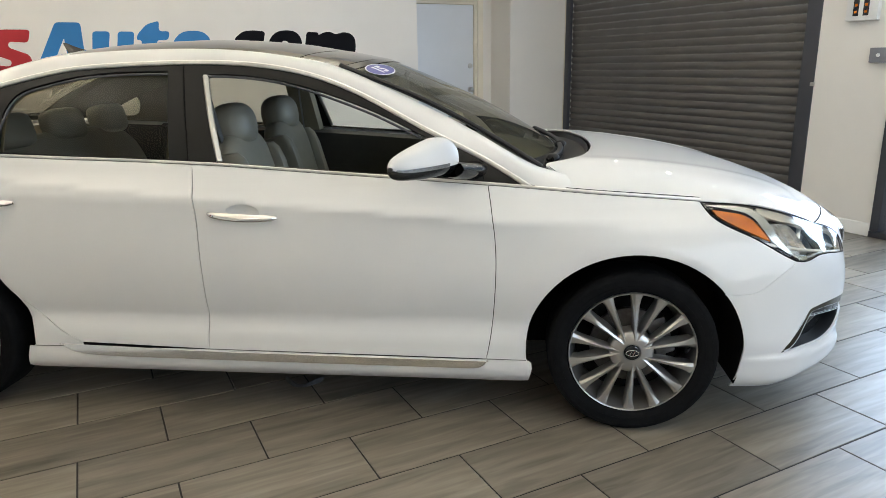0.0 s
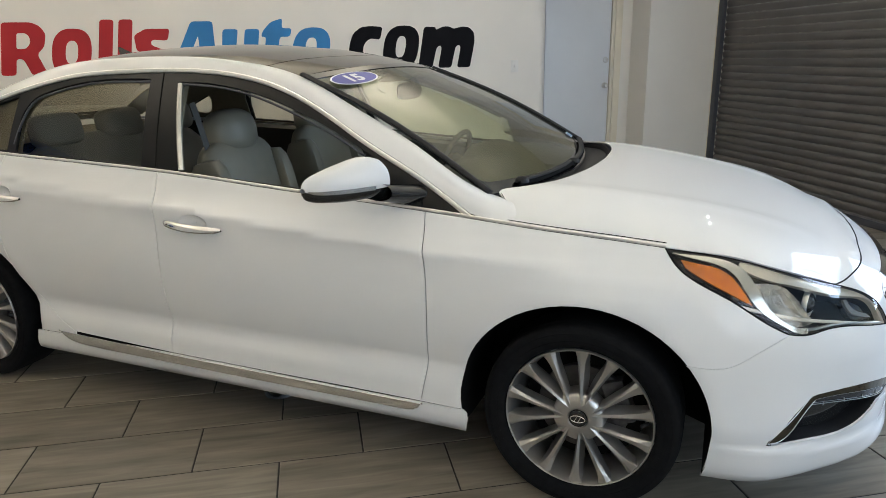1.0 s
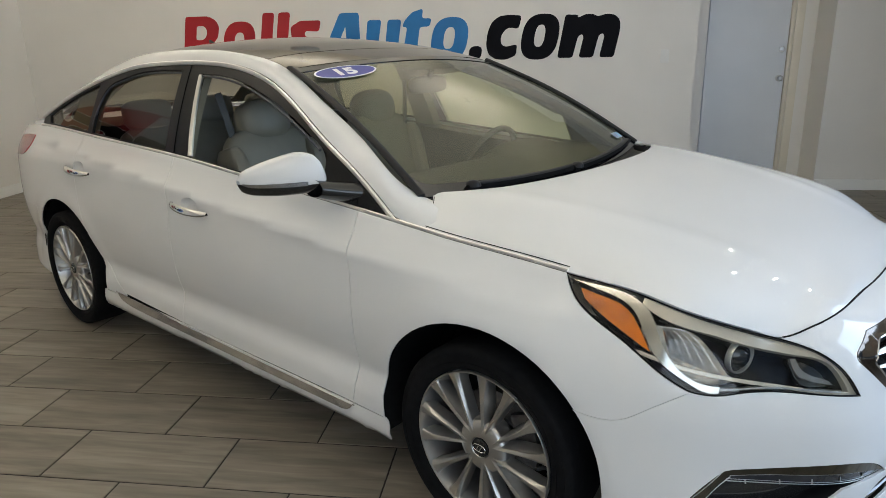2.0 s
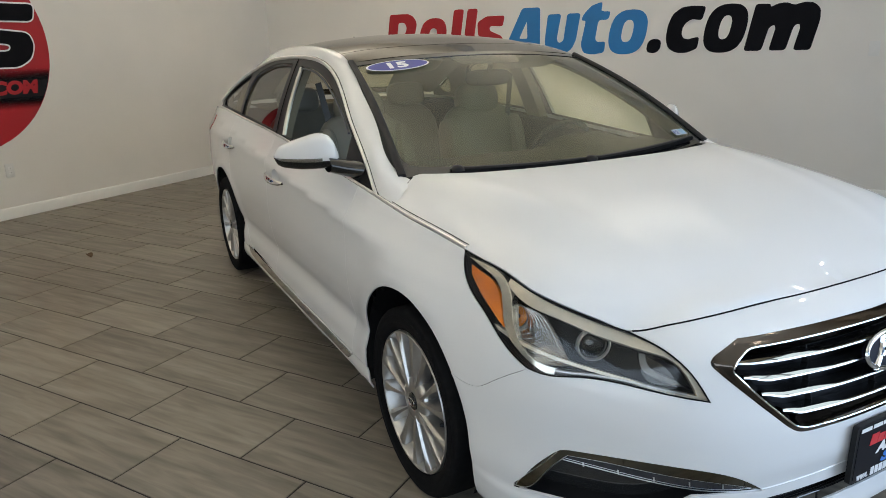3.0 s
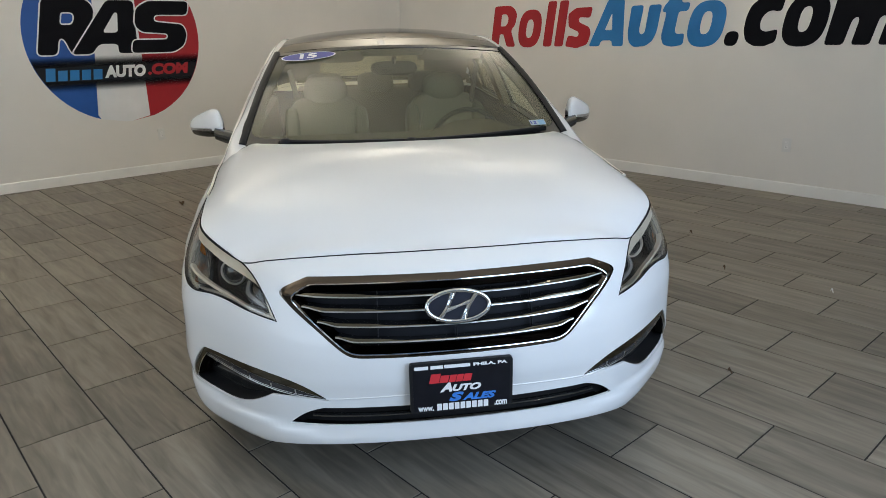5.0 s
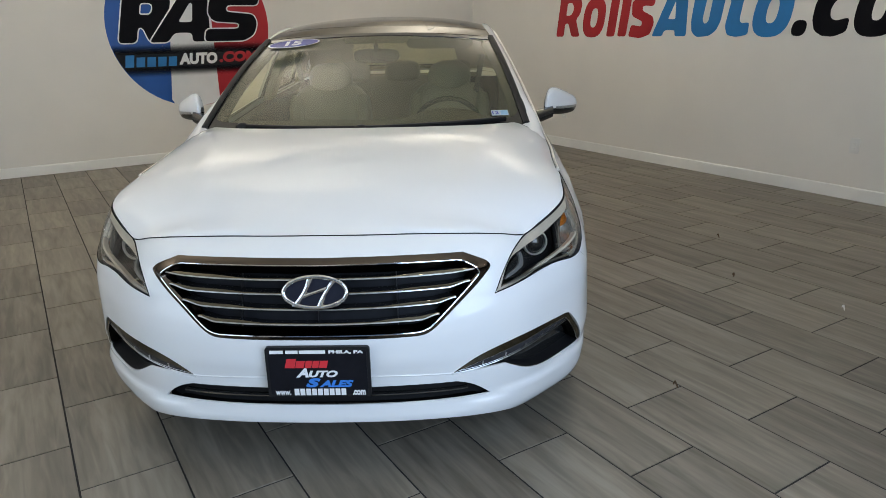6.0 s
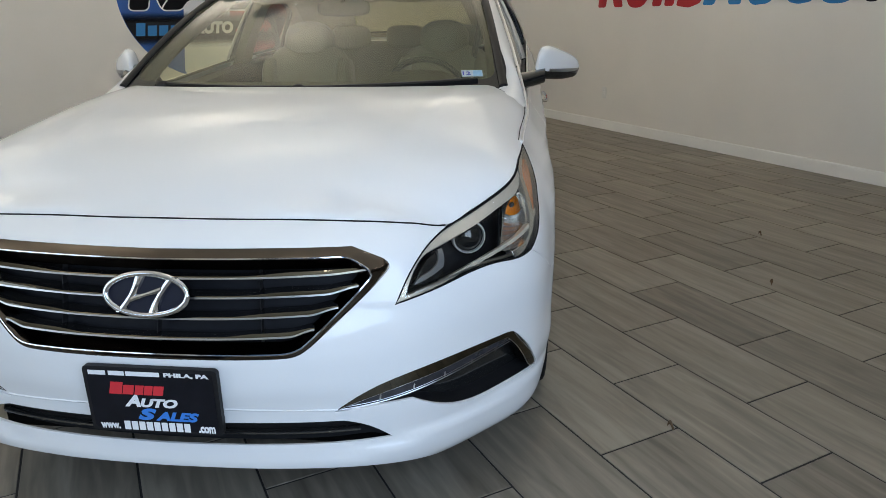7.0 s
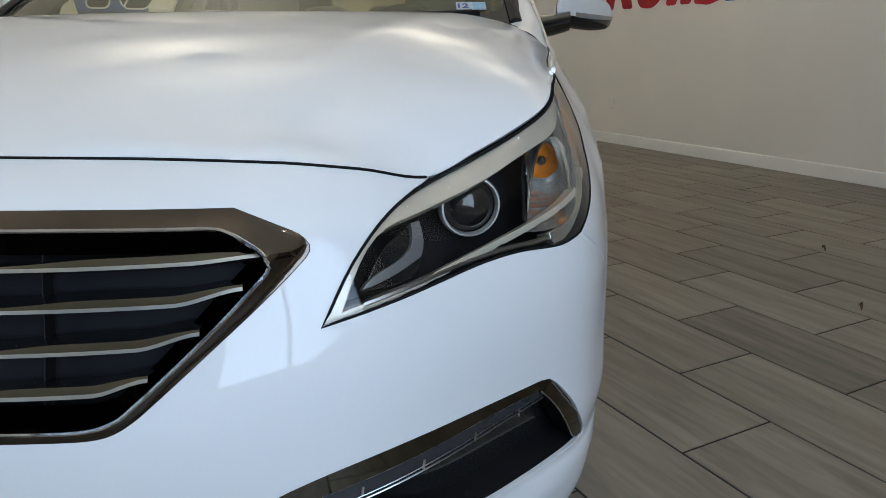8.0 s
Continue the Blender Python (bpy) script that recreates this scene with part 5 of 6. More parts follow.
def grille():
    th = skin("grille", frame_face, both(GRILLE), DARK_CHROME, car, holes=[both(INNER)], lift=0.001, thick=0.040, gap=0.001, step=0.010, label="smoked chrome framed grille with four slats")
    skin("grille_back", body, both(INNER), GRILLE_BLACK, th, lift=-0.060, thick=0.004, gap=-0.012, step=0.05)
    lip = densify(both(INNER), 0.012)
    lp = np.array(frame_face(np.array([q[0] for q in lip]), np.array([q[1] for q in lip]))).T
    part("inner_lip", tube_bm([Vector(q) + Vector((0.001, 0, 0)) for q in lp], 0.0022, 0.0026, 6, closed=True), CHROME, th, "bright inner lip")
    ends = pchip([0.536, 0.550, 0.592, 0.645, 0.687, 0.712], [0.30, 0.345, 0.396, 0.462, 0.503, 0.516])
    for z0, rise, hook in ((0.703, 0.007, 0.003), (0.660, 0.008, 0.012), (0.613, 0.010, 0.012), (0.570, 0.007, 0.012)):
        e = float(ends(z0 + rise + 0.4 * hook)) - 0.006
        rows = []
        for s in np.linspace(-e, e, 80):
            t = abs(s) / e
            z = z0 + rise * t * t + hook * float(ease(t, 0.84, 1.0))
            swell = float(ease(t, 0.42, 0.66)) * float(1 - ease(t, 0.86, 1.0))
            h = 0.0015 + 0.0055 * swell
            q = [body_pts([(s, z + dz)], lift)[0] for lift, dz in ((-0.006, -0.0055), (0.0052, -0.0036), (0.0042, 0.0004), (0.003 - 0.35 * h, 0.0012 + h), (-0.045, 0.008 + 0.8 * h), (-0.045, 0.0))]
            rows.append([tuple(k) for k in q])
        me = part("slat", grid_bm(rows, closed_v=True), [SATIN, BLACK_GLOSS, LENS_CHROME], th, "chrome-edged grille slat")
        for i, p in enumerate(me.data.polygons):
            p.material_index = (1, 0, 2, 1, 1, 1)[i % 6]
    for s in (-0.25, 0.0001, 0.25):
        part("rib", tube_bm(body_pts(curve([(s, 0.738), (s, 0.548)], 0.03), -0.040), 0.0012, 0.010, 6, up=(1, 0, 0)), BLACK_MATT, th)
    return th


grille()


def emblem():
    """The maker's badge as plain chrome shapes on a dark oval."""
    th = holder("badge")
    th.parent = car
    c = body_pts([(0.0001, 0.667)], 0.012)[0]
    th.matrix_local = Matrix.Translation(c) @ pose(0, 0, 0, 0, 0, 90) @ pose(0, 0, 0, 90 - 14, 0, 0)
    th["label"] = "chrome oval badge on the grille"
    ell = [Vector((0.096 * math.cos(a), 0.047 * math.sin(a), 0.004)) for a in np.linspace(0, 2 * math.pi, 65)[:-1]]
    part("ring", tube_bm(ell, 0.0068, 0.006, 10, closed=True), CHROME, th)
    part("oval", plate_bm([(0.093 * math.cos(a), 0.044 * math.sin(a)) for a in np.linspace(0, 2 * math.pi, 49)[:-1]], -0.012, 0.0), BADGE_DARK, th)
    for sgn in (1, -1):
        rows = []
        for t in np.linspace(-1, 1, 15):
            c, w = sgn * 0.033 + 0.024 * t + 0.006 * sgn * t * t, 0.0080 + 0.0040 * abs(t)
            rows.append([(c - w, 0.041 * t, 0.001), (c - w * 0.7, 0.041 * t, 0.007), (c, 0.041 * t, 0.0095), (c + w * 0.7, 0.041 * t, 0.007), (c + w, 0.041 * t, 0.001)])
        part("bar", grid_bm(rows), CHROME, th)
    rows = []
    for t in np.linspace(0, 1, 11):
        x, y, w = -0.036 + 0.072 * t, -0.012 + 0.024 * t, 0.0062 + 0.003 * abs(2 * t - 1)
        rows.append([(x, y - w, 0.001), (x, y - w * 0.6, 0.0075), (x, y, 0.0095), (x, y + w * 0.6, 0.0075), (x, y + w, 0.001)])
    part("bar", grid_bm(rows), CHROME, th)


emblem()
skin("lower_grille", body, both(INTAKE_HALF), BLACK_MATT, car, lift=-0.045, thick=0.02, gap=-0.006, step=0.03, label="black lower air intake")
part("intake_bar", tube_bm(body_pts([(s, 0.322 - 0.01 * abs(s)) for s in np.linspace(-0.47, 0.47, 40)], -0.018), 0.012, 0.005, 8), BLACK_GLOSS, car)
part("bumper_crease", tube_bm(body_pts([(s, 0.398 - 0.035 * abs(s)) for s in np.linspace(-0.42, 0.42, 40)], -0.0010), 0.0035, 0.0030, 6), CAR_WHITE, car)


def fog_lamp(side):
    th = skin("fog_lamp", wall, FOG, BLACK_GLOSS, car, side, lift=-0.055, thick=0.02, gap=-0.006, step=0.03, label="black fog lamp recess with daytime light strip")
    rim = densify(FOG, 0.02)
    rows = [on_wall(rim, lift, side) for lift in (-0.002, -0.056)]
    part("recess", grid_bm([[tuple(r[i]) for r in rows] for i in range(len(rim))], closed_u=True), BLACK_MATT, th)
    low = curve([(0.912, 0.441), (0.80, 0.430), (0.70, 0.417), (0.60, 0.400), (0.50, 0.385), (0.414, 0.377)])
    mid = curve([(0.902, 0.455), (0.80, 0.453), (0.70, 0.443), (0.60, 0.428), (0.50, 0.405), (0.424, 0.380)])
    strip = loop_of(mid[::-1], curve([mid[0], low[0]]), low)
    skin("light_strip", wall, strip, STRIP_SMOKE, th, side, lift=-0.011, thick=0.022, gap=0.001, step=0.016, label="smoked daytime light strip")
    for path, wide in ((mid, 0.0012), (low, 0.0012), (np.array(low) + np.array([0, 0.0055]), 0.0007)):
        part("strip_edge", tube_bm(on_wall(np.array(path), -0.0085, side), wide, wide, 6), SATIN, th, "thin bright edge of the light strip")
    cap = loop_of(FOG_TOP, FOG_OUT, curve([(1.046, 0.320), (1.012, 0.328), (0.965, 0.378), (0.930, 0.425), (0.902, 0.455)]), mid)
    skin("end_cap", wall, cap, LENS_CHROME, th, side, lift=-0.004, thick=0.03, gap=0.003, step=0.014, label="smoked chrome frame of the light strip")
    part("cap_edge", tube_bm(on_wall(curve([(1.040, 0.326), (1.012, 0.331), (0.965, 0.381), (0.930, 0.428), (0.902, 0.455)], 0.01), -0.003, side), 0.0010, 0.0012, 6), SATIN, th)
    part("cap_edge", tube_bm(on_wall(curve([(0.926, 0.462), (0.982, 0.400), (1.034, 0.338), (1.040, 0.326)], 0.01), -0.003, side), 0.0014, 0.0012, 6), SATIN, th)
    for k in range(5):
        s = 0.52 + 0.085 * k
        z = 0.401 + 0.0135 * k - 0.0012 * k * k
        part("diode", tube_bm(on_wall(curve([(s, z - 0.006), (s + 0.002, z + 0.006)], 0.01), -0.0095, side), 0.0010, 0.002, 6), SATIN, th)


for side in (1, -1):
    fog_lamp(side)


# ---- door mirrors and handles ----
def door_mirror(side):
    th = holder("door_mirror")
    th.parent = car
    th["label"] = "white door mirror with black foot and indicator strip"

    rise = pchip([0, 0.04, 0.12, 0.26, 0.5, 0.78, 0.93, 1.0], [0.016, 0.048, 0.077, 0.086, 0.073, 0.051, 0.034, 0.008])
    drop = pchip([0, 0.08, 0.5, 0.85, 0.95, 1.0], [0.030, 0.050, 0.054, 0.045, 0.033, 0.009])
    fore = pchip([0, 0.08, 0.3, 0.7, 0.92, 1.0], [0.030, 0.050, 0.062, 0.054, 0.034, 0.010])

    def pt(a, b, grow=0.0):
        """a round the housing, b from its root to its tip."""
        ca, sa = math.cos(a), math.sin(a)
        ca, sa = math.copysign(abs(ca) ** 0.75, ca), math.copysign(abs(sa) ** 0.85, sa)
        hx = float(fore(b)) * (1 if ca > 0 else 0.75) + grow
        hz = float(rise(b) if sa > 0 else drop(b)) + grow
        return (0.716 - 0.185 * b + hx * ca, side * (0.880 + 0.194 * b), 1.048 - 0.014 * b + hz * sa)
    bs = [0.0, 0.03, 0.07, 0.12, 0.2, 0.3, 0.4, 0.5, 0.6, 0.7, 0.8, 0.86, 0.91, 0.95, 0.98, 1.0]
    top = np.linspace(radians(-14), radians(194), 22)
    low = np.linspace(radians(-166), radians(-14), 16)
    part("cap", grid_bm([[pt(a, b) for a in top] for b in bs]), CAR_WHITE, th)
    part("lower_shell", grid_bm([[pt(a, b, -0.001) for a in low] for b in bs]), BLACK_GLOSS, th, "gloss black lower shell")
    part("indicator", grid_bm([[pt(a, b, 0.0022) for a in np.linspace(radians(-16), radians(-3), 5)] for b in np.linspace(0.30, 0.985, 18)]), LAMP_GREY, th, "clear indicator strip")
    part("mirror_glass", grid_bm([[pt(a, b, 0.001) for a in np.linspace(radians(150), radians(210), 7)] for b in bs[2:-2]]), CHROME, th)
    foot = [[(0.812 - 0.090 * t + (0.062 - 0.012 * t) * math.cos(a), side * (0.795 + 0.125 * t), 0.992 + 0.022 * max(t, 0) ** 1.5 + (0.036 - 0.006 * t) * math.sin(a)) for a in np.linspace(0, 2 * math.pi, 19)[:-1]] for t in np.linspace(-0.55, 1, 11)]
    part("foot", grid_bm(foot, closed_v=True), BLACK_GLOSS, th, "gloss black mirror foot")


def door_handle(side, x0, x1, z0, z1):
    n = 16
    rows = []
    for t in np.linspace(0, 1, n):
        x, z = x0 + (x1 - x0) * t, z0 + (z1 - z0) * t
        y = float(wall(s_of_x(x), z)[1])
        out = 0.004 + 0.030 * math.sin(math.pi * min(1, max(0, t))) ** 0.5
        h = 0.006 + 0.0085 * math.sin(math.pi * t) ** 0.4
        rows.append([(x, side * (y + out + 0.007 * math.cos(a) - 0.35 * h * math.sin(a)), z - 0.004 * math.sin(math.pi * t) + h * math.sin(a)) for a in np.linspace(0, 2 * math.pi, 13)[:-1]])
    part("door_handle", grid_bm(rows, closed_v=True), CHROME, car, "chrome door handle")
    loop = handle_bowl(x0, x1, z0, z1)
    cx, cz = np.mean(loop, 0)
    dish = [[tuple(on_wall([(cx + (q[0] - cx) * r, cz + (q[1] - cz) * r)], -0.022 * max(0, 1 - r ** 3) - 0.0012, side)[0]) for r in (1.05, 1.0, 0.9, 0.7, 0.4, 0.02)] for q in loop]
    part("handle_bowl", grid_bm(dish, closed_u=True), CAR_WHITE, car, "dished bowl behind the handle")


for side in (1, -1):
    door_mirror(side)
    for place in HANDLES:
        door_handle(side, *place)


# ---- wheels ----
def wheel(x, side):
    th = holder("wheel")
    th.parent = car
    th["label"] = "silver fourteen-spoke alloy wheel with black tyre"
    th.matrix_local = pose(x, side * (0.817 if x > 0 else 0.828), WHEEL_Z - 0.007, 0, 0, 0) @ pose(0, 0, 0, -90 * side, 0, 0)
    tyre = [(0.225, -0.085), (0.245, -0.100), (0.280, -0.108), (0.306, -0.104), (0.311, -0.092), (0.3165, -0.07), (0.318, -0.03), (0.318, 0.03), (0.3175, 0.08), (0.315, 0.095), (0.310, 0.103), (0.300, 0.108), (0.285, 0.109),
            (0.262, 0.107), (0.248, 0.101), (0.241, 0.094), (0.237, 0.085)]
    part("tyre", lathe_bm(tyre, 96), RUBBER, th, "black rubber tyre")
    for z in (-0.055, -0.02, 0.02, 0.055):
        part("groove", lathe_bm([(0.3182, z - 0.004), (0.3140, z - 0.003), (0.3140, z + 0.003), (0.3182, z + 0.004)], 64), SHELL_BLACK, th)
    for k, r in enumerate((0.292, 0.268)):
        part("sidewall_ring", tube_bm([Vector((r * math.cos(a), r * math.sin(a), 0.1085 - 0.0012 * k)) for a in np.linspace(0, 2 * math.pi, 73)[:-1]], 0.0012, 0.0012, 5, closed=True), RUBBER, th)
    rim = [(0.239, 0.090), (0.2390, 0.0985), (0.237, 0.1015), (0.2335, 0.1000), (0.2310, 0.092), (0.224, 0.074), (0.216, 0.04), (0.207, 0.0), (0.202, -0.06), (0.215, -0.09)]
    part("rim", lathe_bm(rim, 72), ALLOY, th, "silver alloy rim")
    hub = [(0.0305, 0.092), (0.034, 0.0955), (0.056, 0.0945), (0.074, 0.0900), (0.082, 0.083), (0.085, 0.072), (0.086, 0.03)]
    part("hub", lathe_bm(hub, 48), ALLOY, th)
    part("centre_cap", lathe_bm([(0.0005, 0.100), (0.022, 0.0995), (0.0285, 0.097), (0.030, 0.092)], 32), BLACK_GLOSS, th, "black centre cap with a chrome badge")
    part("cap_ring", tube_bm([Vector((0.023 * math.cos(a), 0.0115 * math.sin(a), 0.1010)) for a in np.linspace(0, 2 * math.pi, 25)[:-1]], 0.0016, 0.0012, 6, closed=True), CHROME, th)
    for sg in (-1, 1):
        part("cap_bar", tube_bm([Vector((sg * 0.006 + 0.004 * q, 0.008 * q, 0.1015)) for q in (-1, 0, 1)], 0.0018, 0.0012, 6), CHROME, th)
    for sg in (1, -1):
        # the spokes leave the hub in pairs and spread towards the rim
        first = None
        for k in range(7):
            if first is None:
                rows = []
                for t_ in np.linspace(0, 1, 10):
                    r, o = 0.046 + 0.1905 * t_, 0.0035 + 0.0490 * t_
                    w = 0.0055 + 0.0085 * t_ + 0.0120 * t_ ** 7
                    top = 0.0950 + 0.003 * math.sin(math.pi * t_) + 0.004 * t_ ** 4
                    f = 0.010 * math.sin(math.pi * t_) ** 1.5
                    prof = ((-w - f * 0.3, -0.044), (-w, -0.010), (-w * 0.9, -0.007), (-w * 0.30, 0.0), (-w * 0.18, 0.0004), (w * 0.85, -0.003), (w, -0.008), (w + f * 0.6, -0.026), (w + f, -0.048))
                    rows.append([(math.sqrt(r * r - o * o), sg * (o - y), top + dz) for y, dz in prof])
                sp = first = part("spoke", grid_bm(rows), ALLOY, th, "", 25)
            else:
                sp = link("spoke", first.data, th)
            sp.matrix_local = pose(0, 0, 0, 0, 0, k * 360 / 7 + 76.3)
    part("brake_disc", lathe_bm([(0.04, 0.012), (0.05, 0.018), (0.075, 0.020), (0.076, 0.010), (0.148, 0.010), (0.150, 0.0), (0.148, -0.012), (0.076, -0.012)], 48), IRON, th)
    bm = bmesh.new()
    box(bm, 0.085, 0.160, -0.075, 0.075, -0.03, 0.030, 0.012)
    part("caliper", bm, IRON, th).matrix_local = pose(0, 0, 0, 0, 0, 20)
    part("back_shield", lathe_bm([(0.02, -0.02), (0.20, -0.03), (0.205, -0.06)], 40), SHELL_BLACK, th)
    part("valve", tube_bm([Vector((0.216, 0.012, 0.068)), Vector((0.196, 0.012, 0.096))], 0.0065, 0.0055, 8), BLACK_MATT, th)
    return th


for x in (AXLE_F, AXLE_R):
    for side in (1, -1):
        wheel(x, side)


# ---- inside the car ----
def pillow_bm(w, h, d, nx=14, ny=14, power=4.0, belly=0.25):
    """A padded slab with rounded edges: w across x, h up z, d thick along y."""
    rows = []
    for i in range(nx + 1):
        a = math.pi * (i / nx - 0.5)
        row = []
        for j in range(2 * ny):
            b = math.pi * j / ny
            c = math.copysign(abs(math.cos(a)) ** (2 / power), math.cos(a))
            x = math.copysign(abs(math.cos(b)) ** (2 / power), math.cos(b)) * c
            y = math.copysign(abs(math.sin(b)) ** (2 / 2.6), math.sin(b)) * c
            z = math.copysign(abs(math.sin(a)) ** (2 / power), math.sin(a))
            row.append((x * w / 2, y * d / 2 * (1 - belly * x * x * 0.5), z * h / 2))
        rows.append(row)
    return grid_bm(rows, closed_v=True)


def car_seat(x, y):
    """A front seat that faces the car's nose."""
    th = holder("seat")
    th.parent = car
    th.matrix_local = pose(x, y, 0.30)
    th["label"] = "pale beige leather front seat"
    part("cushion", pillow_bm(0.50, 0.17, 0.52), BEIGE, th).matrix_local = pose(0.16, 0, 0.22, 0, -6, 0) @ pose(0, 0, 0, 0, 0, 90)
    part("backrest", pillow_bm(0.50, 0.62, 0.16), BEIGE, th).matrix_local = pose(-0.17, 0, 0.50, 0, -14, 0) @ pose(0, 0, 0, 0, 0, 90)
    for s in (1, -1):
        part("bolster", pillow_bm(0.10, 0.54, 0.20, 8, 8), BEIGE, th).matrix_local = pose(-0.145, s * 0.215, 0.47, 0, -14, 0) @ pose(0, 0, 0, 0, 0, 90)
        part("post", tube_bm([Vector((-0.245, s * 0.06, 0.74)), Vector((-0.262, s * 0.06, 0.86))], 0.006, 0.006, 8), CHROME, th)
    part("headrest", pillow_bm(0.28, 0.205, 0.185, 14, 12, 2.5), BEIGE, th).matrix_local = pose(-0.245, 0, 0.828, 0, -8, 0) @ pose(0, 0, 0, 0, 0, 90)


car_seat(-0.05, -0.385)
car_seat(-0.10, 0.385)
bench = part("rear_bench", pillow_bm(1.26, 0.16, 0.50), BEIGE, car, "pale beige leather rear bench")
bench.matrix_local = pose(-0.95, 0, 0.52, 0, -5, 0) @ pose(0, 0, 0, 0, 0, 90)
part("rear_backrest", pillow_bm(1.26, 0.66, 0.18), BEIGE, car, "pale beige leather rear backrest").matrix_local = pose(-1.28, 0, 0.77, 0, -24, 0) @ pose(0, 0, 0, 0, 0, 90)
for y in (-0.40, 0.0, 0.40):
    part("rear_headrest", pillow_bm(0.285, 0.165, 0.13, 14, 12, 3.8), BEIGE, car, "pale beige leather headrest").matrix_local = pose(-1.37, y, 1.110, 0, -12, 0) @ pose(0, 0, 0, 0, 0, 90)
part("rear_shelf", grid_bm([[(-1.40, y, 1.06), (-1.86, y, 1.07)] for y in (-0.62, 0, 0.62)]), BEIGE_CLOTH, car)


def dash():
    rows = []
    for y in np.linspace(-0.74, 0.74, 30):
        hood_ = 0.05 * math.exp(-((y - 0.38) / 0.17) ** 4)
        c = 1 - (y / 0.77) ** 2
        rows.append([(1.00 + 0.13 * c, y, 0.955), (0.85 + 0.08 * c, y, 0.985), (0.68 + 0.03 * c, y, 0.985 + hood_), (0.60, y, 0.965 + hood_), (0.575, y, 0.925), (0.585, y, 0.80), (0.62, y, 0.62)])
    part("dashboard", grid_bm(rows), DASH, car, "dark moulded dashboard")
    rows = [[(0.5755, y, 0.875), (0.5735, y, 0.835)] for y in np.linspace(-0.70, 0.70, 20)]
    part("dash_trim", grid_bm(rows), DARK_FRAME, car)
    bm = bmesh.new()
    box(bm, -0.1, 0.60, -0.11, 0.11, 0.30, 0.62, 0.03)
    part("centre_console", bm, DASH, car)


dash()
sw = holder("steering_wheel")
sw.parent = car
sw.matrix_local = pose(0.46, 0.385, 0.90, 0, -66, 0)
sw["label"] = "dark leather steering wheel"
part("rim", tube_bm([Vector((0.185 * math.cos(a), 0.185 * math.sin(a), 0)) for a in np.linspace(0, 2 * math.pi, 41)[:-1]], 0.014, 0.014, 10, closed=True), DASH, sw)
part("hub", lathe_bm([(0.001, 0.03), (0.05, 0.025), (0.07, 0.0), (0.06, -0.06)], 24), DASH, sw)
for a in (90, -90, 180):
    part("spoke", tube_bm([Vector((0.05 * math.cos(radians(a)), 0.05 * math.sin(radians(a)), 0)), Vector((0.18 * math.cos(radians(a)), 0.18 * math.sin(radians(a)), 0))], 0.018, 0.008, 8), DARK_FRAME, sw)
for side in (1, -1):
    rows = [[(x, side * (float(belt_w(x)) - 0.055), float(belt_z(x)) - 0.012), (x, side * (float(belt_w(x)) - 0.095), float(belt_z(x)) - 0.03), (x, side * (float(belt_w(x)) - 0.09), float(belt_z(x)) - 0.16), (x, side * 0.74, 0.66), (x, side * 0.77, 0.30)] for x in np.linspace(0.80, -1.25, 24)]
    part("door_lining", grid_bm(rows), DASH, car, "dark door lining")
    for x0, x1, x2, x3 in ((-0.255, -0.385, -0.28, -0.395), ):
        rows = []
        for t in np.linspace(0, 1, 10):
            z = 1.0 + 0.385 * t
            a = side_glass(-0.25 - 0.02 * t, z)[1] - 0.022
            rows.append([(-0.225 - 0.04 * t, side * float(a), z), (-0.24 - 0.04 * t, side * (float(a) - 0.045), z), (-0.385 - 0.02 * t, side * (float(a) - 0.045), z), (-0.40 - 0.01 * t, side * float(a), z)])
        part("pillar_lining", grid_bm(rows), BEIGE_CLOTH, car, "beige pillar lining")
    pil = curve(RAIL_IN[1:5], 0.05)
    part("pillar_lining", tube_bm([Vector((q[0] - 0.035, side * (q[1] - 0.012), q[2] - 0.035)) for q in pil], 0.045, 0.024, 10), DASH, car, "dark windscreen pillar lining")
    top = [Vector((x, side * (float(ROOF_W(x)) + 0.005), float(ROOF_E(x)) - 0.035)) for x in np.linspace(0.25, -1.15, 20)]
    part("rail_lining", tube_bm(top, 0.045, 0.022, 10), BEIGE_CLOTH, car)
    part("seat_belt", tube_bm([Vector((-0.30, side * 0.60, 1.27)), Vector((-0.27, side * 0.56, 1.05)), Vector((-0.24, side * 0.55, 0.60))], 0.017, 0.0012, 6, up=(1, 0, 0)), DASH, car, "dark grey seat belt")
mir = part("rear_view_mirror", pillow_bm(0.25, 0.075, 0.035, 10, 10, 3.4), BLACK_MATT, car, "black rear-view mirror")
mir.matrix_local = pose(0.415, 0.0, 1.292, 0, 0, 90)
part("mirror_stem", tube_bm([Vector((0.415, 0, 1.305)), Vector((0.44, 0, 1.352))], 0.012, 0.012, 8), BLACK_MATT, car)
for y in (-0.34, 0.34):
    part("sun_visor", pillow_bm(0.38, 0.13, 0.02, 8, 10, 6), BEIGE_CLOTH, car, "beige sun visor").matrix_local = pose(0.22, y, 1.355, 0, 62, 0) @ pose(0, 0, 0, 0, 0, 90)


# ---- stickers and plate ----
def screen_frame(y, q, lift):
    """A pose on the windscreen: x across to the car's right, y up the glass, z out of it."""
    c = screen_pt(y, q, lift)
    up = (screen_pt(y, q + 0.02, lift) - c).normalized()
    ac = (screen_pt(y - 0.02, q, lift) - screen_pt(y + 0.02, q, lift)).normalized()
    return Matrix.Translation(c) @ Matrix((-ac, up, (-ac).cross(up).normalized())).transposed().to_4x4()


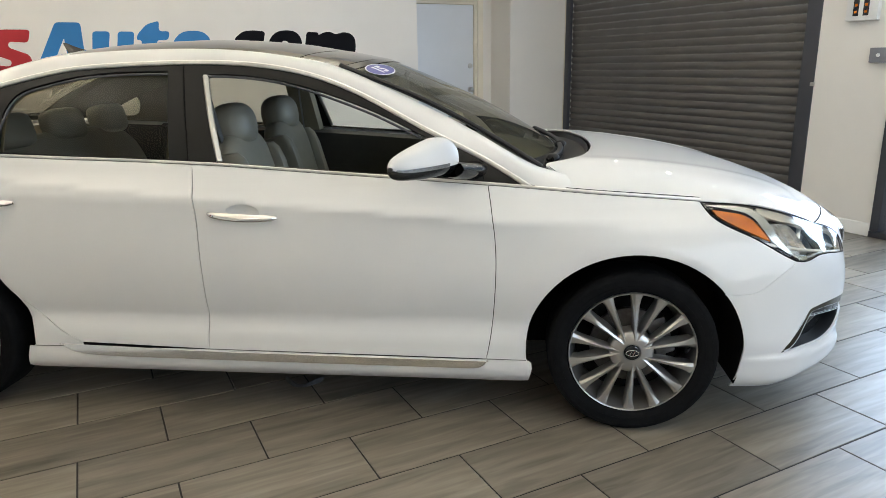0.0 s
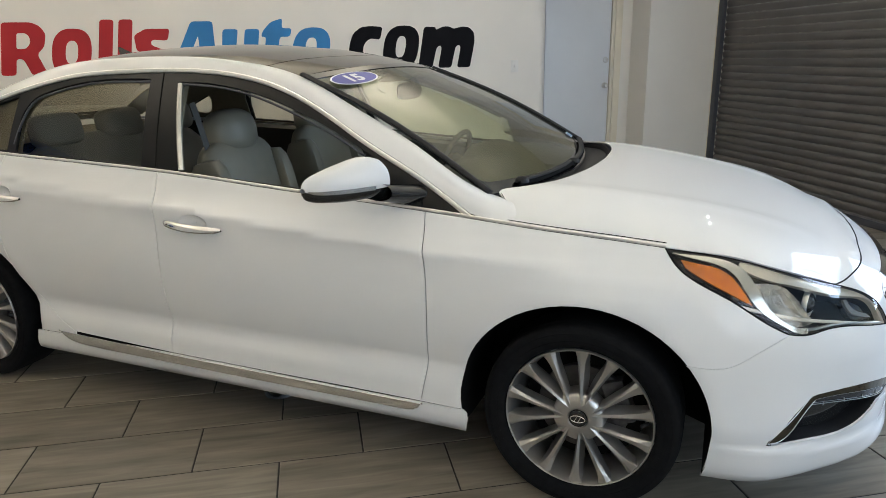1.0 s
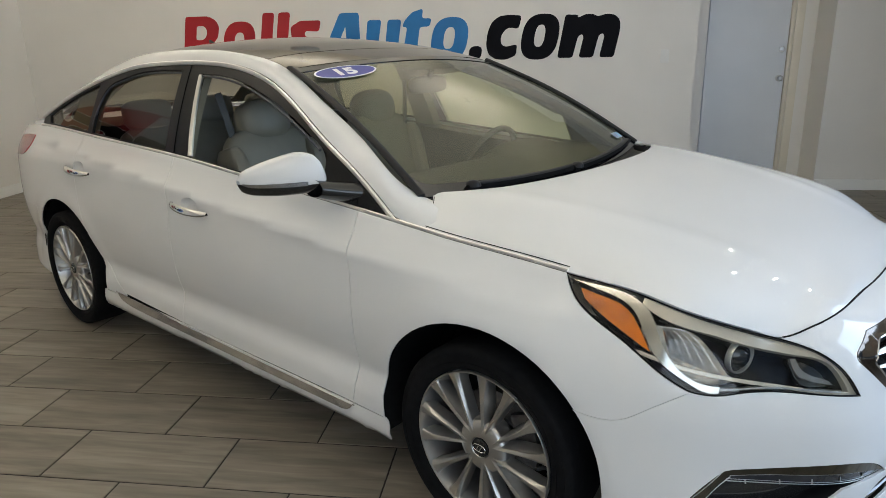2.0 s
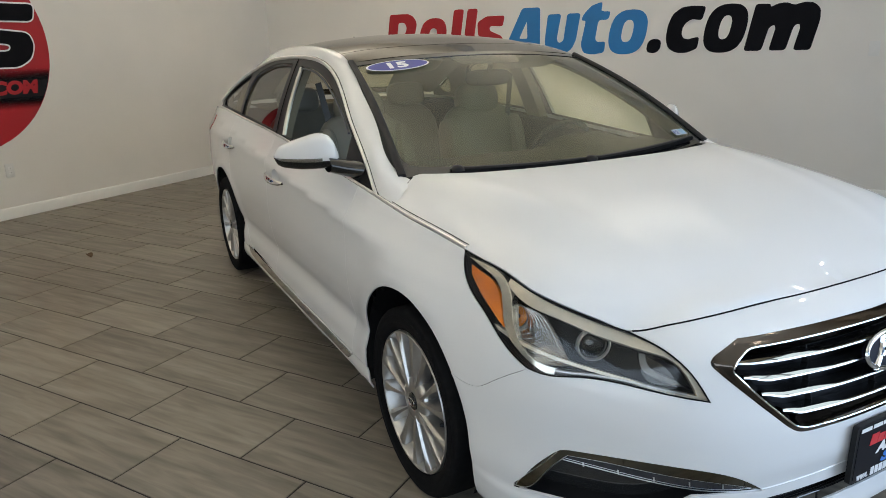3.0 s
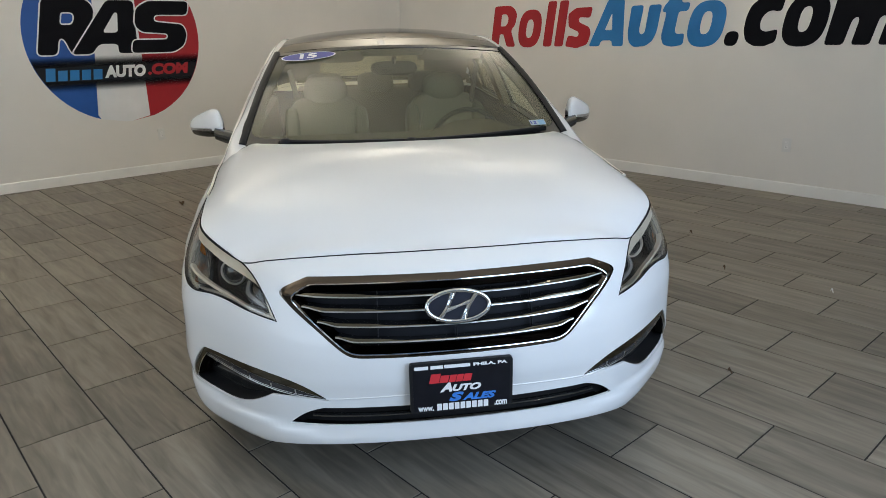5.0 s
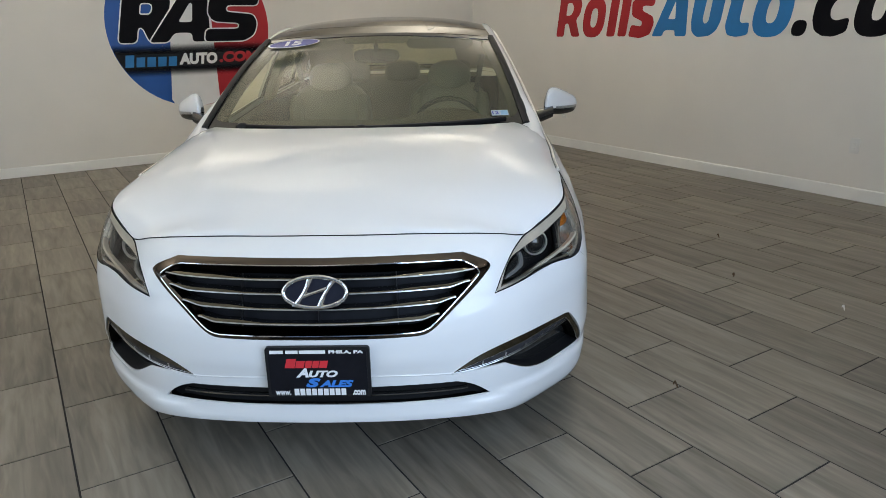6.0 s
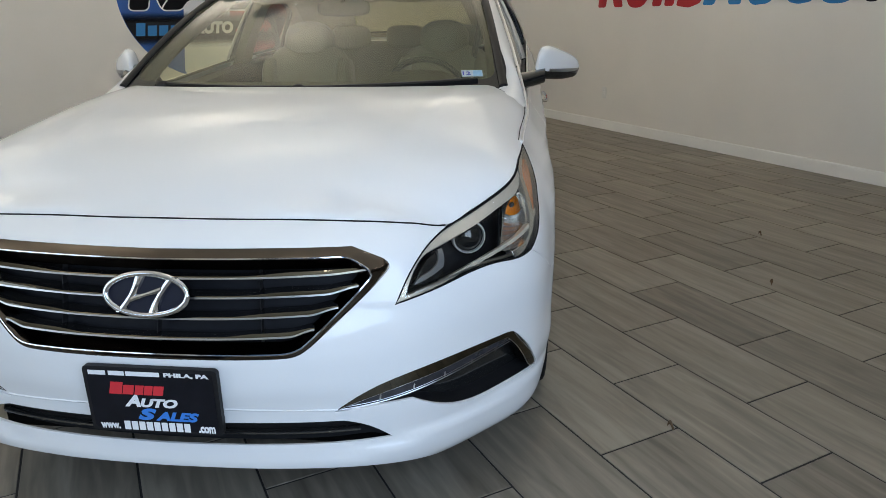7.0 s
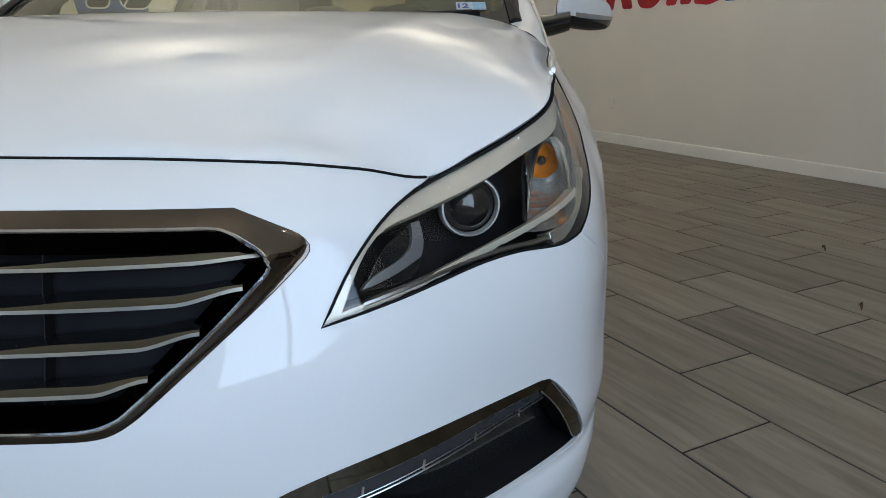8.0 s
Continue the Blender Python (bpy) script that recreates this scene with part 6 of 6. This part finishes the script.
def year_sticker():
    th = holder("year_sticker")
    th.parent = car
    th["label"] = "blue oval year sticker with white numerals"
    th.matrix_local = screen_frame(-0.453, 0.895, 0.004)
    ell = lambda a, b: [(a * math.cos(t), b * math.sin(t)) for t in np.linspace(0, 2 * math.pi, 49)[:-1]]
    part("rim", plate_bm(ell(0.146, 0.052), 0, 0.0008), INK_WHITE, th)
    part("field", plate_bm(ell(0.137, 0.046), 0.0010, 0.0016), STICKER_BLUE, th)
    bm = span_bm(text_bm("15", 0.1, 0.0006, 0.004, 0.0), 0.092, 0.060)
    bmesh.ops.translate(bm, vec=(-0.046, -0.030, 0.0018), verts=bm.verts)
    part("numerals", bm, INK_WHITE, th, "white numerals 15")


year_sticker()


def test_sticker():
    th = holder("inspection_sticker")
    th.parent = car
    th["label"] = "small pale blue inspection sticker"
    th.matrix_local = screen_frame(0.635, 0.10, 0.004)
    part("paper", plate_bm([(-0.040, -0.019), (0.040, -0.019), (0.040, 0.019), (-0.040, 0.019)], 0, 0.0008), mat("grey_sticker_paper", (0.42, 0.48, 0.50), 0.4, vary=0.15, scale=80), th)
    part("band", plate_bm([(0.004, -0.016), (0.037, -0.016), (0.037, 0.016), (0.004, 0.016)], 0.0010, 0.0016), mat("pale_blue_ink", (0.25, 0.42, 0.55), 0.4, vary=0.1, scale=60), th)
    bm = span_bm(text_bm("12", 0.1, 0.0006, 0.003), 0.030, 0.022)
    bmesh.ops.translate(bm, vec=(-0.036, -0.011, 0.0010), verts=bm.verts)
    part("numerals", bm, STICKER_BLUE, th)


test_sticker()


def slab(th, name, x0, x1, y0, y1, material, z=0.0, slant=0.0, label=""):
    """A plain slanted bar standing for writing."""
    d = slant * (y1 - y0)
    return part(name, plate_bm([(x0, y0), (x1, y0), (x1 + d, y1), (x0 + d, y1)], z, z + 0.0008), material, th, label)


def word(th, body, x0, x1, y0, y1, material, z=0.0, bold=0.004, slant=0.0, depth=0.0008):
    bm = span_bm(text_bm(body, 0.1, depth, bold, slant), x1 - x0, y1 - y0)
    bmesh.ops.translate(bm, vec=(x0, y0, z), verts=bm.verts)
    bm.verts.index_update()
    # each letter is a piece of its own
    left, letters = set(bm.verts), []
    while left:
        seed = min(left, key=lambda v: v.co.x)
        seen, todo = {seed}, [seed]
        while todo:
            for e in todo.pop().link_edges:
                for v in e.verts:
                    if v not in seen:
                        seen.add(v)
                        todo.append(v)
        left -= seen
        letters.append(seen)
    for group in letters:
        one = bm.copy()
        keep = {v.index for v in group}
        bmesh.ops.delete(one, geom=[v for v in one.verts if v.index not in keep], context="VERTS")
        part("letter", one, material, th)
    bm.free()


def plate():
    th = holder("front_plate")
    th.parent = car
    th["label"] = "black dealer plate with red, white and blue writing"
    th.matrix_local = pose(2.388, 0, 0.424, 0, 0, 90) @ pose(0, 0, 0, 90, 0, 0)
    w, h_, r = 0.160, 0.084, 0.010
    out = [(sx_ * (w - r) + r * math.cos(a), sy * (h_ - r) + r * math.sin(a)) for sx_, sy, a0 in ((1, 1, 0), (-1, 1, 90), (-1, -1, 180), (1, -1, 270)) for a in np.linspace(radians(a0), radians(a0 + 90), 6)]
    part("frame", plate_bm(out, 0, 0.014), BLACK_MATT, th, "black plastic plate frame")
    part("panel", plate_bm([(0.94 * a, 0.90 * b) for a, b in out], 0.0145, 0.0155), PRINT_BLACK, th)
    part("bracket", plate_bm([(-0.09, -0.06), (0.09, -0.06), (0.09, 0.05), (-0.09, 0.05)], -0.022, -0.0005), BLACK_MATT, th)
    z = 0.0160
    for x0, x1 in ((-0.145, -0.103), (-0.096, -0.058), (-0.054, 0.026)):
        slab(th, "writing", x0, x1, 0.064, 0.075, INK_WHITE, z)
    word(th, "PHILA, PA", 0.036, 0.142, 0.0625, 0.075, INK_WHITE, z, 0.005)
    for i, (x, w, top) in enumerate(((-0.102, 0.030, 0.047), (-0.070, 0.026, 0.040), (-0.041, 0.020, 0.040), (-0.019, 0.020, 0.040), (0.003, 0.024, 0.040))):
        slab(th, "writing", x, x + w, 0.016, top, INK_RED, z, 0.25)
    word(th, "A", -0.069, -0.030, -0.016, 0.015, INK_WHITE, z, 0.005, 0.3)
    word(th, "UTO", -0.030, 0.060, -0.016, 0.007, INK_WHITE, z, 0.005, 0.3)
    word(th, "S", -0.041, 0.006, -0.050, -0.019, INK_BLUE, z, 0.006, 0.3)
    word(th, "ALES", 0.001, 0.107, -0.050, -0.026, INK_BLUE, z, 0.005, 0.3)
    word(th, "www.", -0.137, -0.089, -0.077, -0.062, INK_WHITE, z, 0.004)
    for i in range(9):
        x = -0.078 + 0.0182 * i
        slab(th, "writing", x, x + 0.0145, -0.0775, -0.055, INK_WHITE, z)
    word(th, ".com", 0.102, 0.142, -0.0775, -0.060, INK_WHITE, z, 0.004)


plate()


# ---- signs and small things on the walls ----
def eased(loop, r):
    """A loop with its corners rounded."""
    out, n = [], len(loop)
    for i, p in enumerate(loop):
        p, a, b = np.array(p[:2], float), np.array(loop[i - 1][:2], float), np.array(loop[(i + 1) % n][:2], float)
        da, db = np.linalg.norm(a - p), np.linalg.norm(b - p)
        s, e = p + (a - p) * min(r, 0.45 * da) / da, p + (b - p) * min(r, 0.45 * db) / db
        out += [tuple(s * (1 - t) ** 2 + 2 * p * t * (1 - t) + e * t * t) for t in (0.0, 0.33, 0.67, 1.0)]
    return out


def wall_writing():
    """Large vinyl writing on the north wall; x along the wall, y up, z out into the room."""
    face = ROOM @ pose(0.028, WALL_N - 0.001, 0, 90, 0, 0)
    base, xh, cap = 1.320, 1.728, 1.796

    def sign(name, label):
        th = holder(name, face)
        return tagged(th, label, "wall lettering", group="large writing on the wall")

    def shape(th, outline, holes, material):
        part("letter_shape", plate_bm(eased(outline, 0.03), 0.0, 0.0025, [eased(h_, 0.02) for h_ in holes]), material, th)

    def sheared(pts, x0):
        return [(x0 + x + 0.16 * y, base + y) for x, y in pts]

    def oval(cx, cy, a, b, n=28, p=2.6):
        return [(cx + a * math.copysign(abs(math.cos(t)) ** (2 / p), math.cos(t)), cy + b * math.copysign(abs(math.sin(t)) ** (2 / p), math.sin(t))) for t in np.linspace(0, 2 * math.pi, n + 1)[:-1]]
    red = sign("wall_lettering", "large red slanted vinyl shapes on the white wall")
    H, X = cap - base, xh - base
    shape(red, sheared([(0, 0), (0.13, 0), (0.13, 0.15), (0.19, 0.15), (0.27, 0), (0.41, 0), (0.31, 0.19), (0.37, 0.26), (0.38, 0.37), (0.33, 0.44), (0.25, H), (0, H)], -2.945),
          [sheared([(0.13, 0.24), (0.21, 0.24), (0.245, 0.28), (0.245, 0.34), (0.21, 0.38), (0.13, 0.38)], -2.945)], RED_VINYL)
    shape(red, sheared(oval(0.165, X / 2, 0.175, X / 2 + 0.01), -2.50), [sheared(oval(0.165, X / 2, 0.055, X / 2 - 0.10), -2.50)], RED_VINYL)
    for x in (-2.10, -1.93):
        shape(red, sheared([(0, 0), (0.125, 0), (0.125, H + 0.02), (0, H + 0.02)], x), [], RED_VINYL)
    shape(red, sheared([(0, 0.0), (0.02, 0.12), (0.16, 0.10), (0.17, 0.15), (0.01, 0.21), (-0.02, 0.35), (0.08, 0.41), (0.30, 0.41), (0.29, 0.30), (0.14, 0.31), (0.14, 0.26), (0.30, 0.20), (0.33, 0.13), (0.30, 0.02), (0.17, -0.02)], -1.77), [], RED_VINYL)
    blue = sign("wall_lettering", "large blue slanted vinyl letters on the white wall")
    shape(blue, sheared([(-1.44, 0), (-1.28, 0.475), (-1.08, 0.475), (-1.0, 0), (-1.14, 0), (-1.15, 0.06), (-1.29, 0.06), (-1.30, 0)], 0), [sheared([(-1.265, 0.165), (-1.205, 0.345), (-1.17, 0.165)], 0)], BLUE_VINYL)
    shape(blue, sheared([(-0.98, 0.40), (-0.835, 0.40), (-0.84, 0.15), (-0.81, 0.11), (-0.765, 0.13), (-0.77, 0.40), (-0.63, 0.40), (-0.63, 0.14), (-0.66, 0.05), (-0.73, 0.0), (-0.87, -0.01), (-0.94, 0.04), (-0.97, 0.14)], 0), [], BLUE_VINYL)
    shape(blue, sheared([(-0.53, 0.465), (-0.42, 0.50), (-0.42, 0.405), (-0.32, 0.405), (-0.33, 0.325), (-0.43, 0.325), (-0.43, 0.14), (-0.40, 0.11), (-0.32, 0.12), (-0.31, 0.01), (-0.43, -0.01), (-0.53, 0.01), (-0.57, 0.09), (-0.56, 0.325), (-0.61, 0.325), (-0.60, 0.38)], 0), [], BLUE_VINYL)
    shape(blue, sheared(oval(-0.11, 0.20, 0.185, 0.212), 0), [sheared(oval(-0.115, 0.21, 0.055, 0.105), 0)], BLUE_VINYL)
    black = sign("wall_lettering", "large black slanted vinyl letters on the white wall")
    shape(black, sheared(oval(0.172, 0.062, 0.066, 0.066), 0), [], BLACK_VINYL)
    shape(black, sheared([(0.58, 0.41), (0.57, 0.285), (0.47, 0.30), (0.42, 0.26), (0.405, 0.20), (0.42, 0.14), (0.47, 0.115), (0.58, 0.14), (0.585, 0.03), (0.49, -0.01), (0.39, -0.005), (0.31, 0.04), (0.27, 0.13), (0.265, 0.25), (0.29, 0.35), (0.36, 0.41), (0.46, 0.42)], 0), [], BLACK_VINYL)
    shape(black, sheared(oval(0.795, 0.205, 0.182, 0.218), 0), [sheared(oval(0.79, 0.215, 0.05, 0.105), 0)], BLACK_VINYL)
    shape(black, sheared([(1.0, 0), (1.005, 0.41), (1.13, 0.405), (1.13, 0.375), (1.20, 0.41), (1.27, 0.41), (1.32, 0.385), (1.40, 0.41), (1.48, 0.40), (1.54, 0.35), (1.56, 0.26), (1.55, 0), (1.41, 0), (1.42, 0.20), (1.40, 0.23), (1.365, 0.21), (1.35, 0), (1.21, 0), (1.22, 0.20), (1.20, 0.225), (1.165, 0.20), (1.15, 0)], 0), [], BLACK_VINYL)


wall_writing()


def round_sign():
    """A round vinyl sign on the west wall: blue, white and red fields, black bands."""
    th = holder("round_sign", ROOM @ pose(WALL_W + 0.001, -0.033, 1.522, 0, 0, 90) @ pose(0, 0, 0, 90, 0, 0))
    tagged(th, "round blue, white and red vinyl sign with black shapes", "sign")
    R = 0.905

    def field(x0, x1, t0, t1):
        """The part of the disc between two slanted lines."""
        n = 40
        pts = []
        ys = np.linspace(-1, 1, n) * R * 0.9995
        for y in ys:
            half = math.sqrt(max(0, R * R - y * y))
            pts.append((min(half, max(-half, x1 + t1 * y)), y))
        for y in ys[::-1]:
            half = math.sqrt(max(0, R * R - y * y))
            pts.append((min(half, max(-half, x0 + t0 * y)), y))
        out = []
        for q in pts:
            if not out or math.dist(out[-1], q) > 1e-3:
                out.append(q)
        return out
    part("blue_field", plate_bm(field(-5, -0.235, 0, 0.10), 0, 0.0015), DEEP_BLUE, th)
    part("white_field", plate_bm(field(-0.232, 0.232, 0.10, 0.0), 0, 0.0015), WHITE_VINYL, th)
    part("red_field", plate_bm(field(0.235, 5, 0.0, 0), 0, 0.0015), RED_VINYL, th)
    band = [(sg * math.sqrt(0.81 - y * y), y) for sg, ys in ((1, np.linspace(-0.565, -0.175, 9)), (-1, np.linspace(-0.175, -0.565, 9))) for y in ys]
    part("band", plate_bm(band, 0.0017, 0.0027), BAND_PRINT, th, "soft-edged black band with small writing")
    # three heavy slanted black shapes with white edges

    def glyph(outline, holes, x0, z, grow, material, name):
        sh = lambda pts: [(x0 + x + 0.22 * y, -0.175 + y) for x, y in pts]
        o = inset(eased(sh(outline), 0.05), -grow)
        part(name, plate_bm(o, z, z + 0.001, [inset(eased(sh(h_), 0.03), grow) for h_ in holes]), material, th)
    first = [(0, 0), (0.19, 0), (0.19, 0.16), (0.24, 0.16), (0.33, 0), (0.54, 0), (0.41, 0.20), (0.50, 0.28), (0.51, 0.46), (0.43, 0.55), (0, 0.55)]
    second = [(-0.06, 0), (0.15, 0), (0.20, 0.10), (0.40, 0.10), (0.41, 0), (0.62, 0), (0.52, 0.55), (0.24, 0.55)]
    third = [(0, 0.0), (0.47, 0), (0.58, 0.07), (0.60, 0.20), (0.54, 0.30), (0.21, 0.33), (0.21, 0.40), (0.58, 0.40), (0.58, 0.55), (0.12, 0.55), (0.0, 0.47), (0.0, 0.30), (0.08, 0.22), (0.38, 0.20), (0.38, 0.14), (0.0, 0.14)]
    for i, (outl, hole, x0) in enumerate(((first, [[(0.19, 0.30), (0.30, 0.30), (0.32, 0.34), (0.32, 0.39), (0.29, 0.42), (0.19, 0.42)]], -0.80), (second, [[(0.235, 0.22), (0.385, 0.22), (0.365, 0.42), (0.335, 0.42)]], -0.42), (third, [], 0.13))):
        glyph(outl, hole, x0, 0.0030 + 0.0028 * i, 0.012, WHITE_VINYL, "white_edge")
        glyph(outl, hole, x0, 0.0042 + 0.0028 * i, -0.002, BLACK_VINYL, "heavy_shape")
    for i in range(5):
        slab(th, "writing", -0.765 + 0.115 * i, -0.675 + 0.115 * i, -0.435, -0.305 if i == 0 else -0.33, BLUE_VINYL, 0.0030, 0.15)
    word(th, "AUTO", -0.185, 0.255, -0.425, -0.295, WHITE_VINYL, 0.0030, 0.006, 0.15)
    word(th, ".COM", 0.275, 0.745, -0.415, -0.290, RED_VINYL, 0.0030, 0.006, 0.15)


round_sign()
outlet(0.832, WALL_N - 0.001, 0.447, 0)
outlet(-2.72, WALL_N - 0.001, 0.41, 0)
outlet(WALL_W + 0.001, 0.296, 0.44, 90)
outlet(2.067, WALL_N - 0.001, 1.322, 0, "switch")


def alarm_box():
    """A small white box with two dark openings, as high as the eye, on the pier."""
    th = holder("alarm_box", ROOM @ pose(WALL_E - 0.001, 0.135, 1.76, 0, 0, -90))
    tagged(th, "white wall box with two amber-lit slots", "wall box")
    box_part("case", -0.125, 0.125, -0.045, 0, -0.10, 0.13, PLASTIC_W, th, 0.006)
    for x in (-0.045, 0.035):
        s = box_part("slot", x - 0.022, x + 0.022, -0.0475, -0.0455, -0.065, 0.10, BLACK_GLOSS, th, 0.0008)
        for k in range(3):
            box_part("diode", x - 0.010, x + 0.010, -0.0500, -0.0480, -0.045 + 0.05 * k, -0.025 + 0.05 * k, AMBER, s)


def door_bell():
    th = holder("push_button", ROOM @ pose(WALL_E - 0.001, -0.045, 1.40, 0, 0, -90))
    tagged(th, "grey push-button box on the white pier", "push button")
    box_part("case", -0.07, 0.07, -0.05, 0, -0.055, 0.055, mat("grey_plastic", (0.22, 0.22, 0.24), 0.4, vary=0.06, scale=20), th, 0.006)
    part("button", lathe_bm([(0.001, 0.012), (0.012, 0.011), (0.014, 0.006), (0.014, 0)], 20), PLASTIC_W, th).matrix_local = pose(0, -0.05, 0, 90)


alarm_box()
door_bell()


# an added bowl under each ceiling fill lamp; no pendants are known here
def uplighter(u, v):
    th = holder("added_pendant", ROOM @ pose(u, v, CEILING))
    tagged(th, "added white pendant uplighter with an open bowl, out of view", "pendant light", "pendant uplighters")
    part("rose", lathe_bm([(0.001, -0.03), (0.05, -0.028), (0.055, -0.01), (0.055, 0)], 24), PLASTIC_W, th)
    part("bowl", lathe_bm([(0.001, -0.83), (0.06, -0.825), (0.12, -0.80), (0.15, -0.755), (0.146, -0.754), (0.115, -0.792), (0.05, -0.815), (0.001, -0.818)], 32), PLASTIC_W, th)
    for k in range(3):
        c, s_ = math.cos(2.094 * k), math.sin(2.094 * k)
        part("wire", tube_bm([Vector((0.045 * c, 0.045 * s_, -0.02)), Vector((0.148 * c, 0.148 * s_, -0.758))], 0.0015, 0.0015, 6, up=(1, 0, 0)), STEEL, th)


def track_spot(u, v):
    th = holder("spotlight", ROOM @ pose(u, v, CEILING))
    tagged(th, "small steel ceiling spotlight with an open head", "spotlight", "ceiling spotlights")
    part("base", lathe_bm([(0.001, -0.025), (0.04, -0.024), (0.045, -0.01), (0.045, 0)], 24), STEEL, th)
    part("stem", tube_bm([Vector((0, 0, -0.02)), Vector((0, 0, -0.18))], 0.006, 0.006, 8, up=(1, 0, 0)), STEEL, th)
    part("head", lathe_bm([(0.001, -0.17), (0.02, -0.172), (0.035, -0.19), (0.042, -0.25), (0.045, -0.262), (0.042, -0.262), (0.038, -0.25), (0.030, -0.20), (0.001, -0.185)], 28), STEEL, th)


for _u, _v in FILL_LAMPS:
    uplighter(_u, _v)
for _u, _v in SPOTS:
    track_spot(_u, _v)


# bits on the floor
def leaf(name, x, y, turn, size, material, label):
    rows = [[(size * (t - 0.5), size * 0.34 * math.sin(math.pi * min(1, t * 1.02)) ** 0.8 * w, 0.006 + 0.012 * abs(w) + 0.010 * math.sin(5 * t)) for w in (-1, -0.5, 0, 0.5, 1)] for t in np.linspace(0.02, 0.98, 9)]
    ob = part(name, grid_bm(rows), material)
    ob.matrix_world = pose(x, y, 0, 0, 0, turn)
    return tagged(ob, label, "floor litter")


DRY = mat("dry_leaf", (0.10, 0.06, 0.03), 0.8, vary=0.3, scale=60)
leaf("dry_leaf", -2.301, -1.805, 20, 0.07, DRY, "curled brown dry leaf lying on the tiles")
for _x, _y, _t in ((-0.35, 2.25, 40), (0.45, 2.05, 10), (1.75, 1.32, 70), (2.35, -1.62, 0)):
    leaf("dry_leaf", _x, _y, _t, 0.022, DRY, "small brown leaf scrap on the tiles")
paper = mat("white_paper", (0.75, 0.75, 0.72), 0.7, vary=0.05, scale=30)
wrap = []
for _t in np.linspace(0, 1, 15):
    _c = Vector((-0.075 + 0.175 * _t, -0.566 - 0.10 * math.sin(math.pi * min(1, 0.10 + _t * 0.80)), 0))
    wrap.append([(_c.x, _c.y + 0.030 * f, 0.003 + 0.020 * math.sin(math.pi * f) * (0.6 + 0.4 * math.sin(9 * _t))) for f in np.linspace(0, 1, 6)])
tagged(part("plastic_scrap", grid_bm(wrap), mat("cloudy_clear_plastic", (0.055, 0.057, 0.062), 0.35, vary=0.4, scale=60), None), "curled scrap of cloudy clear plastic under the car", "plastic scrap")
leaf("paper_scrap", 0.96, 2.42, 30, 0.018, paper, "tiny white paper scrap on the tiles")
leaf("paper_scrap", 0.72, 3.05, 80, 0.03, paper, "tiny white paper scrap on the tiles")

# ---- the tiled floor, piece by piece ----
PITCH_V, HALF_U, TILE_U0, TILE_V0, JOINT = 0.3109, 0.3113, 0.3246, -1.9993, 0.0068


def tile_mesh(w, d):
    """One plank tile with eased edges, its top at z = 0."""
    e = 0.0012
    bm = bmesh.new()
    rings = [[(sx * (w / 2 - i), sy * (d / 2 - i), z) for sx, sy in ((-1, -1), (1, -1), (1, 1), (-1, 1))] for i, z in ((0, -0.008), (0, -e), (e, 0))]
    vs = [[bm.verts.new(p) for p in r] for r in rings]
    for a, b in zip(vs, vs[1:]):
        for k in range(4):
            bm.faces.new((a[k], a[(k + 1) % 4], b[(k + 1) % 4], b[k]))
    bm.faces.new(vs[-1])
    me = bpy.data.meshes.new("tile")
    bm.to_mesh(me)
    bm.free()
    me.materials.append(PLANK)
    return me


def tiled_floor():
    bed = box_part("floor", WALL_W, WALL_E + 0.2, WALL_S, WALL_N + 0.52, -0.044, -0.0025, GROUT)
    bed.matrix_world = ROOM
    structure(bed, "grey-brown wood-look porcelain plank tiles in running bond", "floor")
    whole, cells, cut = tile_mesh(2 * HALF_U - JOINT, PITCH_V - JOINT), [], []
    for r in range(int((WALL_S - TILE_V0) / PITCH_V) - 1, int((WALL_N + 0.5 - TILE_V0) / PITCH_V) + 1):
        v = TILE_V0 + PITCH_V * (r + 0.5)
        first = TILE_U0 + (HALF_U if r % 2 else 0)
        for c in range(int((WALL_W - first) / (2 * HALF_U)) - 1, int((WALL_E - first) / (2 * HALF_U)) + 2):
            u = first + 2 * HALF_U * (c + 0.5)
            u0, u1, v0, v1 = max(u - HALF_U, WALL_W), min(u + HALF_U, WALL_E + 0.05), max(v - PITCH_V / 2, WALL_S), min(v + PITCH_V / 2, WALL_N + 0.5)
            if u1 - u0 < 0.02 or v1 - v0 < 0.02:
                continue
            full = u1 - u0 > 2 * HALF_U - 1e-6 and v1 - v0 > PITCH_V - 1e-6
            (cells if full else cut).append((u0, u1, v0, v1))
    cells.sort(key=lambda q: abs((q[0] + q[1]) / 2 - 0.4) + abs((q[2] + q[3]) / 2 + 0.9))
    near, rest = cells[:298], cells[298:] + cut
    for u0, u1, v0, v1 in near:
        ob = link("tile", whole, bed)
        ob.location = ((u0 + u1) / 2, (v0 + v1) / 2, random.uniform(-0.0004, 0.0004))
    bm = bmesh.new()
    for u0, u1, v0, v1 in rest:
        box(bm, u0 + JOINT / 2, u1 - JOINT / 2, v0 + JOINT / 2, v1 - JOINT / 2, -0.008, 0)
    ob = part("tiles", bm, PLANK, bed)
    ob["kind"] = "stuff"


tiled_floor()
